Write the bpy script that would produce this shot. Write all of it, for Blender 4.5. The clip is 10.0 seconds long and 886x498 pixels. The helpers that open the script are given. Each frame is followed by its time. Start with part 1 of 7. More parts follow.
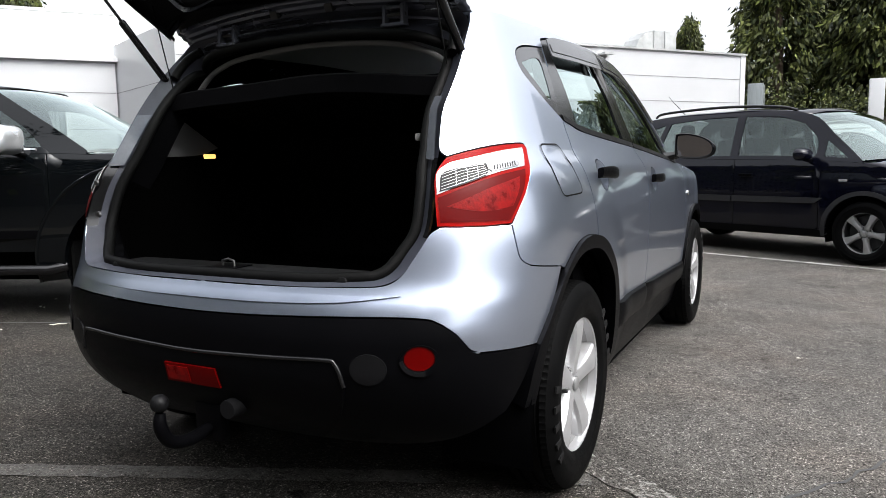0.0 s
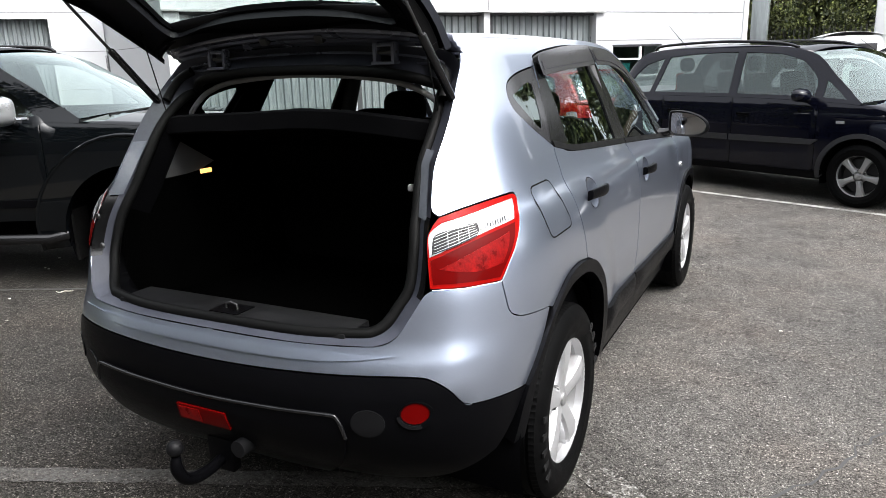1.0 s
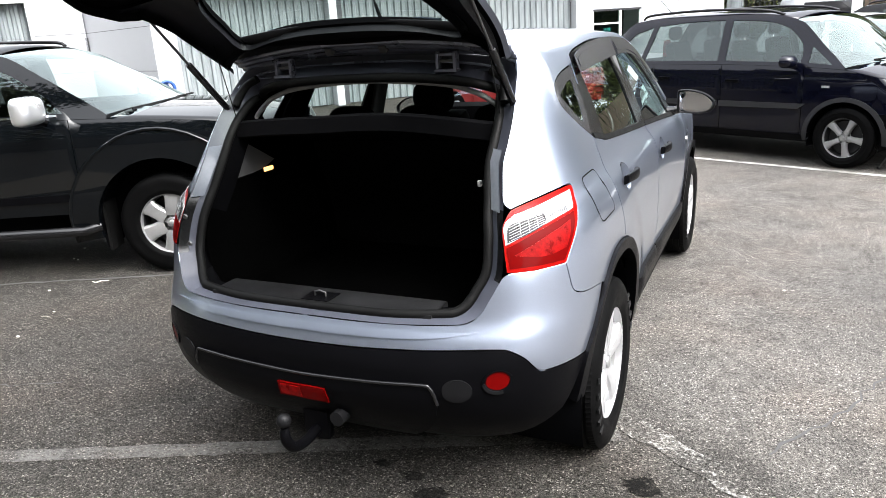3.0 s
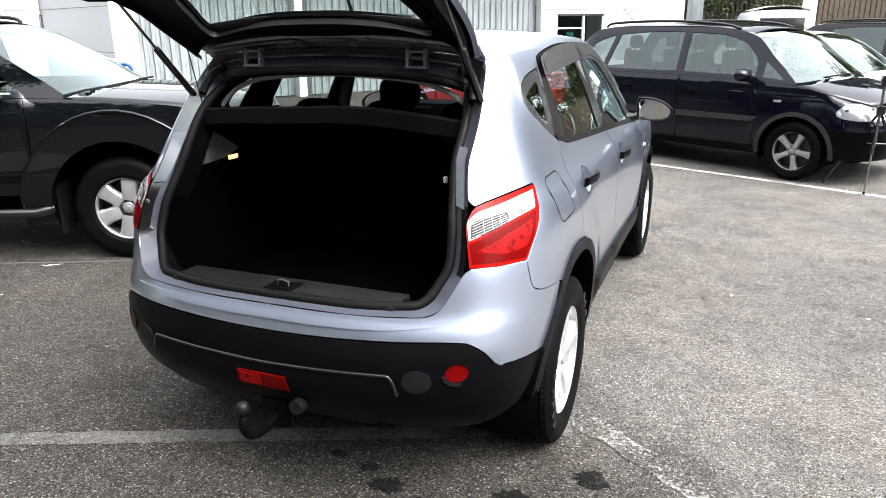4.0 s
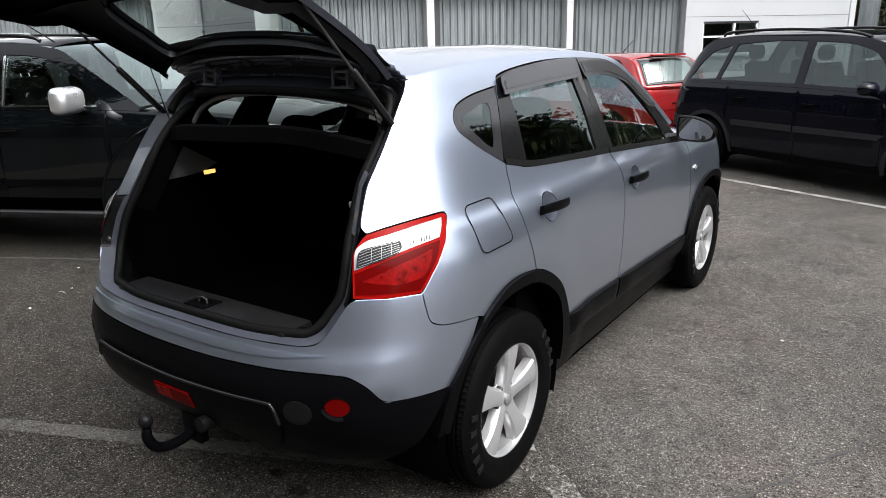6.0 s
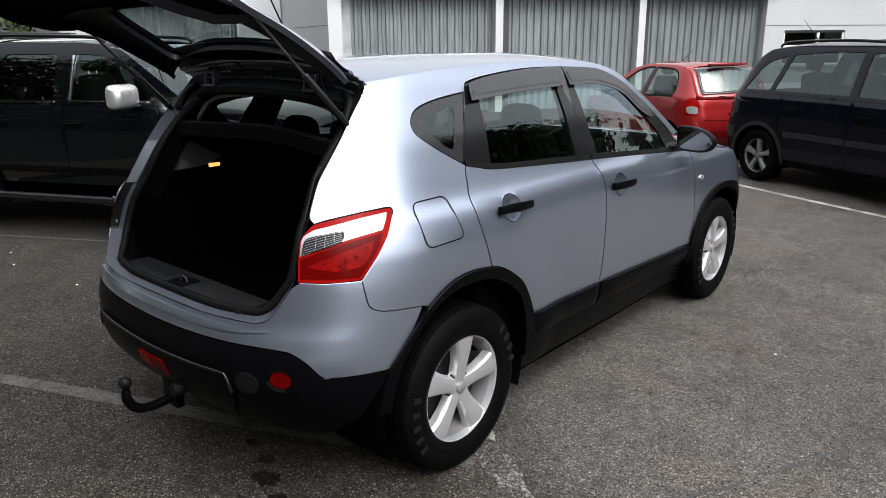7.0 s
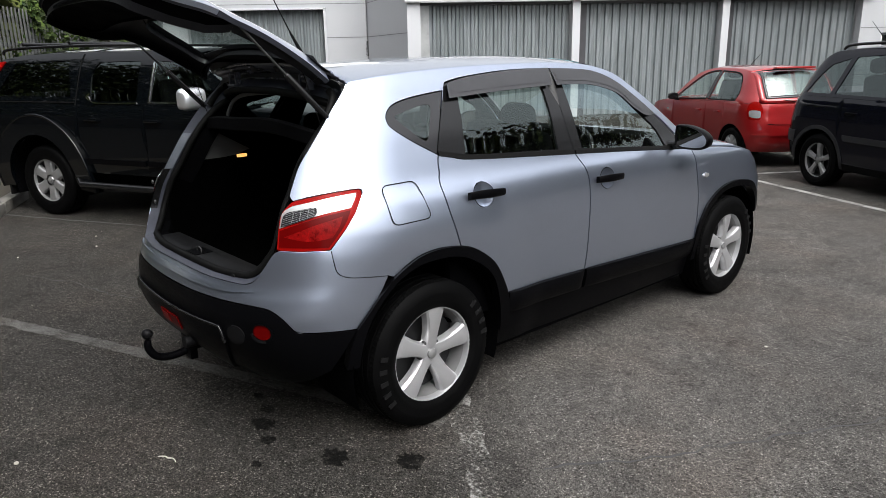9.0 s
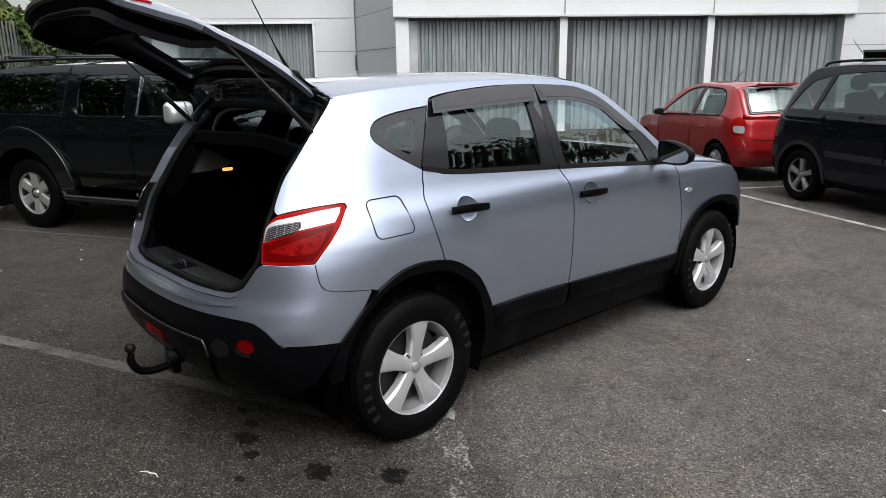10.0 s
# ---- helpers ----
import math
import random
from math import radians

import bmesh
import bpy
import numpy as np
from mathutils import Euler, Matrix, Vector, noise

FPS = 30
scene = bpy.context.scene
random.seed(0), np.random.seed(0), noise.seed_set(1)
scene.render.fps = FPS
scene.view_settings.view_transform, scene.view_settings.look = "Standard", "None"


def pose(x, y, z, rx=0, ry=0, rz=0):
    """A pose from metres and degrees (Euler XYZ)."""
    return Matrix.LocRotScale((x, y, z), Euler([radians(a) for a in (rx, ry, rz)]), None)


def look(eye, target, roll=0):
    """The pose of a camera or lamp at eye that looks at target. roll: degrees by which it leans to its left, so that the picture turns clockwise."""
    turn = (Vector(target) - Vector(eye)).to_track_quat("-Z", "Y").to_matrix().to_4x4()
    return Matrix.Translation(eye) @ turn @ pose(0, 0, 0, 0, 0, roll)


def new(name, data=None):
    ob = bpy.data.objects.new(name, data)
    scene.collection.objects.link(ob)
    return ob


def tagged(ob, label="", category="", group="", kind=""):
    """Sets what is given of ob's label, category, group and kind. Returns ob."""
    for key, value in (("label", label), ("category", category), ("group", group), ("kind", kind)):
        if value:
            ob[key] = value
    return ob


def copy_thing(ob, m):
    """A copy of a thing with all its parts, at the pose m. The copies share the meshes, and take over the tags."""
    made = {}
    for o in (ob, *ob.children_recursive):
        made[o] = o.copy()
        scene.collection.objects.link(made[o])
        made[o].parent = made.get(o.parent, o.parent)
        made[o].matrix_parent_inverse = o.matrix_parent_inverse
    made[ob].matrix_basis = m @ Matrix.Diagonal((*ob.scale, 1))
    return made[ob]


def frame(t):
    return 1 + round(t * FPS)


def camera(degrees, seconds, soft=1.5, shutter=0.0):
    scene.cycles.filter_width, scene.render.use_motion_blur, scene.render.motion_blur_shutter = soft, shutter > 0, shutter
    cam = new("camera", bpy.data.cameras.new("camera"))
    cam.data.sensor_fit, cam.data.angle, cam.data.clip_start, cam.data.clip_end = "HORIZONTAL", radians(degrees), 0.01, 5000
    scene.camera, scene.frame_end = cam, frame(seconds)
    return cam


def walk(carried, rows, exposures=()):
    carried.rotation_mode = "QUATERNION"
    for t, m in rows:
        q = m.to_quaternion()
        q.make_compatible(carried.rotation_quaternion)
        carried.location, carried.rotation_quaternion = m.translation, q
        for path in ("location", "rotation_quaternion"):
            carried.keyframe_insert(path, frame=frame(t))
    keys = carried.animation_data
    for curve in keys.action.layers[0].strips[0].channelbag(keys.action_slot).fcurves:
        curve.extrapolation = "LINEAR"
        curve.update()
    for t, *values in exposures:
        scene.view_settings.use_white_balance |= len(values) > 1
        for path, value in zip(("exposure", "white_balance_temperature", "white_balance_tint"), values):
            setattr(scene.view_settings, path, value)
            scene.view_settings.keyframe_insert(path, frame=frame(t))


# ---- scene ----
cam = camera(63.8, 10.0, soft=0.8)

PATH = [
    (0, (1.517, -1.402, 1.076), (0.611, 0.365, 0.836), -1.0),
    (0.5, (1.507, -1.369, 1.264), (0.618, 0.376, 0.859), -1.0),
    (1, (1.541, -1.396, 1.494), (0.657, 0.327, 0.995), -1.7),
    (1.5, (1.6, -1.453, 1.612), (0.733, 0.236, 0.981), -1.5),
    (2, (1.629, -1.545, 1.646), (0.757, 0.118, 0.958), -1.5),
    (2.5, (1.456, -1.673, 1.642), (0.61, 0.03, 1.023), -2.6),
    (2.7, (1.397, -1.727, 1.638), (0.563, -0.006, 1.055), -3.5),
    (3.8, (1.417, -1.765, 1.664), (0.643, -0.03, 1.041), -2.5),
    (4, (1.397, -1.793, 1.648), (0.681, -0.025, 1.048), -0.6),
    (4.5, (1.7, -1.62, 1.63), (0.833, 0.093, 1.07), -0.5),
    (5, (1.952, -1.465, 1.658), (0.945, 0.16, 1.07), 0.2),
    (5.5, (2.001, -1.373, 1.66), (0.966, 0.227, 1.053), -0.6),
    (5.7, (1.998, -1.343, 1.66), (0.948, 0.256, 1.077), -1.1),
    (7, (2.515, -1.159, 1.672), (1.248, 0.286, 1.117), -0.5),
    (7.5, (2.621, -1.181, 1.654), (1.328, 0.264, 1.163), -1.4),
    (8, (2.755, -1.191, 1.67), (1.443, 0.231, 1.163), -2.5),
    (8.5, (2.993, -1.1, 1.664), (1.598, 0.233, 1.139), 0.3),
    (9, (3.13, -1.074, 1.654), (1.678, 0.194, 1.119), -1.0),
    (9.5, (3.141, -1.075, 1.655), (1.682, 0.192, 1.138), -1.1),
    (10, (3.156, -1.069, 1.661), (1.718, 0.229, 1.162), -0.7),
]
walk(cam, [(t, look(eye, target, roll)) for t, eye, target, roll in PATH], exposures=[(0, 1.25), (0.5, 1.42), (1.0, 1.55), (2.5, 2.12), (4, 2.36), (5, 1.6), (5.7, 1.18), (7, 0.82), (10, 0.70)])

# ---- light ----
SUN_EL, SUN_AZ = 54.0, 107.0
world = bpy.data.worlds.new("overcast_sky")
scene.world = world
world.use_nodes = True
wt = world.node_tree
wt.nodes.clear()
sky = wt.nodes.new("ShaderNodeTexSky")
sky.sky_type, sky.sun_disc = "NISHITA", False
sky.sun_elevation, sky.sun_rotation = radians(SUN_EL), radians(SUN_AZ)
sky.air_density, sky.dust_density, sky.ozone_density = 1.0, 3.0, 1.0
grey = wt.nodes.new("ShaderNodeRGBToBW")
cloud = wt.nodes.new("ShaderNodeMix")
cloud.data_type = "RGBA"
cloud.inputs["Factor"].default_value = 0.88
bg = wt.nodes.new("ShaderNodeBackground")
bg.inputs["Strength"].default_value = 0.15
wo = wt.nodes.new("ShaderNodeOutputWorld")
wt.links.new(sky.outputs[0], grey.inputs[0])
wt.links.new(sky.outputs[0], cloud.inputs["A"])
wt.links.new(grey.outputs[0], cloud.inputs["B"])
geo = wt.nodes.new("ShaderNodeTexCoord")
sep = wt.nodes.new("ShaderNodeSeparateXYZ")
wt.links.new(geo.outputs["Generated"], sep.inputs[0])
grad = wt.nodes.new("ShaderNodeMapRange")
grad.inputs["From Min"].default_value, grad.inputs["From Max"].default_value = 0.0, 1.0
grad.inputs["To Min"].default_value, grad.inputs["To Max"].default_value = 0.55, 3.2
wt.links.new(sep.outputs["Z"], grad.inputs["Value"])
gain = wt.nodes.new("ShaderNodeVectorMath")
gain.operation = "SCALE"
wt.links.new(cloud.outputs["Result"], gain.inputs[0])
wt.links.new(grad.outputs["Result"], gain.inputs["Scale"])
wt.links.new(gain.outputs[0], bg.inputs["Color"])
wt.links.new(bg.outputs[0], wo.inputs[0])
sun_data = bpy.data.lights.new("sun", "SUN")
sun_data.energy, sun_data.angle, sun_data.color = 0.35, radians(45), (1.0, 0.97, 0.92)
sun = new("sun", sun_data)
sun.matrix_world = pose(0, 0, 30, 90 - SUN_EL, 0, 180 - SUN_AZ)

# ---- materials ----


def nodes(name, color=(0.5, 0.5, 0.5), rough=0.5, metal=0.0, **extra):
    m = bpy.data.materials.new(name)
    m.use_nodes = True
    t = m.node_tree
    b = t.nodes["Principled BSDF"]
    b.inputs["Base Color"].default_value = (*color, 1)
    b.inputs["Roughness"].default_value = rough
    b.inputs["Metallic"].default_value = metal
    for key, value in extra.items():
        b.inputs[key.replace("_", " ")].default_value = value
    return m, t, b


def coords(t, scale=1.0, space="Object"):
    c = t.nodes.new("ShaderNodeTexCoord")
    mp = t.nodes.new("ShaderNodeMapping")
    mp.inputs["Scale"].default_value = (scale, scale, scale) if not isinstance(scale, tuple) else scale
    t.links.new(c.outputs[space], mp.inputs["Vector"])
    return mp.outputs[0]


def noise_tex(t, vec, scale, detail=4, rough=0.55):
    n = t.nodes.new("ShaderNodeTexNoise")
    n.inputs["Scale"].default_value, n.inputs["Detail"].default_value, n.inputs["Roughness"].default_value = scale, detail, rough
    t.links.new(vec, n.inputs["Vector"])
    return n.outputs["Fac"]


def ramp(t, fac, stops):
    r = t.nodes.new("ShaderNodeValToRGB")
    els = r.color_ramp.elements
    while len(els) < len(stops):
        els.new(0.5)
    for e, (p, c) in zip(els, stops):
        e.position = p
        e.color = (*c, 1) if isinstance(c, tuple) else (c, c, c, 1)
    t.links.new(fac, r.inputs[0])
    return r.outputs[0]


def mix(t, fac, a, b, mode="MIX"):
    n = t.nodes.new("ShaderNodeMix")
    n.data_type, n.blend_type = "RGBA", mode
    for sock, v in (("Factor", fac), ("A", a), ("B", b)):
        if isinstance(v, (int, float)):
            n.inputs[sock].default_value = v if sock == "Factor" else (v, v, v, 1)
        elif isinstance(v, tuple):
            n.inputs[sock].default_value = (*v, 1)
        else:
            t.links.new(v, n.inputs[sock])
    return n.outputs["Result"]


def bump(t, b, height, strength=0.3, dist=0.005):
    n = t.nodes.new("ShaderNodeBump")
    n.inputs["Strength"].default_value, n.inputs["Distance"].default_value = strength, dist
    t.links.new(height, n.inputs["Height"])
    t.links.new(n.outputs[0], b.inputs["Normal"])


def worn(name, color, rough, metal=0.0, var=0.25, scale=3.0, fine=60.0, relief=0.0, **extra):
    """A surface with two scales of variation in tone and gloss."""
    m, t, b = nodes(name, color, rough, metal, **extra)
    v = coords(t)
    big, small = noise_tex(t, v, scale, 5), noise_tex(t, v, fine, 3)
    lo = tuple(c * (1 - var) for c in color)
    hi = tuple(min(1, c * (1 + var)) for c in color)
    col = ramp(t, big, [(0.3, lo), (0.7, hi)])
    col = mix(t, 0.25, col, ramp(t, small, [(0.3, lo), (0.7, hi)]))
    t.links.new(col, b.inputs["Base Color"])
    t.links.new(ramp(t, big, [(0.25, max(0.02, rough * 0.82)), (0.75, min(1, rough * 1.15))]), b.inputs["Roughness"])
    if relief:
        bump(t, b, small, relief, 0.002)
    return m


def car_paint(name, color, metal=0.0, rough=0.35, flake=0.0, dirt=0.0, coat=1.0, ior=1.5):
    m, t, b = nodes(name, color, rough, metal, Coat_Weight=coat, Coat_Roughness=0.03, Coat_IOR=ior, Specular_IOR_Level=0.5 if metal else 0.0)
    v = coords(t)
    base = None
    if flake:
        vor = t.nodes.new("ShaderNodeTexVoronoi")
        vor.inputs["Scale"].default_value = 1400
        t.links.new(v, vor.inputs["Vector"])
        sep = t.nodes.new("ShaderNodeSeparateColor")
        t.links.new(vor.outputs["Color"], sep.inputs[0])
        base = ramp(t, sep.outputs[0], [(0.0, tuple(c * (1 - flake) for c in color)), (1.0, tuple(min(1, c * (1 + flake)) for c in color))])
    film = noise_tex(t, v, 2.2, 6)
    base = mix(t, ramp(t, film, [(0.45, 0.0), (0.8, dirt)]), base if base is not None else color, (0.16, 0.15, 0.13))
    t.links.new(base, b.inputs["Base Color"])
    t.links.new(ramp(t, noise_tex(t, v, 9, 5), [(0.3, 0.02), (0.8, 0.02 + 0.25 * dirt + 0.02)]), b.inputs["Coat Roughness"])
    return m


def glass_mat(name, color, rough=0.0):
    m = bpy.data.materials.new(name)
    m.use_nodes = True
    t = m.node_tree
    t.nodes.clear()
    out = t.nodes.new("ShaderNodeOutputMaterial")
    tr = t.nodes.new("ShaderNodeBsdfTransparent")
    tr.inputs[0].default_value = (*color, 1)
    gl = t.nodes.new("ShaderNodeBsdfGlossy")
    gl.inputs["Roughness"].default_value = rough
    gl.inputs[0].default_value = (0.86, 0.98, 0.96, 1)
    lw = t.nodes.new("ShaderNodeLayerWeight")
    pw = t.nodes.new("ShaderNodeMath")
    pw.operation, pw.inputs[1].default_value = "POWER", 5.0
    ma = t.nodes.new("ShaderNodeMath")
    ma.operation, ma.inputs[1].default_value, ma.inputs[2].default_value = "MULTIPLY_ADD", 1.8, 0.09
    ma.use_clamp = True
    t.links.new(lw.outputs["Facing"], pw.inputs[0])
    t.links.new(pw.outputs[0], ma.inputs[0])
    mx = t.nodes.new("ShaderNodeMixShader")
    t.links.new(ma.outputs[0], mx.inputs[0])
    t.links.new(tr.outputs[0], mx.inputs[1])
    t.links.new(gl.outputs[0], mx.inputs[2])
    t.links.new(mx.outputs[0], out.inputs[0])
    return m


M_PAINT = car_paint("silver_blue_metallic_paint", (0.47, 0.525, 0.645), 0.95, 0.30, 0.12, 0.05)
# the next two are body paint darkened to carry the shade round the boot
M_PAINTSHADE = worn("shaded_body_paint", (0.15, 0.16, 0.20), 0.28, 0.6, 0.2, 5, 90, Coat_Weight=0.5, Coat_Roughness=0.08)
M_JAMBSHADE = worn("shaded_jamb_paint", (0.045, 0.048, 0.062), 0.36, 0.1, 0.25, 6, 120, Specular_IOR_Level=0.35)
M_BLACKPAINT = car_paint("black_car_paint", (0.0020, 0.0023, 0.0058), 0.0, 0.4, 0.0, 0.004, 1.0, 1.40)
M_PICKUPPAINT = car_paint("black_pickup_paint", (0.0013, 0.0018, 0.0024), 0.0, 0.4, 0.0, 0.004, 1.0, 1.42)
M_REDPAINT = car_paint("red_metallic_paint", (0.29, 0.005, 0.007), 0.45, 0.32, 0.2, 0.08)
M_SILVERPAINT = car_paint("silver_car_paint", (0.5, 0.5, 0.5), 0.7, 0.35, 0.15, 0.1)
M_PLASTIC = worn("black_textured_plastic", (0.0017, 0.0017, 0.0021), 0.33, 0, 0.2, 4, 900, 0.2, Specular_IOR_Level=0.045)
M_PLASTIC2 = worn("grey_black_plastic", (0.005, 0.005, 0.0055), 0.45, 0, 0.15, 6, 700, 0.2, Specular_IOR_Level=0.1)
M_GLOSSBLACK = worn("gloss_black_trim", (0.005, 0.005, 0.0055), 0.18, 0, 0.2, 5, 200)
M_RUBBER = worn("rubber_seal", (0.003, 0.003, 0.003), 0.6, 0, 0.2, 8, 300, 0.1, Specular_IOR_Level=0.1)
M_TYRE = worn("tyre_rubber", (0.0017, 0.0017, 0.0018), 0.55, 0, 0.35, 14, 250, 0.25, Specular_IOR_Level=0.05)
M_ALLOY = worn("painted_alloy", (0.43, 0.43, 0.44), 0.36, 0.6, 0.08, 10, 300)
M_ALLOY2 = worn("dusty_dark_alloy", (0.28, 0.28, 0.28), 0.4, 0.6, 0.15, 10, 300)
M_DISC = worn("dull_brake_iron", (0.012, 0.012, 0.013), 0.6, 0.3, 0.3, 12, 200)
M_STEEL = worn("dark_steel", (0.10, 0.10, 0.10), 0.4, 0.9, 0.3, 12, 200)
M_CHROME = worn("chrome", (0.75, 0.75, 0.76), 0.08, 1.0, 0.05, 6, 100)
M_SATIN = worn("brushed_bright_mirror_cap", (0.80, 0.81, 0.82), 0.30, 0.9, 0.05, 6, 100)
M_MIRROR = nodes("mirror_glass", (0.85, 0.86, 0.88), 0.02, 1.0)[0]
M_GLASS = glass_mat("clear_car_glass", (0.80, 0.86, 0.83))
M_TINT = glass_mat("tinted_car_glass", (0.66, 0.74, 0.71))
M_MIDTINT = glass_mat("grey_tinted_glass", (0.20, 0.23, 0.23))
M_DARKGLASS = glass_mat("dark_privacy_glass", (0.10, 0.11, 0.11))
M_SMOKE = worn("smoked_acrylic", (0.035, 0.035, 0.038), 0.12, 0, 0.15, 4, 80)
M_FRIT = worn("black_glass_border", (0.02, 0.02, 0.022), 0.10, 0, 0.15, 4, 80)
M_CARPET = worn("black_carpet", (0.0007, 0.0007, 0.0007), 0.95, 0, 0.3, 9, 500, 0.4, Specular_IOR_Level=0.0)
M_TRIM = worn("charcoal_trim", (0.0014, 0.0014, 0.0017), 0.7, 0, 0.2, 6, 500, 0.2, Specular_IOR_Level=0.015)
M_GATETRIM = worn("grained_tailgate_trim", (0.0045, 0.0045, 0.0058), 0.42, 0, 0.25, 5, 500, 0.2, Specular_IOR_Level=0.22)
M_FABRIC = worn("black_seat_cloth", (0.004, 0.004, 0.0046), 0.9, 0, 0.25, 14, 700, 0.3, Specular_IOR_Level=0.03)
M_LINER = worn("pale_grey_headliner", (0.34, 0.34, 0.33), 0.85, 0, 0.08, 6, 500, 0.1)
M_GREYLINER = worn("grey_headliner_edge", (0.24, 0.24, 0.24), 0.8, 0, 0.08, 6, 500, 0.1)
M_GREYTRIM = worn("mid_grey_trim", (0.05, 0.05, 0.05), 0.7, 0, 0.1, 6, 400, 0.1)
M_REDLENS = nodes("red_lamp_lens", (0.20, 0.0028, 0.002), 0.3, 0.0, Coat_Weight=0.06, Coat_Roughness=0.02, Specular_IOR_Level=0.03)[0]
M_REDDEEP = nodes("deep_red_lens", (0.075, 0.0007, 0.0007), 0.3, 0.0, Coat_Weight=0.07, Coat_Roughness=0.02, Specular_IOR_Level=0.03)[0]
M_LAMPDARK = worn("dark_lamp_bowl", (0.010, 0.010, 0.011), 0.3, 0.0, 0.5, 60, 200, Specular_IOR_Level=0.12)
M_REDINNER = worn("red_reflector", (0.14, 0.0015, 0.0015), 0.3, 0.0, 0.6, 40, 220, 0.3, Specular_IOR_Level=0.08)
M_CLEARLENS = worn("clear_lamp_reflector", (0.42, 0.42, 0.42), 0.2, 0.55, 0.12, 30, 160, 0.2)
M_REFLECT = nodes("silver_lamp_grid", (0.32, 0.32, 0.33), 0.25, 0.7)[0]
M_AMBERLIT = nodes("lit_boot_lamp", (0.9, 0.7, 0.4), 0.4, 0.0, Emission_Color=(1.0, 0.50, 0.13, 1), Emission_Strength=0.75)[0]
M_HEADLAMP = worn("headlamp_glass", (0.30, 0.31, 0.32), 0.10, 0.5, 0.15, 14, 90)


def grit(t, v, tint):
    """Stone chips in bitumen: colour and height of a worn asphalt."""
    vor = t.nodes.new("ShaderNodeTexVoronoi")
    vor.inputs["Scale"].default_value = 180
    t.links.new(v, vor.inputs["Vector"])
    sep = t.nodes.new("ShaderNodeSeparateColor")
    t.links.new(vor.outputs["Color"], sep.inputs[0])
    stone = ramp(t, sep.outputs[0], [(0.0, tint[0]), (0.5, tint[1]), (0.91, tint[2]), (1.0, tint[3])])
    for scale, detail, rough, stops in (
            (190, 3, 0.75, [(0.36, 0.20), (0.5, 0.9), (0.64, 1.7)]), (62, 4, 0.7, [(0.36, 0.28), (0.46, 1.0), (1.0, 1.0)]), (17, 6, 0.78, [(0.3, 0.62), (0.5, 1.0), (0.72, 1.32)]),
            (3.1, 7, 0.7, [(0.3, 0.66), (0.5, 1.0), (0.8, 1.2)]), (0.55, 7, 0.65, [(0.32, 0.78), (0.68, 1.16)])):
        stone = mix(t, 1.0, stone, ramp(t, noise_tex(t, v, scale, detail, rough), stops), "MULTIPLY")
    hue = ramp(t, noise_tex(t, v, 1.15, 5, 0.6), [(0.34, (0.985, 1.0, 1.015)), (0.5, (1.0, 1.0, 1.0)), (0.68, (1.04, 0.99, 0.96))])
    stone = mix(t, 1.0, stone, hue, "MULTIPLY")
    return stone, mix(t, 0.5, vor.outputs["Distance"], noise_tex(t, v, 120, 4, 0.7))


def math_node(t, op, a, b=None, clamp=False):
    n = t.nodes.new("ShaderNodeMath")
    n.operation, n.use_clamp = op, clamp
    for i, v in enumerate((a, b)):
        if isinstance(v, (int, float)):
            n.inputs[i].default_value = v
        elif v is not None:
            t.links.new(v, n.inputs[i])
    return n.outputs[0]


def beside(t, v, nx, ny, px, py):
    """Distance of a place on the ground from a line, in metres."""
    d = t.nodes.new("ShaderNodeVectorMath")
    d.operation = "DOT_PRODUCT"
    d.inputs[1].default_value = (nx, ny, 0)
    t.links.new(v, d.inputs[0])
    return math_node(t, "SUBTRACT", d.outputs["Value"], nx * px + ny * py)


def asphalt(name, tint, dark_tint):
    """Grey asphalt that turns darker beyond a wandering, soft-edged line."""
    m, t, b = nodes(name, (0.1, 0.1, 0.1), 0.9, 0, Specular_IOR_Level=0.08)
    v = coords(t)
    stone, h = grit(t, v, tint)
    dark, _ = grit(t, v, dark_tint)
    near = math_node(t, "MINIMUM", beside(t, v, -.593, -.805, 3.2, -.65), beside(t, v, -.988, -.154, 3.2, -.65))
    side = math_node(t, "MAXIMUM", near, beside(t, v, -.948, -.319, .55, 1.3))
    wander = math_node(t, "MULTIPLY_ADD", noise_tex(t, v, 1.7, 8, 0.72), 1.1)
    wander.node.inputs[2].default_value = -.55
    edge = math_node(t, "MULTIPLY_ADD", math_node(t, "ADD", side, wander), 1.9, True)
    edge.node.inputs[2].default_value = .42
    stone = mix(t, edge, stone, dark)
    t.links.new(stone, b.inputs["Base Color"])
    bump(t, b, h, 0.8, 0.007)
    return m


TAR = [(0.042, 0.039, 0.0355), (0.084, 0.079, 0.0725), (0.112, 0.105, 0.096), (0.26, 0.25, 0.23)]
DARKTAR = [(0.013, 0.0120, 0.0108), (0.034, 0.0315, 0.0280), (0.060, 0.0553, 0.0490), (0.18, 0.169, 0.153)]
M_ASPHALT = asphalt("worn_asphalt", TAR, DARKTAR)


def faded_line(name, color, wear_lo, wear_hi, tint):
    """Road paint worn down to flakes on the stone chips."""
    m, t, b = nodes(name, color, 0.9, 0, Specular_IOR_Level=0.08)
    v = coords(t)
    stone, h = grit(t, v, tint)
    k = mix(t, 0.4, noise_tex(t, v, 55, 8, 0.8), noise_tex(t, v, 5.0, 4, 0.6))
    col = mix(t, ramp(t, k, [(wear_lo, 0.0), (wear_hi, 1.0)]), stone, color)
    t.links.new(col, b.inputs["Base Color"])
    bump(t, b, h, 0.7, 0.006)
    return m


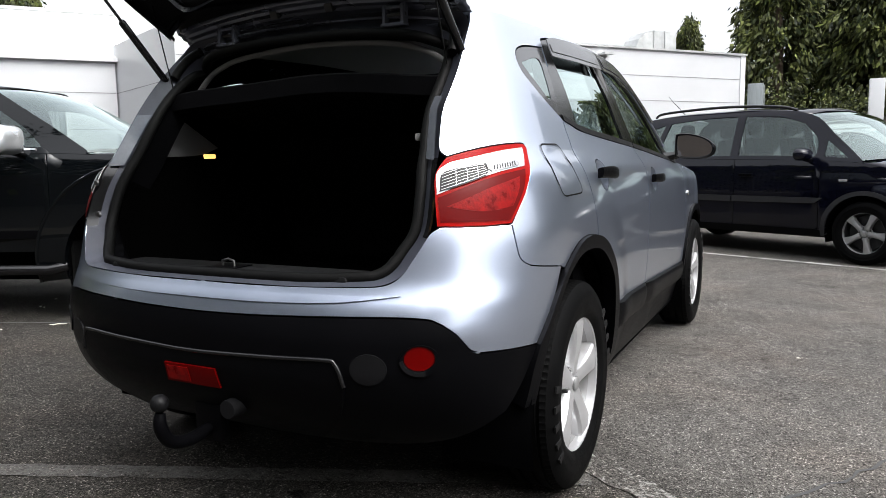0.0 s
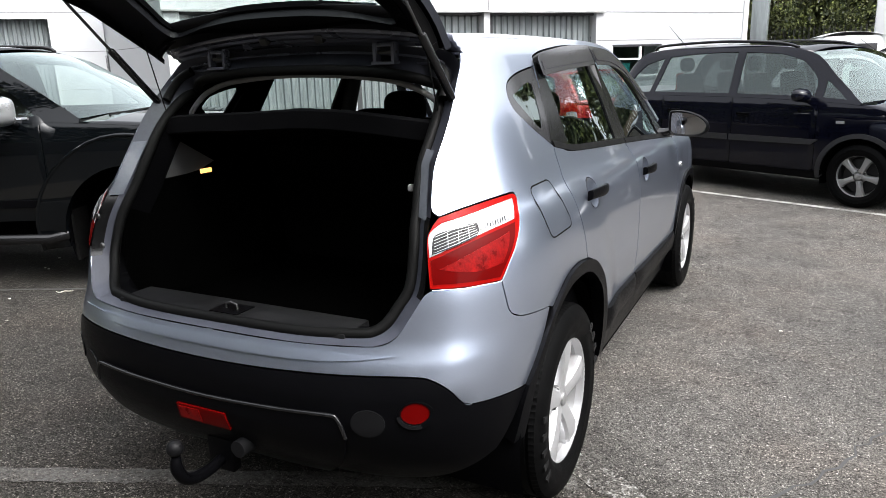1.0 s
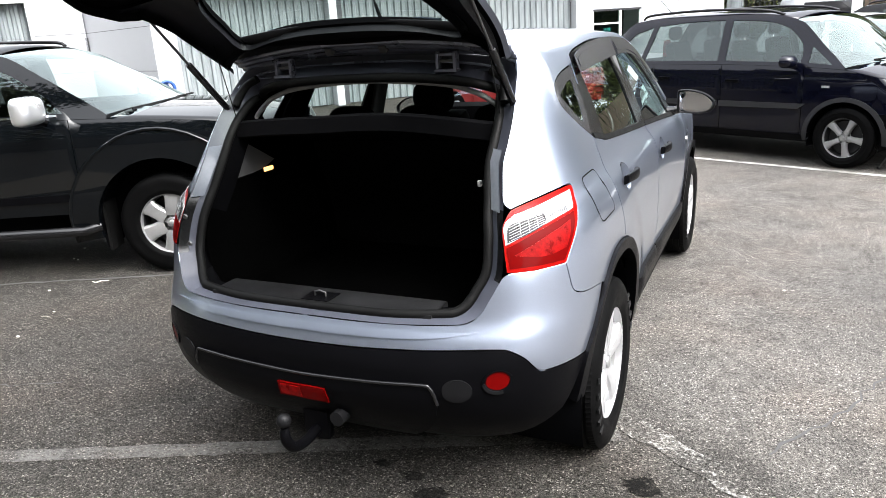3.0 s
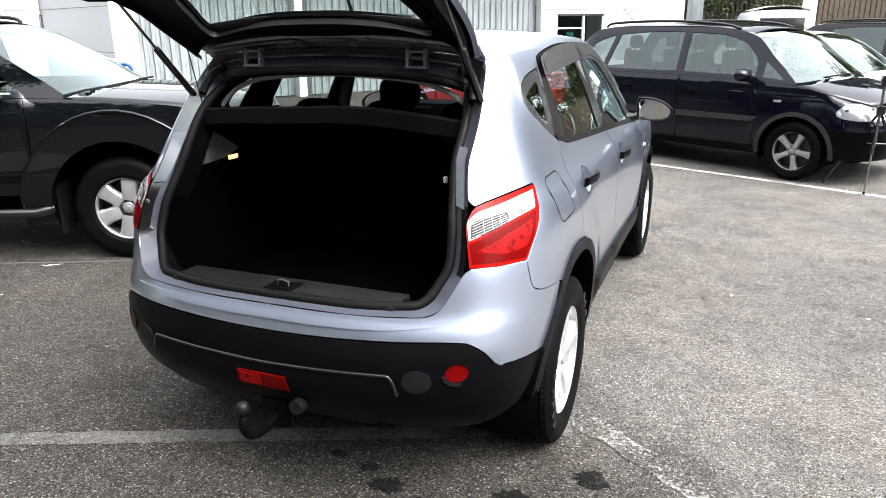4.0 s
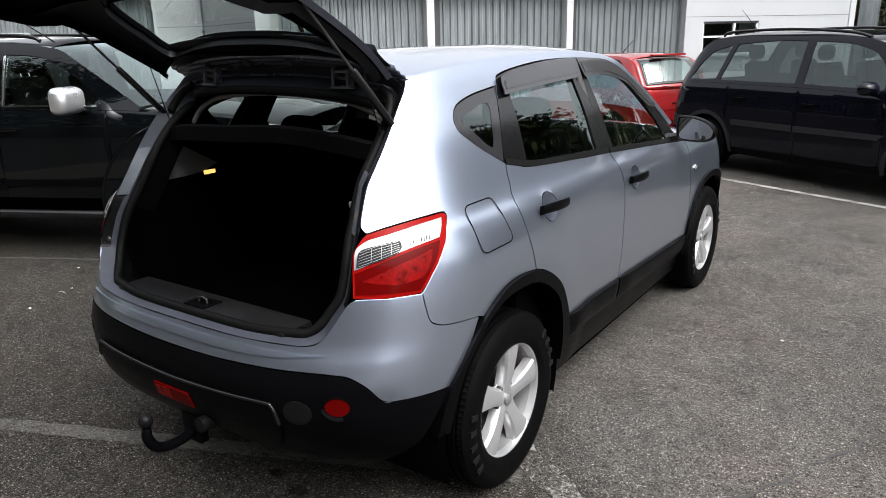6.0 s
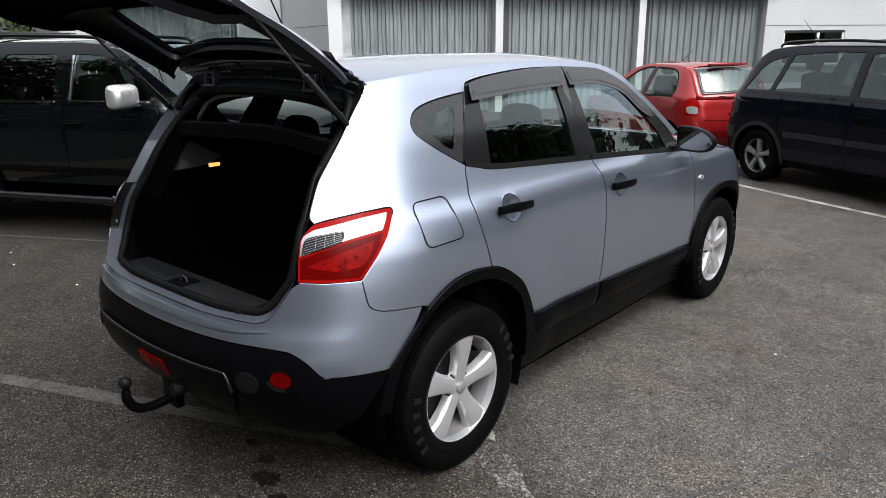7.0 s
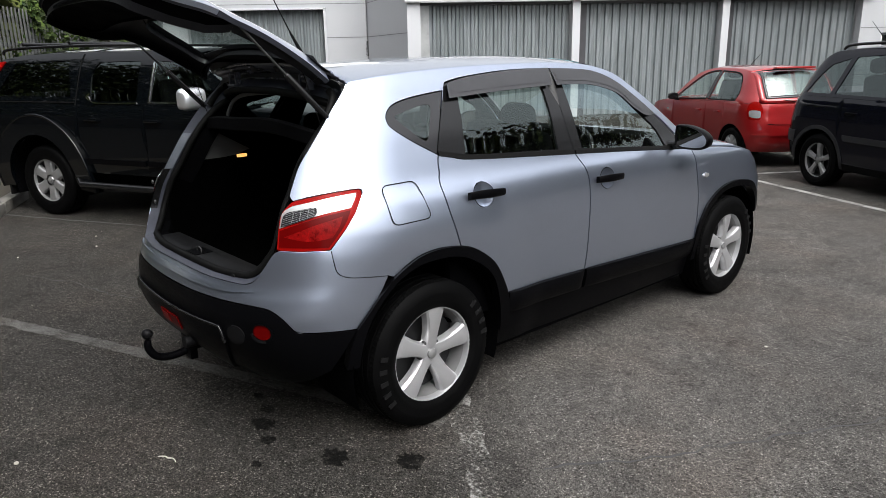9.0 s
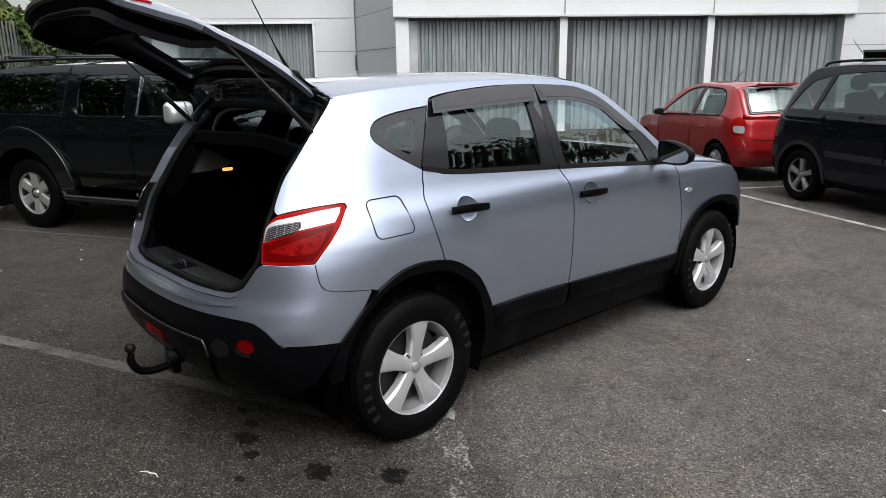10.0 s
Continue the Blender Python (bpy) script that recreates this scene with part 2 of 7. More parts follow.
MIDTAR = [tuple((a + c) / 2 for a, c in zip(p, q)) for p, q in zip(TAR, DARKTAR)]
M_LINE = faded_line("worn_white_road_paint", (0.36, 0.36, 0.34), 0.40, 0.56, TAR)
M_FADED = faded_line("flaking_road_paint", (0.092, 0.090, 0.086), 0.44, 0.60, MIDTAR)
M_FADED2 = faded_line("pale_flaking_road_paint", (0.30, 0.295, 0.28), 0.50, 0.60, MIDTAR)
M_SILLTRIM = worn("scuffed_sill_plastic", (0.007, 0.007, 0.0075), 0.45, 0, 0.25, 9, 500, 0.2, Specular_IOR_Level=0.2)
M_MOULD = worn("weathered_grey_moulding", (0.017, 0.017, 0.019), 0.5, 0, 0.2, 5, 300, 0.15, Specular_IOR_Level=0.3)
M_LETTER = worn("scuffed_raised_rubber", (0.005, 0.005, 0.0053), 0.55, 0, 0.3, 20, 300, 0.1, Specular_IOR_Level=0.2)
M_CONCRETE = worn("kerb_concrete", (0.13, 0.125, 0.11), 0.85, 0, 0.3, 4, 90, 0.4)
M_CLAD = worn("pale_grey_wall_cladding", (0.43, 0.44, 0.455), 0.45, 0.0, 0.06, 0.6, 30)
M_CLADLT = worn("white_fascia_cladding", (0.52, 0.53, 0.545), 0.4, 0.0, 0.04, 0.6, 30)
M_JOINT = nodes("dark_panel_joint", (0.16, 0.16, 0.165), 0.7)[0]


def corrugated():
    m, t, b = nodes("grey_corrugated_steel", (0.25, 0.27, 0.28), 0.42, 0.25)
    v = coords(t, (3.2, 3.2, 0.35))
    n = noise_tex(t, v, 2.4, 7, 0.65)
    t.links.new(ramp(t, n, [(0.25, (0.12, 0.136, 0.142)), (0.55, (0.21, 0.232, 0.24)), (0.85, (0.30, 0.322, 0.33))]), b.inputs["Base Color"])
    t.links.new(ramp(t, n, [(0.3, 0.34), (0.8, 0.55)]), b.inputs["Roughness"])
    return m


M_CORR = corrugated()
M_ROOFWHITE = worn("white_roof_sheet", (0.72, 0.73, 0.73), 0.5, 0, 0.06, 0.8, 20)
M_ROOFLIGHT = worn("weathered_rooflight", (0.36, 0.35, 0.31), 0.5, 0, 0.25, 2, 40)
M_GALV = worn("galvanised_steel", (0.42, 0.43, 0.43), 0.45, 0.5, 0.2, 4, 60)
M_FENCE = worn("weathered_galvanised_fence", (0.075, 0.078, 0.076), 0.6, 0.2, 0.3, 2, 40)
M_COVER = worn("glossy_grey_cover", (0.12, 0.13, 0.15), 0.12, 0, 0.2, 6, 90)
M_DARKFRAME = worn("dark_window_trim", (0.05, 0.05, 0.055), 0.4, 0, 0.2, 4, 60)
M_WHITETRIM = worn("white_window_frame", (0.7, 0.7, 0.7), 0.4, 0, 0.06, 4, 60)
M_BLUE = worn("blue_moulded_plastic", (0.015, 0.06, 0.22), 0.4, 0, 0.2, 5, 60)
M_TEAL = worn("teal_cloth", (0.05, 0.32, 0.33), 0.8, 0, 0.2, 5, 60)
M_SOIL = worn("dark_leaf_soil", (0.05, 0.042, 0.03), 0.95, 0, 0.4, 6, 60, 0.5)
M_BARK = worn("bark", (0.09, 0.065, 0.045), 0.9, 0, 0.35, 8, 60, 0.6)


def leaf_mat(name, lo, hi):
    m, t, b = nodes(name, lo, 0.6, 0, Specular_IOR_Level=0.2)
    g = t.nodes.new("ShaderNodeNewGeometry")
    one = ramp(t, g.outputs["Random Per Island"], [(0.0, lo), (0.7, hi), (1.0, tuple(c * 1.5 for c in hi))])
    patch = ramp(t, noise_tex(t, coords(t), 1.3, 4, 0.6), [(0.36, 0.30), (0.5, 0.8), (0.66, 1.7)])
    t.links.new(mix(t, 1.0, one, patch, "MULTIPLY"), b.inputs["Base Color"])
    return m


M_LEAF = leaf_mat("conifer_foliage", (0.010, 0.018, 0.006), (0.060, 0.070, 0.018))
M_IVY = leaf_mat("ivy_leaf", (0.012, 0.030, 0.008), (0.055, 0.085, 0.018))
M_LITTER = leaf_mat("pale_dry_leaf", (0.35, 0.33, 0.27), (0.55, 0.53, 0.45))
M_OIL = faded_line("oil_stain", (0.003, 0.0028, 0.0026), 0.34, 0.50, DARKTAR)
M_CRACK = nodes("crack_filler", (0.03, 0.03, 0.03), 0.8)[0]
M_WALL = worn("dark_unseen_wall", (0.06, 0.048, 0.04), 0.85, 0, 0.3, 2, 30, 0.3)

# ---- building helpers ----
import mathutils


def mesh_ob(name, verts, faces, mat, parent=None, label="", smooth=None, normals=None, mats=None, fmat=None):
    me = bpy.data.meshes.new(name)
    me.from_pydata([tuple(v) for v in verts], [], faces)
    for m in (mats or [mat]):
        me.materials.append(m)
    if fmat:
        me.polygons.foreach_set("material_index", fmat)
    if smooth is not None:
        me.polygons.foreach_set("use_smooth", [True] * len(me.polygons))
        if smooth < 180 and normals is None:
            me.set_sharp_from_angle(angle=radians(smooth))
    if normals is not None:
        me.polygons.foreach_set("use_smooth", [True] * len(me.polygons))
        me.normals_split_custom_set([tuple(n) for n in normals])
    ob = new(name, me)
    if parent is not None:
        ob.parent = parent
    if label:
        ob["label"] = label
    return ob


def part(name, bm, mat, parent, label="", smooth=40):
    me = bpy.data.meshes.new(name)
    bm.to_mesh(me)
    bm.free()
    me.materials.append(mat)
    me.polygons.foreach_set("use_smooth", [True] * len(me.polygons))
    me.set_sharp_from_angle(angle=radians(smooth))
    ob = new(name, me)
    if parent is not None:
        ob.parent = parent
    if label:
        ob["label"] = label
    return ob


def box_bm(bm, lo, hi, bevel=0.0, m=None):
    made = bmesh.ops.create_cube(bm, size=1)["verts"]
    c = [(a + b) / 2 for a, b in zip(lo, hi)]
    d = [b - a for a, b in zip(lo, hi)]
    for v in made:
        v.co = Vector((c[0] + v.co.x * d[0], c[1] + v.co.y * d[1], c[2] + v.co.z * d[2]))
    if bevel:
        edges = list({e for v in made for e in v.link_edges})
        got = bmesh.ops.bevel(bm, geom=edges, offset=bevel, segments=2, affect="EDGES", profile=0.6)
        made = list({v for f in got["faces"] for v in f.verts} | {v for v in made if v.is_valid})
    if m is not None:
        bmesh.ops.transform(bm, matrix=m, verts=[v for v in made if v.is_valid])
    return bm


def box(name, lo, hi, mat, parent=None, label="", bevel=0.0, m=None):
    return part(name, box_bm(bmesh.new(), lo, hi, bevel, m), mat, parent, label, 35)


def tube_data(pts, r, n=10, closed=False, cap=True):
    pts = [Vector(p) for p in pts]
    rad = r if isinstance(r, (list, tuple)) else [r] * len(pts)
    verts, faces = [], []
    k = len(pts)
    prev = None
    for i, p in enumerate(pts):
        a = pts[(i - 1) % k] if (closed or i > 0) else p
        b = pts[(i + 1) % k] if (closed or i < k - 1) else p
        d = (b - a).normalized()
        up = prev if prev is not None else (Vector((0, 0, 1)) if abs(d.z) < 0.9 else Vector((1, 0, 0)))
        s = d.cross(up).normalized()
        u = s.cross(d).normalized()
        prev = u
        for j in range(n):
            t = 2 * math.pi * j / n
            verts.append(p + (s * math.cos(t) + u * math.sin(t)) * rad[i])
    for i in range(k if closed else k - 1):
        for j in range(n):
            a, b = i * n + j, i * n + (j + 1) % n
            c, d = ((i + 1) % k) * n + (j + 1) % n, ((i + 1) % k) * n + j
            faces.append((a, b, c, d))
    if cap and not closed:
        faces.append(tuple(range(n))[::-1])
        faces.append(tuple(range((k - 1) * n, k * n)))
    return verts, faces


def tube(name, pts, r, mat, parent=None, label="", n=10, closed=False):
    v, f = tube_data(pts, r, n, closed)
    return mesh_ob(name, v, f, mat, parent, label, smooth=50)


def bezier(pts, n=8, closed=False):
    """Catmull-Rom through points of any dimension."""
    pts = [np.array(p, float) for p in pts]
    k, out = len(pts), []
    for i in range(k if closed else k - 1):
        p0 = pts[(i - 1) % k] if (closed or i > 0) else pts[i]
        p1, p2 = pts[i], pts[(i + 1) % k]
        p3 = pts[(i + 2) % k] if (closed or i + 2 < k) else p2
        for j in range(n):
            t = j / n
            out.append(0.5 * (2 * p1 + (p2 - p0) * t + (2 * p0 - 5 * p1 + 4 * p2 - p3) * t * t + (3 * p1 - p0 - 3 * p2 + p3) * t ** 3))
    if not closed:
        out.append(pts[-1])
    return [tuple(float(x) for x in p) for p in out]


def outline(pts, n=6):
    """Closed 2D outline; points given with a third value are sharp corners, the others are smoothed through."""
    k = len(pts)
    sharp = [i for i, p in enumerate(pts) if len(p) > 2]
    if not sharp:
        return bezier([p[:2] for p in pts], n, True)
    out = []
    for a, b in zip(sharp, sharp[1:] + [sharp[0] + k]):
        seg = [pts[i % k][:2] for i in range(a, b + 1)]
        if len(seg) == 2:
            d = math.dist(*seg)
            m = max(1, int(d / 0.04))
            out += [tuple(seg[0][j] + (seg[1][j] - seg[0][j]) * i / m for j in (0, 1)) for i in range(m)]
        else:
            out += bezier(seg, n)[:-1]
    return out


def inset(poly, g):
    """Draw a polygon in (g > 0) on all sides."""
    a = sum(p[0] * q[1] - q[0] * p[1] for p, q in zip(poly, poly[1:] + poly[:1]))
    s = 1 if a > 0 else -1
    out, k = [], len(poly)
    for i in range(k):
        p0, p1, p2 = poly[i - 1], poly[i], poly[(i + 1) % k]
        n1 = Vector((-(p1[1] - p0[1]), p1[0] - p0[0])).normalized()
        n2 = Vector((-(p2[1] - p1[1]), p2[0] - p1[0])).normalized()
        n = (n1 + n2)
        n = n / max(0.4, n.length_squared / 2) if n.length > 1e-6 else n1
        out.append((p1[0] + s * g * n.x, p1[1] + s * g * n.y))
    return out


def inside(poly, xs, ys):
    res = np.zeros(len(xs), bool)
    px, py = np.array([p[0] for p in poly]), np.array([p[1] for p in poly])
    j = len(poly) - 1
    for i in range(len(poly)):
        hit = ((py[i] > ys) != (py[j] > ys)) & (xs < (px[j] - px[i]) * (ys - py[i]) / (py[j] - py[i] + 1e-12) + px[i])
        res ^= hit
        j = i
    return res


def fill(poly, holes=(), step=0.03):
    """Triangles of a 2D region with an even inner grid."""
    loops = [poly, *holes]
    pts, edges = [], []
    for lp in loops:
        b = len(pts)
        pts += lp
        edges += [(b + i, b + (i + 1) % len(lp)) for i in range(len(lp))]
    arr = np.array(pts)
    x0, y0, x1, y1 = *arr.min(0), *arr.max(0)
    gx, gy = np.meshgrid(np.arange(x0 + step / 2, x1, step), np.arange(y0 + step / 2, y1, step))
    gx, gy = gx.ravel(), gy.ravel()
    ok = inside(poly, gx, gy)
    for h in holes:
        ok &= ~inside(h, gx, gy)
    gx, gy = gx[ok], gy[ok]
    if len(gx):
        near = np.min((gx[:, None] - arr[None, :, 0]) ** 2 + (gy[:, None] - arr[None, :, 1]) ** 2, axis=1)
        keep = near > (step * 0.45) ** 2
        pts = pts + list(zip(gx[keep].tolist(), gy[keep].tolist()))
    got = mathutils.geometry.delaunay_2d_cdt([Vector(p) for p in pts], edges, [], 0, 1e-6)
    v2, tri = [tuple(v) for v in got[0]], got[2]
    cx = np.array([sum(v2[i][0] for i in f) / len(f) for f in tri])
    cy = np.array([sum(v2[i][1] for i in f) / len(f) for f in tri])
    ok = inside(poly, cx, cy)
    for h in holes:
        ok &= ~inside(h, cx, cy)
    return v2, [tuple(f) for f, k in zip(tri, ok) if k]


def normal_at(fn, u, v, e=0.004):
    a, b = Vector(fn(u + e, v)) - Vector(fn(u - e, v)), Vector(fn(u, v + e)) - Vector(fn(u, v - e))
    n = a.cross(b)
    return n.normalized() if n.length > 1e-12 else Vector((1, 0, 0))


def skin(name, fn, poly, mat, parent, holes=(), off=0.0, thick=0.012, step=0.03, label="", gap=0.0, flip=False, rim_mat=None):
    """A sheet-metal panel: the region poly of the surface fn, with a returned edge. fn's normal (du x dv) points outwards; flip turns it."""
    if gap:
        poly = inset(poly, gap)
        holes = [inset(h, -gap) for h in holes]
    v2, tris = fill(poly, holes, step)
    sgn = -1 if flip else 1
    P = [Vector(fn(*p)) for p in v2]
    N = [normal_at(fn, *p) * sgn for p in v2]
    V = [p + n * off for p, n in zip(P, N)]
    faces, norms = [], []
    for a, b, c in tris:
        fnv = (V[b] - V[a]).cross(V[c] - V[a])
        f = (a, b, c) if fnv.dot(N[a] + N[b] + N[c]) > 0 else (a, c, b)
        faces.append(f)
        norms += [N[i] for i in f]
    count = {}
    for f in faces:
        for i in range(3):
            e = (f[i], f[(i + 1) % 3])
            count[e] = 1
    rim = [e for e in count if (e[1], e[0]) not in count]
    main = len(faces)
    if thick:
        idx = {}
        for a, b in rim:
            for i in (a, b):
                if i not in idx:
                    idx[i] = len(V)
                    V.append(V[i].copy())
                    V.append(V[i] - N[i] * thick)
        for a, b in rim:
            f = (idx[b], idx[a], idx[a] + 1, idx[b] + 1)
            nn = (V[f[1]] - V[f[0]]).cross(V[f[2]] - V[f[1]])
            nn = nn.normalized() if nn.length > 1e-12 else N[a]
            faces.append(f)
            norms += [nn] * 4
    if rim_mat is not None:
        return mesh_ob(name, V, faces, mat, parent, label, normals=norms, mats=[mat, rim_mat], fmat=[0] * main + [1] * (len(faces) - main))
    return mesh_ob(name, V, faces, mat, parent, label, normals=norms)


def lid(name, rows, mat, parent, nx=24, power=2.4, label="", thick=0.01, keep=None):
    """A sheet arched between two sides: rows of (half width, y, edge height, crown height)."""
    V, F = [], []
    for w, y, ze, zc in rows:
        yy = y if isinstance(y, tuple) else (y, y)
        for i in range(nx + 1):
            s = -1 + 2 * i / nx
            a = abs(s) ** power
            V.append((w * s, yy[1] + (yy[0] - yy[1]) * a, zc + (ze - zc) * a))
    m = nx + 1
    for r in range(len(rows) - 1):
        for i in range(nx):
            if keep is not None and not keep(r, i):
                continue
            F.append((r * m + i, r * m + i + 1, (r + 1) * m + i + 1, (r + 1) * m + i))
    ob = mesh_ob(name, V, F, mat, parent, label, smooth=60)
    if thick:
        sol = ob.modifiers.new("sheet", "SOLIDIFY")
        sol.thickness, sol.offset = thick, -1
    return ob


def spline(pairs):
    """Smooth monotone curve through pairs."""
    xs, ys = [p[0] for p in pairs], [p[1] for p in pairs]
    k = len(xs)
    d = [(ys[i + 1] - ys[i]) / (xs[i + 1] - xs[i]) for i in range(k - 1)]
    m = [d[0]] + [0 if d[i - 1] * d[i] <= 0 else 2 * d[i - 1] * d[i] / (d[i - 1] + d[i]) for i in range(1, k - 1)] + [d[-1]]

    def f(x):
        if x <= xs[0]:
            return ys[0] + m[0] * (x - xs[0])
        if x >= xs[-1]:
            return ys[-1] + m[-1] * (x - xs[-1])
        i = 0
        while x > xs[i + 1]:
            i += 1
        h = xs[i + 1] - xs[i]
        t = (x - xs[i]) / h
        return (2 * t ** 3 - 3 * t * t + 1) * ys[i] + (t ** 3 - 2 * t * t + t) * h * m[i] + (3 * t * t - 2 * t ** 3) * ys[i + 1] + (t ** 3 - t * t) * h * m[i + 1]
    return f


class Shell:
    """The outer surface of a car: half width over height, drawn in along the length, closed by rounded tail and nose.
    u runs along the right flank as y, and wraps round the tail below and the nose above."""
    TURN = 0.8

    def __init__(self, width, tail, nose, low, high, belt, tail_cap, nose_cap, lean=0.35, p0=3.4, p1=4.0, flare=None):
        self.flare = flare
        self.width, self.tail, self.nose, self.low, self.high = spline(width), spline(tail), spline(nose), spline(low), spline(high)
        self.belt, self.tail_cap, self.nose_cap, self.lean, self.p0, self.p1 = belt, tail_cap, nose_cap, lean, p0, p1

    def half(self, y, z):
        k = min(max((z - self.belt) / 0.2, 0), 1)
        return self.width(z) + self.low(y) + k * k * (3 - 2 * k) * self.high(y)

    def caps(self, z):
        up = max(0, z - 1.0) * self.lean
        return self.tail_cap + up, self.nose_cap - 2.0 * up

    def bulge(self, u, z):
        """A shoulder standing out round the rear wheel arch."""
        if not self.flare:
            return 0.0
        fu, fz, r0, r1, amount = self.flare
        k = min(max((r1 - math.hypot(u - fu, z - fz)) / (r1 - r0), 0), 1)
        return amount * k * k * (3 - 2 * k)

    def at(self, u, z):
        yt, yn = self.caps(z)
        p = self.p0 + (self.p1 - self.p0) * min(max((z - 1.1) / 0.3, 0), 1)
        if yt <= u <= yn:
            return (self.half(u, z) + self.bulge(u, z), u, z)
        if u < yt:
            a, w, l, y0, s = (yt - u) / self.TURN, self.half(yt, z), yt - self.tail(z), yt, -1
        else:
            a, w, l, y0, s = (u - yn) / self.TURN, self.half(yn, z), max(0.05, self.nose(z) - yn), yn, 1
        ca, sa = math.cos(a), math.sin(a)
        r = (abs(ca / w) ** p + abs(sa / l) ** p) ** (-1 / p)
        return (r * ca + self.bulge(u, z) * max(0, ca) ** 2, y0 + s * r * sa, z)

    def left(self, u, z):
        x, y, z = self.at(u, z)
        return (-x, y, z)

    def tail_end(self, z):
        return self.caps(z)[0] - self.TURN * math.pi / 2

    def nose_end(self, z):
        return self.caps(z)[1] + self.TURN * math.pi / 2


def revolve(profile, n=48, cx=0.0):
    """Spin (x, r) pairs round the x axis."""
    V, F = [], []
    k = len(profile)
    for i in range(n):
        t = 2 * math.pi * i / n
        for x, r in profile:
            V.append((cx + x, r * math.cos(t), r * math.sin(t)))
    for i in range(n):
        j = (i + 1) % n
        for a in range(k - 1):
            F.append((i * k + a, i * k + a + 1, j * k + a + 1, j * k + a))
    return V, F


# ---- ground ----
def ground():
    V, F = [], []
    xs = [-400, -120, -40] + [x for x in range(-16, 17, 2)] + [40, 120, 400]
    ys = [-400, -120, -40] + [y for y in range(-12, 29, 2)] + [60, 140, 400]
    for y in ys:
        for x in xs:
            near = abs(x) < 30 and -20 < y < 30
            V.append((x, y, (noise.noise((x * 0.21, y * 0.21, 3.3)) * 0.012 - 0.012) if near else -0.01))
    k = len(xs)
    for j in range(len(ys) - 1):
        for i in range(k - 1):
            F.append((j * k + i, j * k + i + 1, (j + 1) * k + i + 1, (j + 1) * k + i))
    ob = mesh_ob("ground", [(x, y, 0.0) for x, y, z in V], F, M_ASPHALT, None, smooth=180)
    return tagged(ob, "worn grey asphalt car park surface with pale stone chips", "asphalt", kind="structure")


ground()


def ribbon(name, pts, w, mat, label, z=0.004, ragged=0.0, seed=1, cat="road marking", wob=0.0):
    """A painted stripe or crack lying on the ground along pts."""
    rnd = random.Random(seed)
    path = []
    for a, b in zip(pts, pts[1:]):
        d = math.dist(a, b)
        m = max(1, int(d / 0.06))
        path += [(a[0] + (b[0] - a[0]) * i / m, a[1] + (b[1] - a[1]) * i / m) for i in range(m)]
    path.append(pts[-1])
    if wob:
        path = [(x + rnd.uniform(-wob, wob), y + rnd.uniform(-wob, wob)) for x, y in path]
    V, F = [], []
    for i, p in enumerate(path):
        a, b = path[max(0, i - 1)], path[min(len(path) - 1, i + 1)]
        d = Vector((b[0] - a[0], b[1] - a[1])).normalized()
        n = Vector((-d.y, d.x))
        l, r = w / 2 * (1 - ragged * rnd.random()), w / 2 * (1 - ragged * rnd.random())
        V += [(p[0] + n.x * l, p[1] + n.y * l, z), (p[0] - n.x * r, p[1] - n.y * r, z)]
    for i in range(len(path) - 1):
        F.append((2 * i + 1, 2 * i + 3, 2 * i + 2, 2 * i))
    return tagged(mesh_ob(name, V, F, mat), label, cat, kind="structure")


ribbon("bay_line", [(-1.3, 7.99), (0.4, 7.19), (2.5, 6.27), (7.0, 4.3)], 0.09, M_LINE, "worn white painted parking bay line on asphalt", ragged=0.15)
ribbon("bay_line", [(-1.3, 8.2), (-0.86, 8.89), (1.5, 12.7)], 0.09, M_LINE, "worn white painted bay divider on asphalt", ragged=0.15, seed=2)
ribbon("bay_line", [(-4.2, -1.22), (-1.89, -0.3), (-0.6, 0.24), (0.9, 0.87)], 0.11, M_FADED, "very faded white bay line running under the car", ragged=0.3, seed=3)
ribbon("bay_line", [(0.66, 1.12), (0.9, 0.98), (1.34, 0.68), (2.1, 0.13)], 0.15, M_FADED2, "very faded white bay line beside the rear wheel", ragged=0.35, seed=4)
ribbon("asphalt_seam", [(-6.6, 0.0), (-5.68, 0.42), (-3.73, 1.5), (-2.9, 1.87), (-0.5, 2.95)], 0.035, M_CRACK, "dark joint line across the asphalt", ragged=0.4, seed=5, cat="joint", wob=0.008)
ribbon("ground_crack", [(1.45, 0.90), (1.69, 1.25), (1.86, 1.60), (2.08, 2.02), (2.33, 2.5), (2.9, 3.2)], 0.018, M_CRACK, "thin wandering crack in asphalt", z=0.003, ragged=0.8, seed=6, cat="crack", wob=0.018)

ribbon("ground_crack", [(-3.1, -0.02), (-2.6, 0.22), (-2.2, 0.30), (-1.9, 0.44)], 0.010, M_CRACK, "fine crack in the darker asphalt", z=0.003, ragged=0.8, seed=16, cat="crack", wob=0.02)

# unseen plain walls, added behind the camera to darken what the cars reflect
for i, (lo, hi) in enumerate((((-30, -13.4, 0), (21, -13, 3.6)), ((20.6, -13, 0), (21, 30, 3.2)))):
    tagged(box("unseen_wall_" + str(i + 1), lo, hi, M_WALL), "plain dark wall added out of view to darken reflections", "wall", kind="structure")

# ---- the long shed behind the car park: u runs along its front, v away from the yard ----
SHED = pose(0, 0, 0, 0, 0, 52)


def shed_box(name, u0, u1, v0, v1, z0, z1, mat, parent, label="", bevel=0.0):
    return box(name, (u0, v0, z0), (u1, v1, z1), mat, parent, label, bevel)


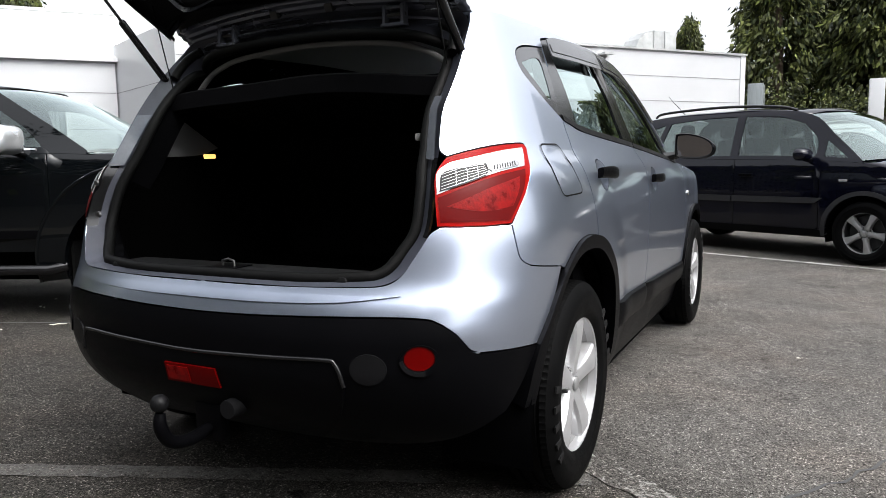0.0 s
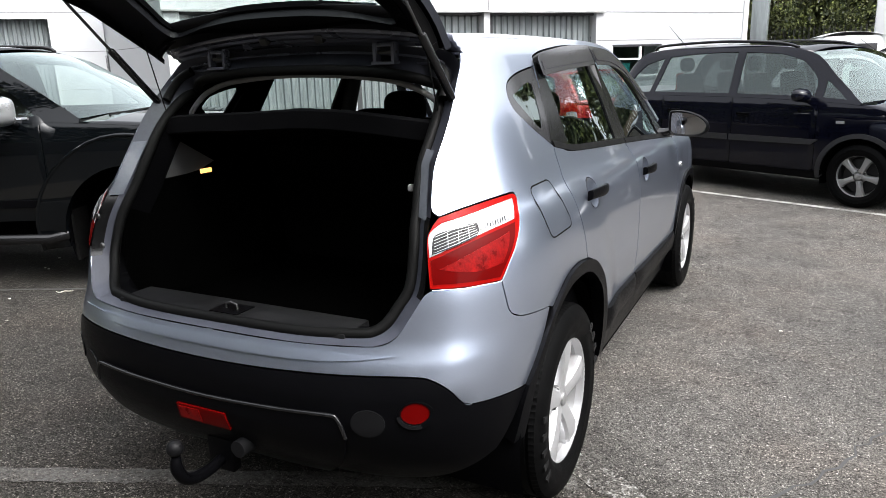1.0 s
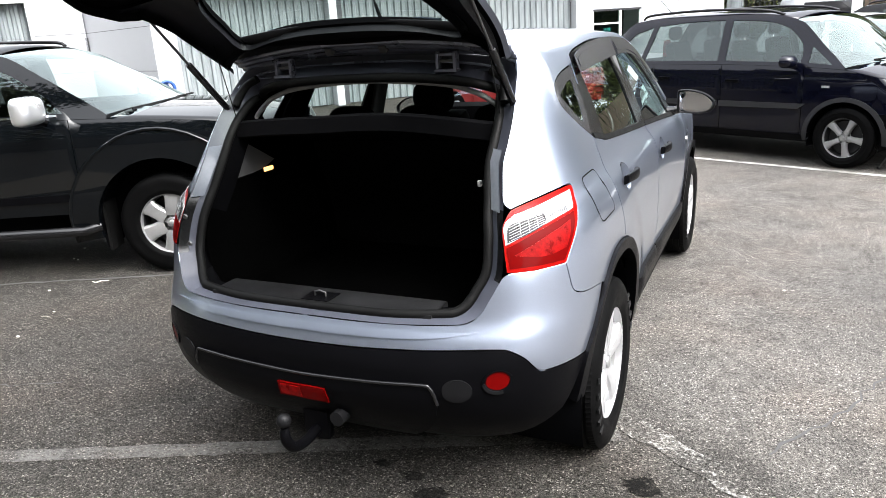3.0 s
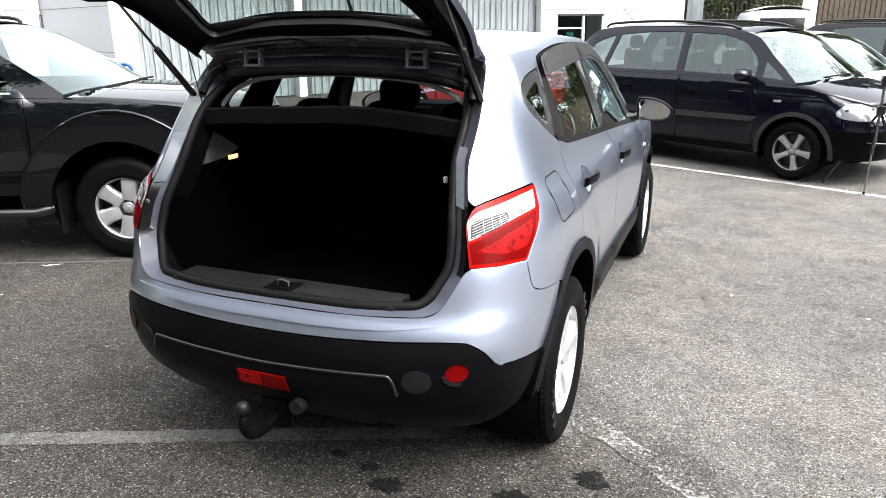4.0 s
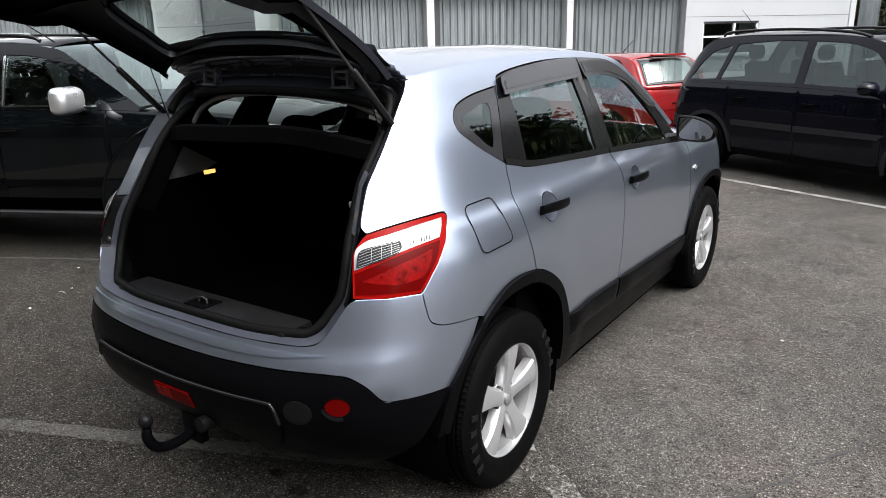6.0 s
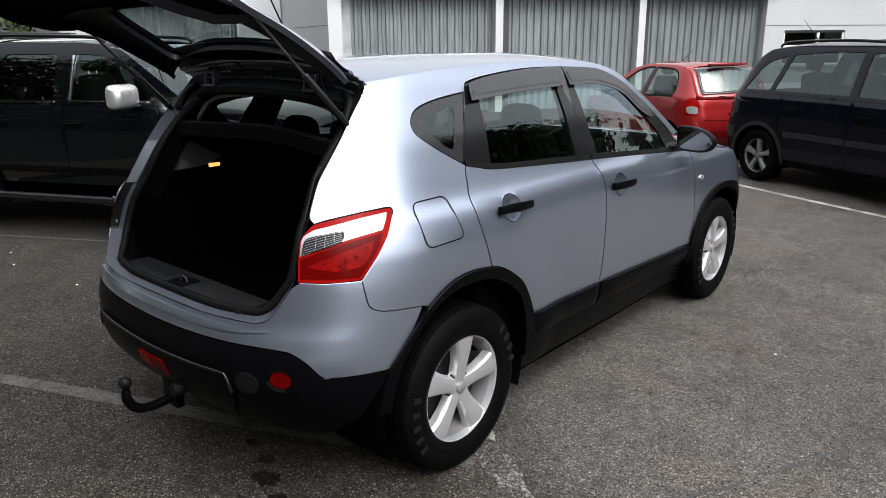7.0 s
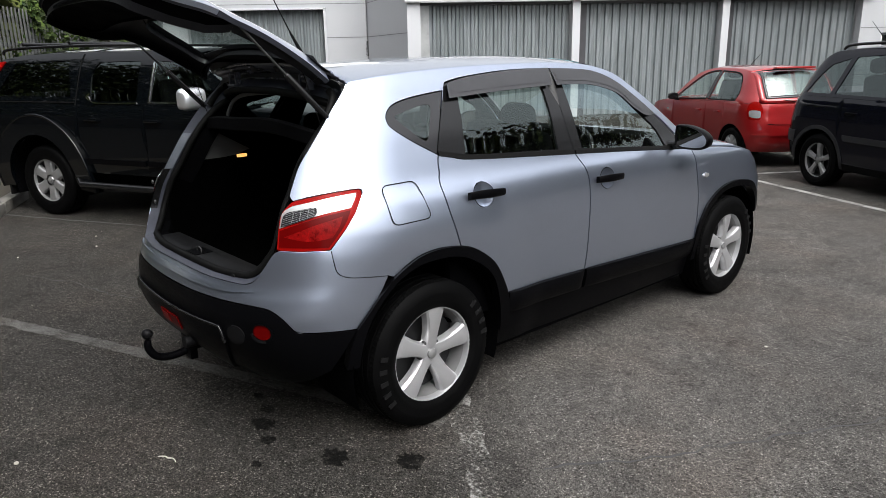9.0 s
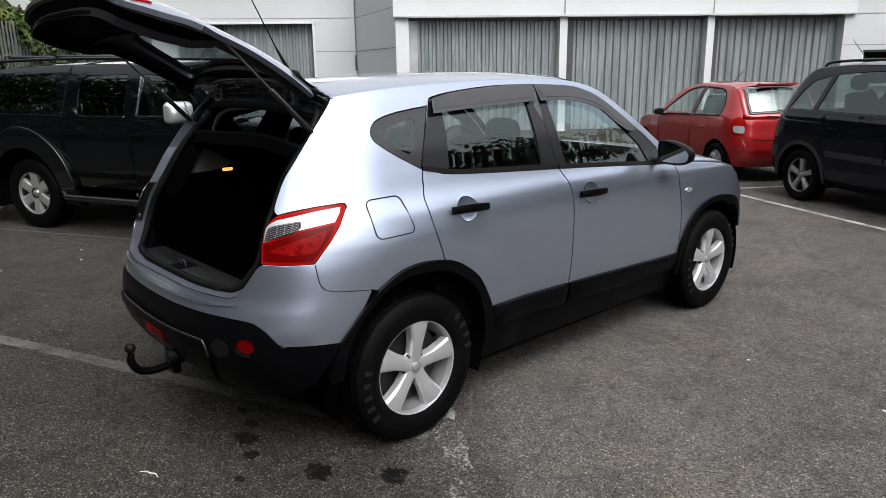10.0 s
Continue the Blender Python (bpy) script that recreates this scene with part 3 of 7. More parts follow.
def corrugated_sheet(name, u0, u1, v, z0, z1, parent, pitch=0.19, depth=0.045, lean=True):
    V, F = [], []
    u = u0
    prof = [(0.0, 0.0), (0.38, 0.0), (0.5, 1.0), (0.88, 1.0)]
    cols = []
    while u < u1:
        for a, b in prof:
            if u + a * pitch <= u1:
                cols.append((u + a * pitch, v - b * depth))
        u += pitch
    cols.append((u1, v))
    for zz in (z0, z1):
        V += [(a, b, zz) for a, b in cols]
    k = len(cols)
    F = [(i, i + 1, k + i + 1, k + i) for i in range(k - 1)]
    return mesh_ob(name, V, F, M_CORR, parent)


def shed():
    e = new("industrial_shed")
    e.matrix_world = SHED
    tagged(e, "pale grey metal clad industrial shed with corrugated steel bay doors", "building", kind="structure")
    H = 4.30
    # bays with corrugated doors, set back between piers
    piers = [(1.30, 1.62), (5.36, 5.55), (9.12, 9.30), (12.70, 18.45)]
    for i, (a, b) in enumerate(piers[:3]):
        shed_box("pier", a, b, 15.0, 15.5, 0, 2.82, M_CLADLT, e)
        nxt = piers[i + 1][0]
        d = corrugated_sheet("bay_door", b + 0.22, nxt - 0.02, 15.30, 0.02, 2.80, e)
        d["label"] = "grey corrugated steel bay door"
        shed_box("door_edge", b, b + 0.22, 15.26, 15.32, 0, 2.80, M_DARKFRAME if i else M_GALV, e)
        shed_box("door_head", b, nxt, 15.12, 15.30, 2.74, 2.80, M_DARKFRAME, e)
    # wall to the right with the office window
    wz = (1.02, 1.93)
    wu = (13.28, 15.12)
    for u0, u1, z0, z1 in ((12.70, wu[0], 0, 2.82), (wu[1], 18.45, 0, 2.82), (wu[0], wu[1], 0, wz[0]), (wu[0], wu[1], wz[1], 2.82)):
        shed_box("wall_panel", u0, u1, 15.0, 15.25, z0, z1, M_CLAD, e)
    shed_box("corner_trim", 18.30, 18.50, 14.97, 15.3, 0, H, M_CLADLT, e)
    # fascia and upper cladding with joints
    shed_box("fascia", 1.25, 12.95, 14.93, 15.25, 2.82, 3.22, M_CLADLT, e)
    shed_box("fascia_lip", 1.25, 12.95, 14.90, 14.95, 2.80, 2.835, M_GALV, e)
    shed_box("fascia_joint", 5.44, 5.47, 14.925, 14.94, 2.84, 3.2, M_JOINT, e)
    shed_box("fascia_joint", 9.2, 9.23, 14.925, 14.94, 2.84, 3.2, M_JOINT, e)
    shed_box("wall_upper", 1.30, 12.95, 15.0, 15.25, 3.22, H, M_CLAD, e)
    shed_box("wall_upper", 12.95, 18.30, 15.0, 15.25, 2.82, H, M_CLAD, e)
    for z in (0.9, 2.05, 2.82, 3.55):
        shed_box("joint", 12.72 if z < 3 else 1.32, wu[0] if 0.95 < z < 2 else 18.29, 14.992, 15.0, z, z + 0.014, M_JOINT, e)
    shed_box("parapet_cap", 1.2, 18.55, 14.94, 15.4, H, H + 0.06, M_GALV, e)
    shed_box("end_wall", 18.25, 18.45, 15.2, 25, 0, H, M_CLAD, e)
    shed_box("flat_roof", 1.3, 18.4, 15.2, 26, H - 0.2, H - 0.1, M_ROOFWHITE, e)
    shed_box("side_block", 18.45, 19.25, 16.2, 24, 0, 3.42, M_CLAD, e)
    shed_box("flood_lamp", 12.75, 13.05, 14.7, 15.0, 4.06, 4.12, M_GALV, e)
    # splayed return to the lower wing, and that wing
    V = [(1.30, 15.02, 0), (0.12, 19.2, 0), (0.12, 19.2, 4.3), (1.30, 15.02, 4.3), (1.45, 15.02, 0), (0.27, 19.2, 0), (0.27, 19.2, 4.3), (1.45, 15.02, 4.3)]
    mesh_ob("return_wall", V, [(0, 3, 2, 1), (4, 5, 6, 7), (3, 7, 6, 2)], M_CLAD, e)
    for z in (1.15, 2.1, 3.05):
        V = [(1.292, 15.02, z), (0.112, 19.2, z), (0.112, 19.2, z + 0.015), (1.292, 15.02, z + 0.015)]
        mesh_ob("joint", V, [(0, 3, 2, 1)], M_JOINT, e)
    shed_box("downpipe_shoe", 0.10, 0.22, 19.0, 19.15, 1.55, 2.0, M_DARKFRAME, e)
    for u0, u1, z0, z1 in ((-1.06, 0.14, 0, 3.92), (-5.75, -5.05, 0, 3.92), (-5.05, -1.06, 2.93, 3.92), (-14.0, -9.6, 0, 3.92), (-9.6, -5.75, 2.93, 3.92)):
        shed_box("wing_wall", u0, u1, 19.0, 19.3, z0, z1, M_CLAD, e)
    for z in (1.15, 2.1, 3.05):
        shed_box("joint", -1.06 if z < 2.9 else -14, 0.12, 18.992, 19.0, z, z + 0.015, M_JOINT, e)
    shed_box("door_frame", -5.05, -1.03, 18.95, 19.02, 2.90, 2.96, M_CLADLT, e)
    shed_box("door_frame", -1.10, -1.03, 18.95, 19.02, 0, 2.93, M_CLADLT, e)
    corrugated_sheet("bay_door", -5.05, -1.10, 19.25, 0.02, 2.92, e)["label"] = "dark grey corrugated steel bay door"
    corrugated_sheet("bay_door", -9.6, -5.75, 19.25, 0.02, 2.92, e)
    shed_box("gutter", -14.0, 0.3, 18.88, 19.05, 3.86, 3.97, M_CLADLT, e)
    V = [(-14, 18.95, 3.95), (0.35, 18.95, 3.95), (0.35, 22.6, 5.75), (-14, 22.6, 5.75), (-14, 18.95, 3.87), (0.35, 18.95, 3.87), (0.35, 22.6, 5.67), (-14, 22.6, 5.67)]
    mesh_ob("pitched_roof", V, [(0, 1, 2, 3), (4, 7, 6, 5), (0, 4, 5, 1), (1, 5, 6, 2)], M_ROOFWHITE, e)
    for u in (-13, -11.6, -10.2, -8.8, -7.4, -6.0, -4.6, -3.2, -1.8, -0.4):
        V = [(u, 18.95, 3.957), (u + 0.03, 18.95, 3.957), (u + 0.03, 22.6, 5.757), (u, 22.6, 5.757)]
        mesh_ob("roof_seam", V, [(0, 1, 2, 3)], M_GALV, e)
    for u in (-1.3, -4.2):
        V = [(u, 20.0, 4.475), (u + 0.85, 20.0, 4.475), (u + 0.85, 22.0, 5.46), (u, 22.0, 5.46)]
        mesh_ob("rooflight", V, [(0, 1, 2, 3)], M_ROOFLIGHT, e)
    shed_box("ridge_cap", -14, 0.35, 22.5, 22.75, 5.72, 5.82, M_GALV, e)
    V = [(0.2, 19.2, 3.9), (1.30, 15.02, 4.3), (1.30, 15.02, 4.36), (0.2, 19.2, 4.36), (0.3, 22.6, 5.8), (0.3, 22.6, 3.9)]
    mesh_ob("gable", V, [(0, 3, 4, 5)], M_CLAD, e)
    return e


shed()


def office_window():
    e = new("window_1")
    e.matrix_world = SHED
    tagged(e, "small office window in a white frame with dark glass", "window", kind="structure")
    for n, u0, u1, z0, z1 in (("window_frame", 13.28, 15.12, 1.87, 1.93), ("window_frame", 13.28, 15.12, 1.02, 1.08), ("window_frame", 13.28, 13.33, 1.08, 1.87), ("window_frame", 15.07, 15.12, 1.08, 1.87), ("mullion", 14.30, 14.37, 1.08, 1.87), ("transom", 13.33, 14.30, 1.50, 1.55)):
        shed_box(n, u0, u1, 15.03, 15.10, z0, z1, M_DARKFRAME if z0 > 1.8 else M_WHITETRIM, e)
    shed_box("window_sill", 13.22, 15.18, 14.94, 15.05, 0.98, 1.02, M_GALV, e)
    shed_box("pane", 13.33, 14.30, 15.06, 15.07, 1.08, 1.87, M_TINT, e)
    shed_box("pane", 14.37, 15.07, 15.06, 15.07, 1.08, 1.87, M_TINT, e)
    shed_box("room_back", 13.2, 15.2, 15.9, 15.95, 0.8, 2.2, M_DARKFRAME, e)
    shed_box("curtain", 13.92, 14.18, 15.3, 15.34, 1.08, 1.40, M_TEAL, e, "teal cloth hanging inside")


office_window()


def roof_cowl():
    e = new("roof_vent_cowl")
    e.matrix_world = SHED
    tagged(e, "galvanised sheet metal ventilation cowl on the flat roof", "vent")
    V, F = [], []
    arc = [(0.0, 0.0), (0.0, 0.18), (0.12, 0.42), (0.36, 0.62), (0.7, 0.70), (1.65, 0.70), (1.65, 0.0)]
    for v in (16.6, 17.3):
        V += [(15.45 + a, v, 4.52 + b) for a, b in arc]
    k = len(arc)
    F = [(i, i + 1, k + i + 1, k + i) for i in range(k - 1)] + [tuple(range(k))[::-1], tuple(range(k, 2 * k))]
    mesh_ob("hood", V, F, M_GALV, e)
    for a in (0.7, 1.15):
        shed_box("seam", 15.45 + a, 15.48 + a, 16.57, 17.32, 4.52, 5.235, M_GALV, e)
    shed_box("kerb_base", 15.4, 17.15, 16.55, 17.35, 4.15, 4.62, M_GALV, e)


roof_cowl()

# ---- the silver-blue crossover with its tailgate up ----
CAR = new("crossover_car")
tagged(CAR, "silver-blue metallic crossover car parked with its tailgate raised", "car")
SH = Shell(
    width=[(.15, .78), (.25, .815), (.35, .842), (.5, .862), (.7, .874), (.86, .875), (.95, .870), (1.02, .860), (1.06, .847), (1.09, .829), (1.13, .809), (1.22, .770), (1.34, .719), (1.46, .66), (1.54, .620), (1.6, .575)],
    tail=[(.15, .42), (.25, .27), (.34, .13), (.42, .055), (.49, .02), (.55, .008), (.62, .008), (.70, .03), (.77, .065), (.9, .105), (1.0, .145), (1.1, .195), (1.2, .255), (1.28, .305), (1.4, .385), (1.54, .485), (1.6, .53)],
    nose=[(.15, 4.15), (.3, 4.27), (.55, 4.31), (.7, 4.29), (.85, 4.18), (1.0, 3.9), (1.1, 3.5)],
    low=[(-.5, 0), (.75, 0), (3.0, -.003), (3.3, -.015), (3.7, -.03), (4.2, -.12)],
    high=[(.3, -.012), (.75, -.008), (1.2, -.004), (1.8, 0), (2.4, -.012), (3.2, -.06), (4, -.15)],
    belt=.95, tail_cap=.78, nose_cap=3.55, flare=(.835, .343, .56, .76, .014))
TE = SH.tail_end(0.6)


def full(q, z):
    """The tail surface with q measured from the middle, right positive."""
    e = SH.tail_end(z)
    return SH.at(e + q, z) if q >= 0 else SH.left(e - q, z)


def both(name, poly, mat, holes=(), parent=None, **kw):
    """The same panel on the right and the left flank."""
    a = skin(name, SH.at, poly, mat, parent or CAR, holes, **kw)
    b = skin(name, SH.left, poly, mat, parent or CAR, holes, flip=True, **kw)
    return a, b


# reference lines on the flank (u, z)
L_DOOR_R = [(.989, .820), (.962, .903), (.940, .981), (.931, 1.054), (.936, 1.113), (.950, 1.147), (.957, 1.182), (.972, 1.217)]
L_WIN_R = [(.994, 1.263), (1.044, 1.357), (1.112, 1.475), (1.128, 1.505), (1.154, 1.521)]
L_TOP = [(1.287, 1.540), (1.568, 1.559), (1.868, 1.559), (2.147, 1.546), (2.290, 1.524), (2.431, 1.475), (2.605, 1.361), (2.789, 1.234), (2.903, 1.141)]
L_SEAM = [(.545, 1.535), (.752, 1.556), (1.171, 1.577), (1.435, 1.585), (1.868, 1.588), (2.15, 1.578), (2.31, 1.556), (2.47, 1.505), (2.65, 1.393), (2.835, 1.264), (2.99, 1.150)]
L_OPEN = [(.525, 1.499), (.474, 1.438), (.415, 1.358), (.360, 1.284), (.318, 1.225), (.287, 1.157), (.272, 1.112)]
L_LAMP_TOP = [(.285, 1.092), (.347, 1.108), (.433, 1.122), (.521, 1.128), (.545, 1.126)]
L_LAMP_OUT = [(.546, 1.108), (.507, 1.046), (.464, .991), (.402, .911)]
L_BUMP_TOP = [(.407, .861), (.416, .819), (.442, .799), (.482, .789), (.605, .771)]
L_ARCH = [(.605, .742), (.630, .760), (.695, .799), (.765, .826), (.859, .835), (.958, .826), (.989, .820)]


def lead(line):
    """First and last of a line sharp, the rest smooth."""
    return [(*line[0], 1), *line[1:-1], (*line[-1], 1)]


# body side: quarter panel, cant rail and front pillar in one pressing
side = lead(L_ARCH[1:]) + L_DOOR_R[1:-1] + [(*L_DOOR_R[-1], 1)] + L_WIN_R[:-1] + [L_WIN_R[-1]] + L_TOP[:-1] + [(*L_TOP[-1], 1)]
side += [(*L_SEAM[-1], 1)] + L_SEAM[-2:0:-1] + [(*L_SEAM[0], 1)] + L_OPEN + [(*L_LAMP_TOP[0], 1)] + L_LAMP_TOP[1:-1] + [(*L_LAMP_TOP[-1], 1)] + L_LAMP_OUT[:-1] + [(*L_LAMP_OUT[-1], 1)] + L_BUMP_TOP[:-1] + [(*L_BUMP_TOP[-1], 1)]
SIDE = outline(side)
QWIN = outline([(1.108, 1.483, 1), (.984, 1.471), (.870, 1.457), (.792, 1.441), (.752, 1.422), (.730, 1.396), (.730, 1.370), (.748, 1.346), (.818, 1.302), (.888, 1.263), (.940, 1.234), (.968, 1.219, 1), (.990, 1.263), (1.040, 1.357)])
FUEL = []
fuel_corners = [(.628, 1.128), (.642, .968), (.836, .972), (.806, 1.130)]
for k, c in enumerate(fuel_corners):
    a, b = Vector(fuel_corners[k - 1]) - Vector(c), Vector(fuel_corners[(k + 1) % 4]) - Vector(c)
    a, b = Vector(c) + a.normalized() * .034, Vector(c) + b.normalized() * .034
    FUEL += [tuple(a * (1 - t) ** 2 + Vector(c) * 2 * t * (1 - t) + b * t * t) for t in (0, .2, .4, .6, .8, 1)]
both("quarter_panel", SIDE, M_PAINT, [QWIN], gap=0.0025, step=0.028)
both("fuel_flap_seam", FUEL, M_RUBBER, [inset(FUEL, 0.0045)], off=0.0024, thick=0, step=0.012)
QCLEAR = outline([(.782, 1.393), (.854, 1.408), (.951, 1.427), (.998, 1.429), (1.008, 1.411), (.983, 1.361), (.947, 1.292), (.926, 1.281), (.899, 1.293), (.846, 1.335), (.804, 1.366)])
for ob in both("quarter_glass", inset(QCLEAR, -0.004), M_TINT, off=-0.004, thick=0, step=0.03):
    ob.visible_shadow = False
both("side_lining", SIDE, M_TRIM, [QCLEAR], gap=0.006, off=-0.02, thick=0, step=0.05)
both("quarter_glass_border", inset(QWIN, 0.003), M_FRIT, [QCLEAR], off=-0.002, thick=0.004, step=0.03)

# doors
R_LOW = [(1.306, .520), (1.298, .535), (1.255, .614), (1.195, .706), (1.115, .769), (1.044, .804), (.989, .820)]
B_LINE = [(1.874, 1.134), (1.911, 1.067), (1.930, .992), (1.933, .918), (1.933, .826), (1.930, .702), (1.925, .575), (1.918, .502)]
RDOOR = outline(lead(L_DOOR_R) + [(1.05, 1.200), (1.138, 1.183), (1.5, 1.157)] + lead(B_LINE) + lead(R_LOW)[:-1])
F_LINE = [(2.985, 1.052), (2.993, 1.016), (3.003, .929), (3.026, .836), (3.049, .724), (3.060, .572), (3.061, .462)]
FDOOR = outline([(*B_LINE[-1], 1)] + B_LINE[-2:0:-1] + [(*B_LINE[0], 1), (2.3, 1.104), (2.7, 1.074)] + lead(F_LINE) + [(2.4, .482)])
HANDLES = {"rear_door": (1.165, 1.024), "front_door": (2.088, .984)}
for name, poly in (("rear_door", RDOOR), ("front_door", FDOOR)):
    hu, hz = HANDLES[name]
    cup = [(hu + 0.062 * math.cos(t), hz + 0.053 * math.sin(t)) for t in np.linspace(0, 2 * math.pi, 28, endpoint=False)]
    pair = both(name, poly, M_PAINT, [cup], gap=0.0042, step=0.03)
    for door, fn, fl in ((pair[0], SH.at, False), (pair[1], SH.left, True)):

        def bowl(a, r, fn=fn, hu=hu, hz=hz):
            u, z = hu + 0.0625 * r * math.cos(a), hz + 0.0535 * r * math.sin(a)
            p, n = Vector(fn(u, z)), normal_at(fn, u, z) * (-1 if fn == SH.left else 1)
            return p - n * 0.022 * math.cos(min(1, r) * math.pi / 2) ** 0.7 if r < 1 else p
        V, F = [], []
        for i in range(8):
            for j in range(28):
                V.append(bowl(2 * math.pi * j / 28, i / 7))
        for i in range(7):
            for j in range(28):
                f = (i * 28 + j, i * 28 + (j + 1) % 28, (i + 1) * 28 + (j + 1) % 28, (i + 1) * 28 + j)
                F.append(f if not fl else f[::-1])
        mesh_ob("handle_recess", V, F, M_PAINT, door, smooth=180)
        # pull handle: a rounded bar standing off the door
        bar = []
        for i in range(13):
            s = -1 + 2 * i / 12
            u, z = hu + 0.110 * s, hz - 0.003 * s
            p, n = Vector(fn(u, z)), normal_at(fn, u, z) * (-1 if fl else 1)
            bar.append((p + n * (0.020 + 0.016 * (1 - s * s)), n, 0.021 - 0.003 * abs(s)))
        V, F = [], []
        for p, n, h in bar:
            t = Vector((0, 0, 1))
            for a, b in ((-1, -0.9), (-0.5, -1), (0.6, -0.9), (1, -0.5), (1, 0.5), (0.6, 0.9), (-0.5, 1), (-1, 0.9)):
                V.append(p + n * 0.011 * a + t * h * b)
        for i in range(12):
            for j in range(8):
                F.append((i * 8 + j, i * 8 + (j + 1) % 8, (i + 1) * 8 + (j + 1) % 8, (i + 1) * 8 + j))
        F += [tuple(range(8)), tuple(range(96, 104))[::-1]]
        mesh_ob("door_handle", V, F, M_PLASTIC, door, "black plastic pull handle", smooth=50)

# black window surrounds, glass, waist moulding
R_FRAME = outline([(*L_DOOR_R[-1], 1), (.994, 1.263), (1.044, 1.357), (1.112, 1.475), (1.130, 1.503), (1.156, 1.517), (1.287, 1.537), (1.568, 1.556), (1.864, 1.556, 1), (1.872, 1.35), (1.876, 1.137, 1), (1.5, 1.160), (1.138, 1.186), (1.05, 1.203)])
R_GLASS = outline([(1.130, 1.200, 1), (1.165, 1.33), (1.195, 1.470, 1), (1.40, 1.495), (1.790, 1.512, 1), (1.782, 1.33), (1.764, 1.165, 1)])
F_FRAME = outline([(1.880, 1.137, 1), (1.876, 1.35), (1.868, 1.556, 1), (2.147, 1.543), (2.290, 1.521), (2.431, 1.472), (2.605, 1.358), (2.789, 1.231), (2.90, 1.138), (2.98, 1.056, 1), (2.7, 1.078), (2.3, 1.107)])
F_GLASS = outline([(1.950, 1.152, 1), (1.952, 1.35), (1.950, 1.510, 1), (2.14, 1.500), (2.28, 1.473), (2.42, 1.418), (2.568, 1.300), (2.700, 1.190), (2.745, 1.092, 1), (2.35, 1.121)])
both("window_surround", R_FRAME, M_GLOSSBLACK, [R_GLASS], off=-0.004, step=0.03)
both("window_surround", F_FRAME, M_GLOSSBLACK, [F_GLASS], off=-0.004, step=0.03)
for poly in (R_GLASS, F_GLASS):
    for ob in both("door_glass", inset(poly, -0.005), M_TINT if poly is R_GLASS else M_GLASS, off=-0.010, thick=0, step=0.04):
        ob.visible_shadow = False
for a, b in ((0.975, 1.873), (1.884, 2.965)):
    us = np.linspace(a, b, 24)
    line = spline([(.97, 1.216), (1.05, 1.200), (1.138, 1.184), (1.5, 1.158), (1.874, 1.134), (2.3, 1.105), (2.7, 1.075), (2.98, 1.053)])
    poly = [(float(u), line(u) - 0.004) for u in us] + [(float(u), line(u) + 0.017) for u in us[::-1]]
    both("waist_moulding", poly, M_RUBBER, off=0.004, thick=0.012, step=0.03)

# smoked wind deflectors over the side windows
D_R = outline([(1.118, 1.442, 1), (1.135, 1.500), (1.160, 1.512, 1), (1.281, 1.530), (1.558, 1.548), (1.858, 1.552, 1), (1.838, 1.470, 1), (1.438, 1.457), (1.19, 1.445)])
D_F = outline([(1.866, 1.551, 1), (2.141, 1.538), (2.283, 1.513), (2.421, 1.459), (2.55, 1.375), (2.70, 1.270, 1), (2.60, 1.270), (2.489, 1.325), (2.388, 1.400), (2.247, 1.443), (2.101, 1.464), (1.880, 1.469, 1)])
both("wind_deflector", D_R, M_SMOKE, off=0.020, thick=0.004, step=0.025)
both("wind_deflector", D_F, M_SMOKE, off=0.020, thick=0.004, step=0.025)
for poly in (D_R, D_F):
    both("deflector_strip", inset(poly, 0.018), M_SMOKE, off=0.0225, thick=0.0, step=0.03)

# front wing
WING = outline([(3.066, .462, 1), (3.064, .572), (3.053, .724), (3.030, .836), (3.007, .929), (2.997, 1.016), (2.990, 1.048, 1), (3.2, 1.040), (3.5, 1.010), (3.8, .955), (4.05, .87, 1), (4.06, .70), (4.0, .58, 1), (3.90, .60), (3.801, .731), (3.664, .772), (3.483, .780), (3.326, .753), (3.184, .685), (3.126, .618), (3.078, .531)])
both("front_wing", WING, M_PAINT, gap=0.002, step=0.03)
NOSE_U = SH.nose_end(0.6)
both("front_bumper", outline([(4.0, .575, 1), (4.064, .70), (4.06, .84, 1), (NOSE_U, .84, 1), (NOSE_U, .32, 1), (3.95, .32, 1), (3.93, .50)]), M_PAINT, step=0.04)
for ob in both("side_repeater", outline([(3.085, .873), (3.105, .886), (3.14, .885), (3.155, .873), (3.14, .861), (3.105, .860)]), M_CLEARLENS, off=0.008, thick=0.01, step=0.02):
    ob["label"] = "small clear side indicator"

# wheel arch trims and sill cladding
R_OUT = [(.471, .574), (.504, .617), (.564, .696), (.628, .758), (.695, .799), (.765, .826), (.859, .835), (.958, .826), (1.044, .804), (1.115, .769), (1.195, .706), (1.255, .614), (1.298, .522), (1.316, .436), (1.322, .34)]
R_IN = [(1.262, .34), (1.255, .422), (1.226, .548), (1.182, .645), (1.114, .709), (1.026, .760), (.941, .785), (.842, .792), (.750, .786), (.667, .755), (.601, .703), (.530, .61), (.490, .50), (.475, .40)]
ARCH_R = outline(lead(R_OUT) + lead(R_IN) + [(.428, .40, 1), (.445, .50)])
F_OUT = [(3.050, .32), (3.062, .44), (3.078, .531), (3.126, .618), (3.184, .685), (3.326, .753), (3.483, .780), (3.664, .772), (3.801, .731), (3.90, .62), (3.95, .50)]
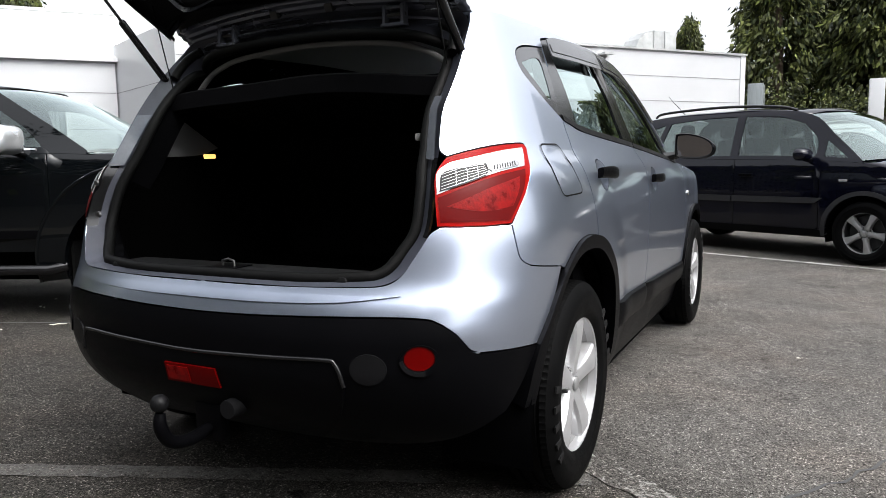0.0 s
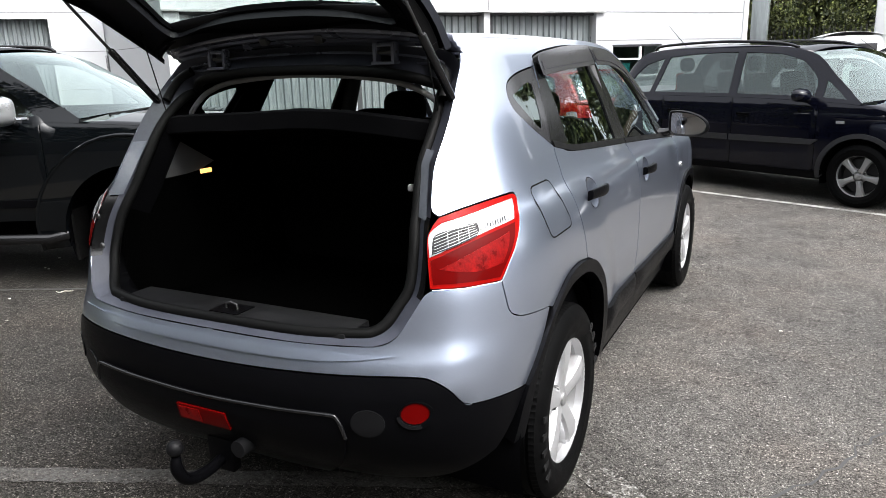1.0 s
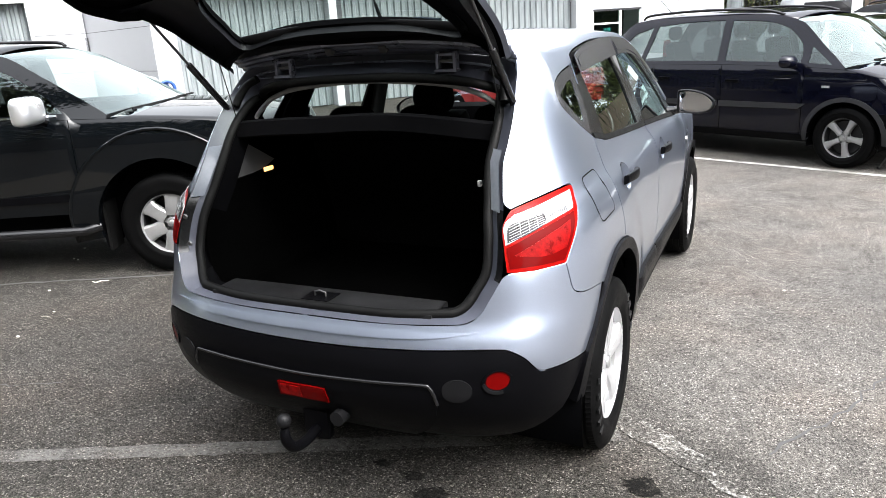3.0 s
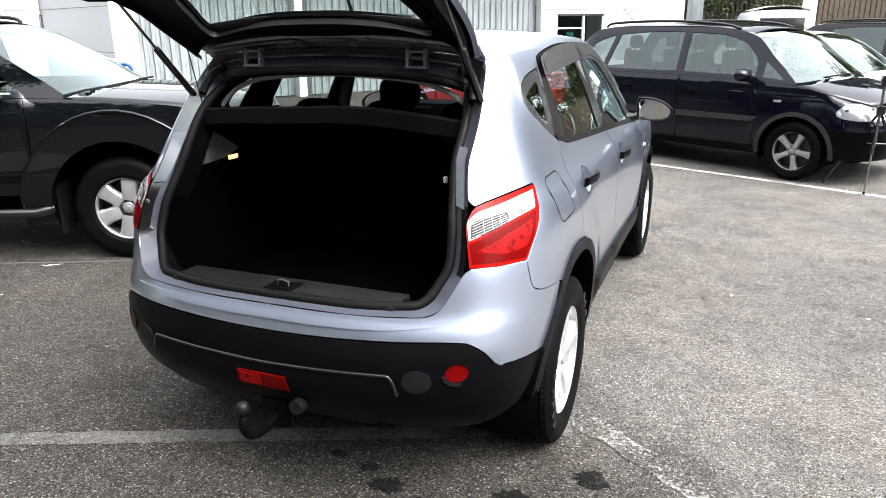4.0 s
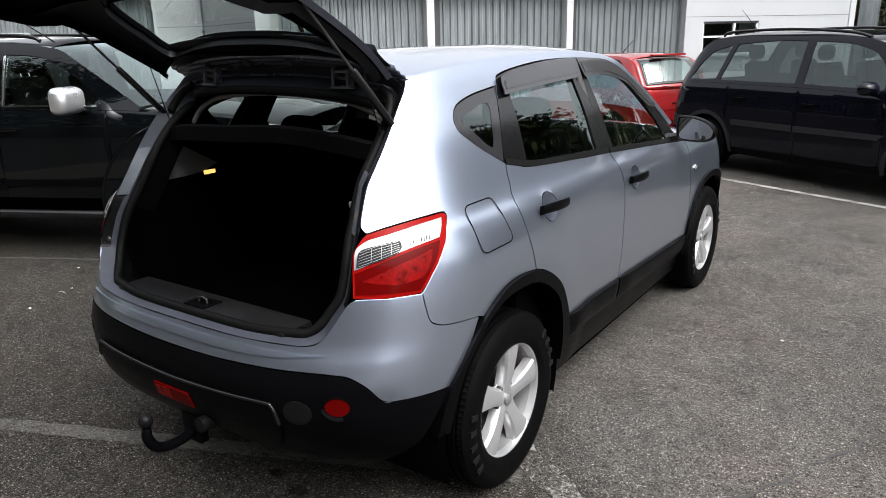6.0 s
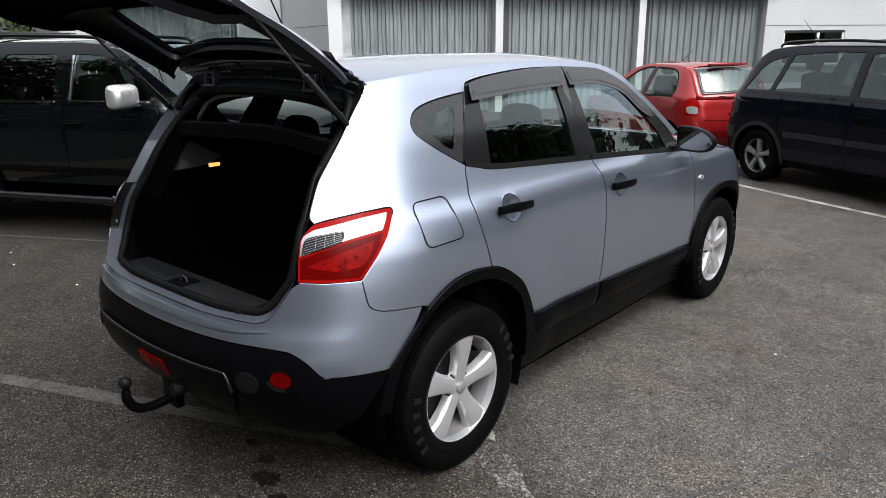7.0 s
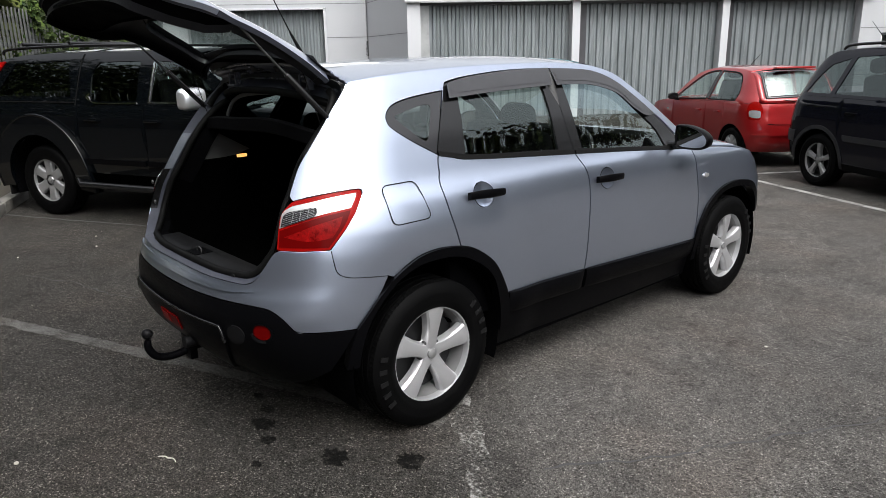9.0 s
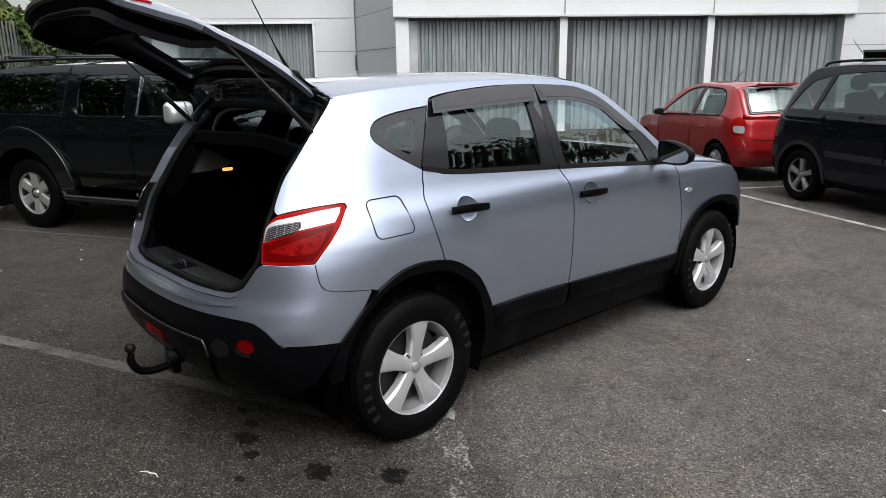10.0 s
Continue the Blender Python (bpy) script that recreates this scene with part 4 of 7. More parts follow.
F_IN = [(3.905, .50), (3.862, .60), (3.775, .692), (3.65, .733), (3.483, .741), (3.335, .716), (3.215, .652), (3.160, .59), (3.118, .51), (3.105, .43), (3.100, .32)]
ARCH_F = outline(lead(F_OUT) + lead(F_IN))
both("wheel_arch_trim", ARCH_R, M_PLASTIC, off=0.014, thick=0.05, step=0.03)
both("wheel_arch_trim", ARCH_F, M_PLASTIC, off=0.014, thick=0.05, step=0.03)


def cladding(fn, sg, a, b, za, zb):
    """Door foot moulding: a rounded bar with a slanted end and a chamfered top."""
    V, F, n = [], [], 30
    prof = [(-.004, .010), (.016, .006), (.023, -.006), (.026, -.040), (.021, -.082), (.010, -.100), (-.012, -.108)]
    for i in range(n + 1):
        k = i / n
        end = min(1, k * 12, (1 - k) * 12)
        for d, dz in prof:
            u = a + (b - a) * k - (.035 * (dz / -.108) if i == n else 0)
            z = za + (zb - za) * k + dz
            V.append(Vector(fn(u, z)) + normal_at(fn, u, z) * sg * (d * (.45 + .55 * end) if d > 0 else d))
    m = len(prof)
    for i in range(n):
        for j in range(m - 1):
            f = (i * m + j, i * m + j + 1, (i + 1) * m + j + 1, (i + 1) * m + j)
            F.append(f if sg < 0 else f[::-1])
    for i in (0, n):
        F.append(tuple(range(i * m, i * m + m)))
    mesh_ob("door_cladding", V, F, M_PLASTIC, CAR, "black moulded door foot cladding", smooth=35)


for a, b, za, zb in ((1.312, 1.912, .520, .502), (1.930, 3.058, .502, .455)):
    cladding(SH.at, 1, a, b, za, zb)
    cladding(SH.left, -1, a, b, za, zb)
both("sill", outline([(1.262, .425, 1), (3.105, .37, 1), (3.11, .215, 1), (1.27, .245, 1)]), M_PLASTIC, off=-0.006, thick=0.08, step=0.04)

# tail bumper: painted upper, black lower, raised valance
def mirror_q(right):
    """Right half outline from the middle out; returns the whole outline in q."""
    return [(-p[0], *p[1:]) for p in right[::-1]] + right


b_top = [(.0, .757), (.20, .757), (.38, .760), (.50, .763), (.565, .768), (.604, .790), (.637, .836), (.675, .893), (.695, .908)]
b_right = [(u - TE, z) for u, z in ((.402, .908), (.407, .861), (.416, .819), (.442, .799), (.482, .789), (.605, .771), (.564, .696), (.504, .617), (.471, .574))]
b_low = [(u - TE, z) for u, z in ((.285, .590), (.264, .600), (.250, .618), (.229, .648), (.197, .676), (.165, .688), (.077, .694), (-.10, .690))] + [(.19, .683), (.0, .680)]
right = b_top[:-1] + [(*b_top[-1], 1), (*b_right[0], 1), *b_right[1:5], (*b_right[5], 1), *b_right[6:8], (*b_right[8], 1)]
half_low = [(.272 - TE, .592), *b_low]
UPPER = outline(mirror_q(right) + [(p[0], p[1]) for p in half_low] + [(-p[0], p[1]) for p in half_low[-2::-1]])
skin("rear_bumper", full, UPPER, M_PAINT, CAR, gap=0.001, step=0.028, thick=0.015)
LEDGE = outline(mirror_q([(.10, .7142), (.25, .716), (.45, .724), (.60, .742, 1), (.45, .742), (.25, .740), (.10, .739)]))
skin("bumper_ledge", full, LEDGE, M_PAINT, CAR, off=0.006, step=0.02, thick=0.008, label="raised loading ledge on the bumper")
low_right = [(.0, .676)] + [(q, z - 0.004) for q, z in half_low[::-1][1:]] + [(.947, .570, 1), (.895, .48), (.85, .405, 1), (.70, .330), (.45, .302), (.0, .295)]
LOWER = outline(mirror_q(low_right[:-1]) + [(.0, .295)])
skin("bumper_cladding", full, LOWER, M_PLASTIC, CAR, off=0.002, step=0.028, thick=0.03, label="black textured lower bumper")
VAL = outline(mirror_q([(.0, .572), (.25, .580), (.42, .586), (.452, .575), (.470, .520, 1), (.455, .42), (.40, .335, 1)]))
skin("valance", full, VAL, M_PLASTIC, CAR, off=0.014, step=0.028, thick=0.02)
tube("valance_edge", [tuple(Vector(full(q, z)) + normal_at(full, q, z) * 0.013) for q, z in bezier([(-.470, .520), (-.452, .575), (-.42, .586), (-.25, .580), (.0, .572), (.25, .580), (.42, .586), (.452, .575), (.470, .520)], 8)], 0.006, M_GLOSSBLACK, CAR)


def disc_q(q, z, r, k=28):
    return [(q + r * math.cos(t), z + r * math.sin(t)) for t in np.linspace(0, 2 * math.pi, k, endpoint=False)]


for s in (-1, 1):
    q = s * (.153 - TE)
    skin("reflector_bezel", full, disc_q(q, .583, .042), M_PLASTIC, CAR, [disc_q(q, .590, .032)], off=0.006, step=0.02)
    skin("reflector", full, disc_q(q, .590, .032), M_REDDEEP, CAR, off=0.003, step=0.012, thick=0.02, label="round red rear reflector")
    skin("sensor_cover", full, disc_q(s * (.045 - TE), .563, .040), M_PLASTIC2, CAR, off=0.0065, step=0.02, thick=0.006)
# lighter crescent puts the sky's glint on the lower bezel into the colour
q = .153 - TE
lo_arc = [radians(a) for a in range(185, 290, 8)]
crescent = [(q + .041 * math.cos(a), .586 + .041 * math.sin(a)) for a in lo_arc] + [(q + .034 * math.cos(a), .590 + .034 * math.sin(a)) for a in lo_arc[::-1]]
skin("bezel_glint", full, crescent, M_PLASTIC2, CAR, off=0.009, step=0.012, thick=0.004)
skin("fog_lens_section", full, outline([(-.094, .486, 1), (-.005, .484, 1), (-.005, .526, 1), (-.088, .526, 1)]), M_REDINNER, CAR, off=0.0225, step=0.02, thick=0.002)
skin("fog_lamp", full, outline([(-.105, .478, 1), (.105, .478, 1), (.098, .532, 1), (-.098, .532, 1)]), M_REDDEEP, CAR, off=0.020, step=0.02, thick=0.03, label="red rear fog lamp")

# tail lamps
LAMP = outline([(.218, .914, 1), (.224, .992), (.237, 1.040), (.260, 1.070), (.283, 1.089, 1), (.347, 1.105), (.433, 1.119), (.521, 1.125), (.540, 1.122, 1), (.542, 1.106), (.504, 1.046), (.461, .991), (.399, .914, 1), (.30, .912)])
WHITE = outline([(.228, .993, 1), (.244, 1.048), (.284, 1.074, 1), (.430, 1.103), (.522, 1.113, 1), (.512, 1.090), (.490, 1.062, 1), (.400, 1.048), (.318, 1.026)])
GRID = outline([(.235, .999, 1), (.252, 1.042), (.288, 1.056, 1), (.345, 1.066), (.370, 1.068, 1), (.368, 1.050), (.355, 1.036, 1), (.300, 1.018)])
SLIT = outline([(.378, 1.048, 1), (.374, 1.062), (.462, 1.074), (.468, 1.062, 1)])
DEEP = outline([(.226, .924, 1), (.229, .985, 1), (.318, 1.018), (.400, 1.040), (.488, 1.054, 1), (.460, 1.006), (.396, .922, 1)])
BRIGHT = outline([(.245, .962, 1), (.30, .985), (.36, 1.008), (.455, 1.034, 1), (.438, .998), (.41, .958, 1), (.33, .948)])
for fn, fl in ((SH.at, False), (SH.left, True)):
    lamp = skin("tail_lamp", fn, LAMP, M_REDLENS, CAR, off=0.004, step=0.02, thick=0.05, flip=fl, rim_mat=M_PLASTIC, label="red and clear wraparound tail lamp")
    skin("clear_section", fn, WHITE, M_CLEARLENS, lamp, off=0.0065, step=0.02, thick=0.003, flip=fl)
    skin("lamp_grid", fn, GRID, M_LAMPDARK, lamp, off=0.0100, step=0.02, thick=0.002, flip=fl)
    skin("ribbed_window", fn, SLIT, M_REFLECT, lamp, off=0.0100, step=0.02, thick=0.001, flip=fl)
    skin("lower_lens", fn, DEEP, M_REDDEEP, lamp, off=0.006, step=0.02, thick=0.002, flip=fl)
    skin("bright_section", fn, BRIGHT, M_REDINNER, lamp, off=0.0068, step=0.02, thick=0.002, flip=fl)
    sg = -1 if fl else 1

    def bead(name, pts, r, d, mat, fn=fn, sg=sg, lamp=lamp):
        tube(name, [tuple(Vector(fn(u, z)) + normal_at(fn, u, z) * sg * d) for u, z in pts], r, mat, lamp, n=6)
    for i in range(6):
        k = i / 5
        bead("grid_rib", [(.240 + .014 * k, 1.003 + .038 * k), (.30, 1.022 + .034 * k), (.362, 1.041 + .024 * k)], .0006, .0115, M_CLEARLENS)
    for i in range(3):
        k = (i + 1) / 4
        bead("grid_rib", [(.248 + .115 * k, 1.004 + .036 * k), (.260 + .11 * k, 1.044 + .022 * k)], .0008, .0118, M_CLEARLENS)
    for i in range(9):
        u = .385 + .0085 * i
        bead("lens_rib", [(u, 1.052 + .0012 * i), (u + .004, 1.062 + .0012 * i)], .0010, .0112, M_LAMPDARK)
    bead("edge_bead", [(.222, .9095), (.30, .9075), (.398, .9085), (.405, .912), (.464, .988), (.507, 1.043), (.546, 1.104)], .0014, .001, M_PAINT)

# roof, windscreen, bonnet
rows = []
for u in np.linspace(.545, 2.28, 26):
    z = spline(L_SEAM[:8])(u)
    x, y, zz = SH.at(float(u), z)
    crown = z + spline([(.5, .034), (1.0, .040), (1.6, .043), (2.3, .036)])(u)
    rows.append((x - 0.004, (y, y + .075 * max(0, 1 - (u - .545) / .5) + .08 * max(0, (u - 1.9) / .4)), z - 0.003, crown))
lid("roof_panel", rows, M_PAINT, CAR, nx=32, power=2.6)
x0, y0, z0 = SH.at(2.28, 1.556)
ws = []
for k in np.linspace(0, 1, 8):
    u = 2.30 + (2.95 - 2.30) * k
    z = spline(L_SEAM[5:])(u)
    x, y, zz = SH.at(u, z)
    ws.append((x - 0.02, (y, y + .10 + .12 * k), z, z + .05 + .01 * k))
w = lid("windscreen", ws, M_GLASS, CAR, nx=24, power=2.2, thick=0)
w.visible_shadow = False
bon = []
for k in np.linspace(0, 1, 8):
    u = 2.96 + 1.2 * k
    z = spline([(2.96, 1.075), (3.3, 1.05), (3.7, 1.0), (4.16, .86)])(u)
    x = min(SH.half(min(u, 3.9), z - .03) - .02, .80 - .25 * max(0, u - 3.7))
    bon.append((x, (u, u + .06), z - 0.01, z + .05))
lid("bonnet", bon, M_PAINT, CAR, nx=20, power=2.6)
lid("scuttle", [(.78, (2.93, 3.12), 1.07, 1.10), (.78, (3.0, 3.2), 1.06, 1.09)], M_PLASTIC, CAR, nx=12, thick=0.01)


# door mirrors
def door_mirror(s):
    ring = bezier([(.848, 1.200), (.866, 1.215), (.93, 1.213), (1.0, 1.192), (1.048, 1.158), (1.062, 1.124), (1.045, 1.092), (.99, 1.075), (.90, 1.077), (.860, 1.086), (.848, 1.115)], 4, True)
    cx, cz, k = .945, 1.145, len(ring)
    V, F = [], []
    for y, g in ((2.776, .83), (2.762, .87), (2.755, .95), (2.764, 1.0), (2.79, 1.0), (2.825, .95), (2.855, .82), (2.875, .58), (2.885, .2)):
        V += [(s * (cx + (x - cx) * g), y, cz + (z - cz) * g) for x, z in ring]
    for r in range(8):
        for i in range(k):
            f = (r * k + i, r * k + (i + 1) % k, (r + 1) * k + (i + 1) % k, (r + 1) * k + i)
            F.append(f if s < 0 else f[::-1])
    F.append(tuple(range(8 * k, 9 * k)))
    shell = mesh_ob("door_mirror", V, F, M_PLASTIC, CAR, "black door mirror", smooth=50)
    V = [(s * (cx + (x - cx) * .86), 2.768 + .05 * (x - cx), cz + (z - cz) * .84) for x, z in ring]
    mesh_ob("mirror_glass", V, [tuple(range(k)) if s < 0 else tuple(range(k))[::-1]], M_MIRROR, shell, "reflecting mirror glass")
    tube("mirror_arm", [(s * .79, 2.79, 1.085), (s * .83, 2.795, 1.092), (s * .88, 2.80, 1.105)], [.030, .024, .022], M_GLOSSBLACK, shell)


door_mirror(1)
door_mirror(-1)


# wheels
def wheel(parent, at, radius, width, rim_r, spokes, mat_rim, style, right=True, spin=0.0, detail=True, sub="wheel"):
    """A road wheel about its own axle; the outer face looks along +x."""
    e = new(sub)
    e.parent = parent
    e.matrix_basis = pose(*at) @ (Matrix.Identity(4) if right else pose(0, 0, 0, 0, 0, 180)) @ pose(0, 0, 0, spin, 0, 0)
    w = width / 2
    prof = [(-w * .80, rim_r - .012), (-w * .93, rim_r + .02), (-w * 1.0, (rim_r + radius) / 2), (-w * .92, radius - .025), (-w * .78, radius - .006)]
    for g in (-.55, -.2, .2, .55):
        prof += [(w * (g - .06), radius - .001), (w * (g - .05), radius - .008), (w * (g + .05), radius - .008), (w * (g + .06), radius - .001)]
    prof += [(w * .78, radius - .006), (w * .92, radius - .025), (w * .985, radius - .05), (w * 1.0, (rim_r + radius) / 2), (w * .955, rim_r + .035), (w * .965, rim_r + .03), (w * .93, rim_r + .012), (w * .80, rim_r - .012)]
    n = 200 if detail else 48
    V, F = revolve(prof, n)
    if detail:
        k = len(prof)
        for i in range(n):
            if i % 2:
                for a in (3, 4, 5, k - 9, k - 8, k - 7):
                    x, y, z = V[i * k + a]
                    f = 1 - 0.0035 / radius
                    V[i * k + a] = (x, y * f, z * f)
    mesh_ob("tyre", V, F, M_TYRE, e, "black rubber tyre", smooth=35)
    if detail:
        # raised bars round the sidewall in place of lettering
        rr = (rim_r + radius) / 2 + .012
        bar = bpy.data.meshes.new("sidewall_bar")
        bar.from_pydata([(x, y, z) for z in (-.019, .019) for x, y in ((-.003, -.010), (.003, -.010), (.003, .010), (-.003, .010))], [], [(0, 1, 5, 4), (1, 2, 6, 5), (2, 3, 7, 6), (4, 5, 6, 7), (0, 3, 2, 1)])
        bar.materials.append(M_LETTER)
        for a in (84, 95, 106, 117, 128, 284, 295, 306, 317):
            a = radians(a)
            ob = new("sidewall_bar", bar)
            ob.parent = e
            ob.matrix_basis = Matrix.Translation((w * .985, -rr * math.sin(a), rr * math.cos(a))) @ Matrix.Rotation(a, 4, "X")
    lipx = w * .84
    V, F = revolve([(-w * .8, rim_r - .02), (-w * .2, rim_r - .03), (w * .25, rim_r - .028), (lipx - .03, rim_r - .018)], 64)
    barrel = (V, F)
    V, F = revolve([(lipx - .034, rim_r - .018), (lipx - .004, rim_r - .012), (lipx, rim_r - .004), (lipx - .004, rim_r + .006), (lipx - .02, rim_r + .004)], 64)
    rim = mesh_ob("rim", V, F, mat_rim, e, smooth=40)
    # barrel darkened and disc oversized to draw the shade between the spokes
    mesh_ob("barrel", barrel[0], barrel[1], M_ALLOY2 if detail else M_DISC, rim, smooth=40)
    V, F = revolve([(0.0, 0.0), (0.0, rim_r * .80), (-.02, rim_r * .84)], 40, w * .02)
    mesh_ob("brake_disc", V, F, M_DISC, rim, smooth=40)
    V, F = revolve([(lipx - .018, 0.0), (lipx - .020, .036), (lipx - .034, .044), (lipx - .050, .072)], 40)
    mesh_ob("hub", V, F, mat_rim, rim, smooth=40)
    V, F = revolve([(lipx - .009, 0.0), (lipx - .009, .019), (lipx - .012, .024), (lipx - .024, .025)], 32)
    cap = mesh_ob("hub_cap", V, F, M_ALLOY2, rim, smooth=40)
    for i in range(spokes):
        a = 2 * math.pi * i / spokes
        R = Matrix.Rotation(a, 4, "X")
        prof2 = style
        V, F = [], []
        for r, hw, dx in prof2:
            r = r * rim_r
            hw = hw * rim_r
            x = lipx + dx
            for sx, dy in ((x - .045, -hw * 1.12), (x - .012, -hw * 1.04), (x - .003, -hw * .86), (x + .002, -hw * .1), (x - .005, hw * .80), (x - .016, hw * 1.04), (x - .045, hw * 1.12)):
                V.append(R @ Vector((sx, dy, r)))
        k = 7
        for s in range(len(prof2) - 1):
            for j in range(k - 1):
                F.append((s * k + j, s * k + j + 1, (s + 1) * k + j + 1, (s + 1) * k + j))
        F = [f[::-1] for f in F]
        mesh_ob("spoke", V, F, mat_rim, rim, smooth=30)
        b = a + math.pi / spokes
        V, F = revolve([(.0, .0), (.0, .007), (-.006, .010), (-.03, .010)], 12, lipx - .024)
        V = [Vector(v) + Vector((0, -.057 * math.sin(b), .057 * math.cos(b))) for v in V]
        mesh_ob("wheel_nut", V, F, M_STEEL, rim, smooth=40)
    return e


STYLE5 = [(.13, .16, -.018), (.28, .135, -.014), (.48, .145, -.008), (.70, .185, -.004), (.88, .230, -.004), (.968, .255, -.007)]
for y, s in ((.835, 1), (3.465, 1), (.835, -1), (3.465, -1)):
    wheel(CAR, (s * .782, y, .343), .343, .215, .226, 5, M_ALLOY, STYLE5, s > 0, spin=-7 if y < 2 else -4)

# inner arches and dark floor pan
for y in (.835, 3.465):
    for s in (-1, 1):
        V, F = [], []
        ang = np.linspace(-0.35, math.pi + 0.35, 26)
        for x in (.56, .855):
            V += [(s * x, y + .425 * math.cos(t), .345 + .43 * math.sin(t)) for t in ang]
        k = len(ang)
        F = [(i, i + 1, k + i + 1, k + i) for i in range(k - 1)] + [tuple(range(k))]
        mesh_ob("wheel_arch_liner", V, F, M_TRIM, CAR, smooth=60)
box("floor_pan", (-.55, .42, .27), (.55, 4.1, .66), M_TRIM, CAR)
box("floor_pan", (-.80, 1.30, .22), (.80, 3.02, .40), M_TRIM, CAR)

# boot opening: painted jamb, rubber seal, sill trim
half_loop = [(0, .0600, .7590), (.30, .0660, .7600)] + [SH.at(u, z) for u, z in ((.030, .765), (.088, .770), (.131, .793), (.163, .839), (.201, .899), (.225, .995), (.245, 1.055), (.272, 1.112), (.287, 1.157), (.318, 1.225), (.360, 1.284), (.415, 1.358), (.474, 1.438), (.520, 1.495))] + [(.545, .612, 1.536), (.42, .622, 1.553), (.20, .624, 1.566), (0, .624, 1.570)]
jamb_move = [(0, .055, .008), (0, .055, .008), (-.015, .055, .010), (-.035, .052, .012), (-.05, .05, .010), (-.055, .05, .004), (-.058, .05, 0), (-.058, .05, 0), (-.058, .05, 0), (-.058, .05, 0), (-.055, .05, 0), (-.052, .05, 0), (-.052, .05, 0), (-.055, .05, -.008), (-.062, .05, -.028), (-.066, .05, -.068), (-.055, -.002, -.089), (-.02, -.058, -.081), (0, -.077, -.076), (0, -.079, -.077)]
E_R = bezier(half_loop, 5)
J_R = bezier([tuple(a + b for a, b in zip(p, m)) for p, m in zip(half_loop, jamb_move)], 5)


def whole(right):
    return [(-p[0], p[1], p[2]) for p in right[:0:-1]] + right[:-1]


LOOP_E, LOOP_J = whole(E_R), whole(J_R)
LOOP_K = [(x * .986, y + .055, z + (.005 if z < .82 else -.012 + .010 * min(1, max(0, (z - 1.38) / .06)))) for x, y, z in LOOP_J]
LOOP_L = [(x * .994, y + .04, z - .06 if z < .82 else z - .03 + .024 * min(1, max(0, (z - 1.36) / .06))) for x, y, z in LOOP_K]


def band(name, A, B, mat, parent, label="", flip=False):
    k = len(A)
    F = [(i, (i + 1) % k, k + (i + 1) % k, k + i) for i in range(k)]
    if flip:
        F = [f[::-1] for f in F]
    return mesh_ob(name, list(A) + list(B), F, mat, parent, label, smooth=60)


LOOP_G = [((a[0] + b[0]) / 2, (a[1] + b[1]) / 2 + (.035 * min(1, max(0, (a[2] - 1.50) / .05))), (a[2] + b[2]) / 2 + .012 * min(1, max(0, (a[2] - 1.50) / .05))) for a, b in zip(LOOP_E, LOOP_J)]
# flange and gutter take the darkened paint, their shade lies in the colour
jamb = band("boot_jamb", LOOP_E, LOOP_G, M_JAMBSHADE, CAR, "painted boot opening flange")
band("boot_gutter", LOOP_G, LOOP_J, M_JAMBSHADE, CAR, "painted boot opening gutter")
jamb.data.materials.append(M_GLOSSBLACK)
for p in jamb.data.polygons:
    if .885 < p.center.z < 1.095:
        p.material_index = 1
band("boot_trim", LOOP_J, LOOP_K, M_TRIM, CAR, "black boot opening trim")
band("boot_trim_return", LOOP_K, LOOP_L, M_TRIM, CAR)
tube("boot_seal", [(x * .985, y - .004, z + (.004 if z < .82 else 0)) for x, y, z in LOOP_J], 0.017, M_RUBBER, CAR, "black rubber boot seal", n=10, closed=True)
bm = bmesh.new()
box_bm(bm, (-.45, .118, .745), (.45, .25, .783), 0.010)
sill = part("boot_sill_trim", bm, M_SILLTRIM, CAR, "black plastic boot sill trim")
box("latch_recess", (-.055, .125, .770), (.055, .205, .786), M_PLASTIC, sill)
tube("latch_loop", [(-.022, .165, .784), (-.022, .165, .800), (.0, .165, .806), (.022, .165, .800), (.022, .165, .784)], 0.004, M_STEEL, sill)
# upper jamb plates: pale plastic covers on the rear pillars
for s in (-1, 1):
    V = [(s * x, y, z) for x, y, z in (SH.at(.262, 1.085), SH.at(.318, 1.225), SH.at(.345, 1.262))]
    a = [Vector(v) + Vector((-s * .012, .006, 0)) for v in V]
    b = [v + Vector((-s * .040, .030, .002)) for v in a]
    F = [(0, 1, 4, 3), (1, 2, 5, 4)]
    c = [v + Vector((0, -.012, 0)) for v in a + b]
    mesh_ob("pillar_cover", c, F if s > 0 else [f[::-1] for f in F], M_COVER, CAR, smooth=60)
    for z in ((.925, 1.03) if s < 0 else ()):
        V, F = revolve([(0, 0), (0, .008), (-.006, .011)], 12)
        mesh_ob("lamp_bolt", [(s * .60 + vy, .194 - vx, z + vz) for vx, vy, vz in V], F, M_STEEL, CAR, smooth=50)

# tailgate, built shut about its hinge line and swung up
HINGE = Vector((0, .60, 1.535))


def gate(q, z):
    p = full(q, z)
    return (p[0], p[1] - HINGE.y, p[2] - HINGE.z)


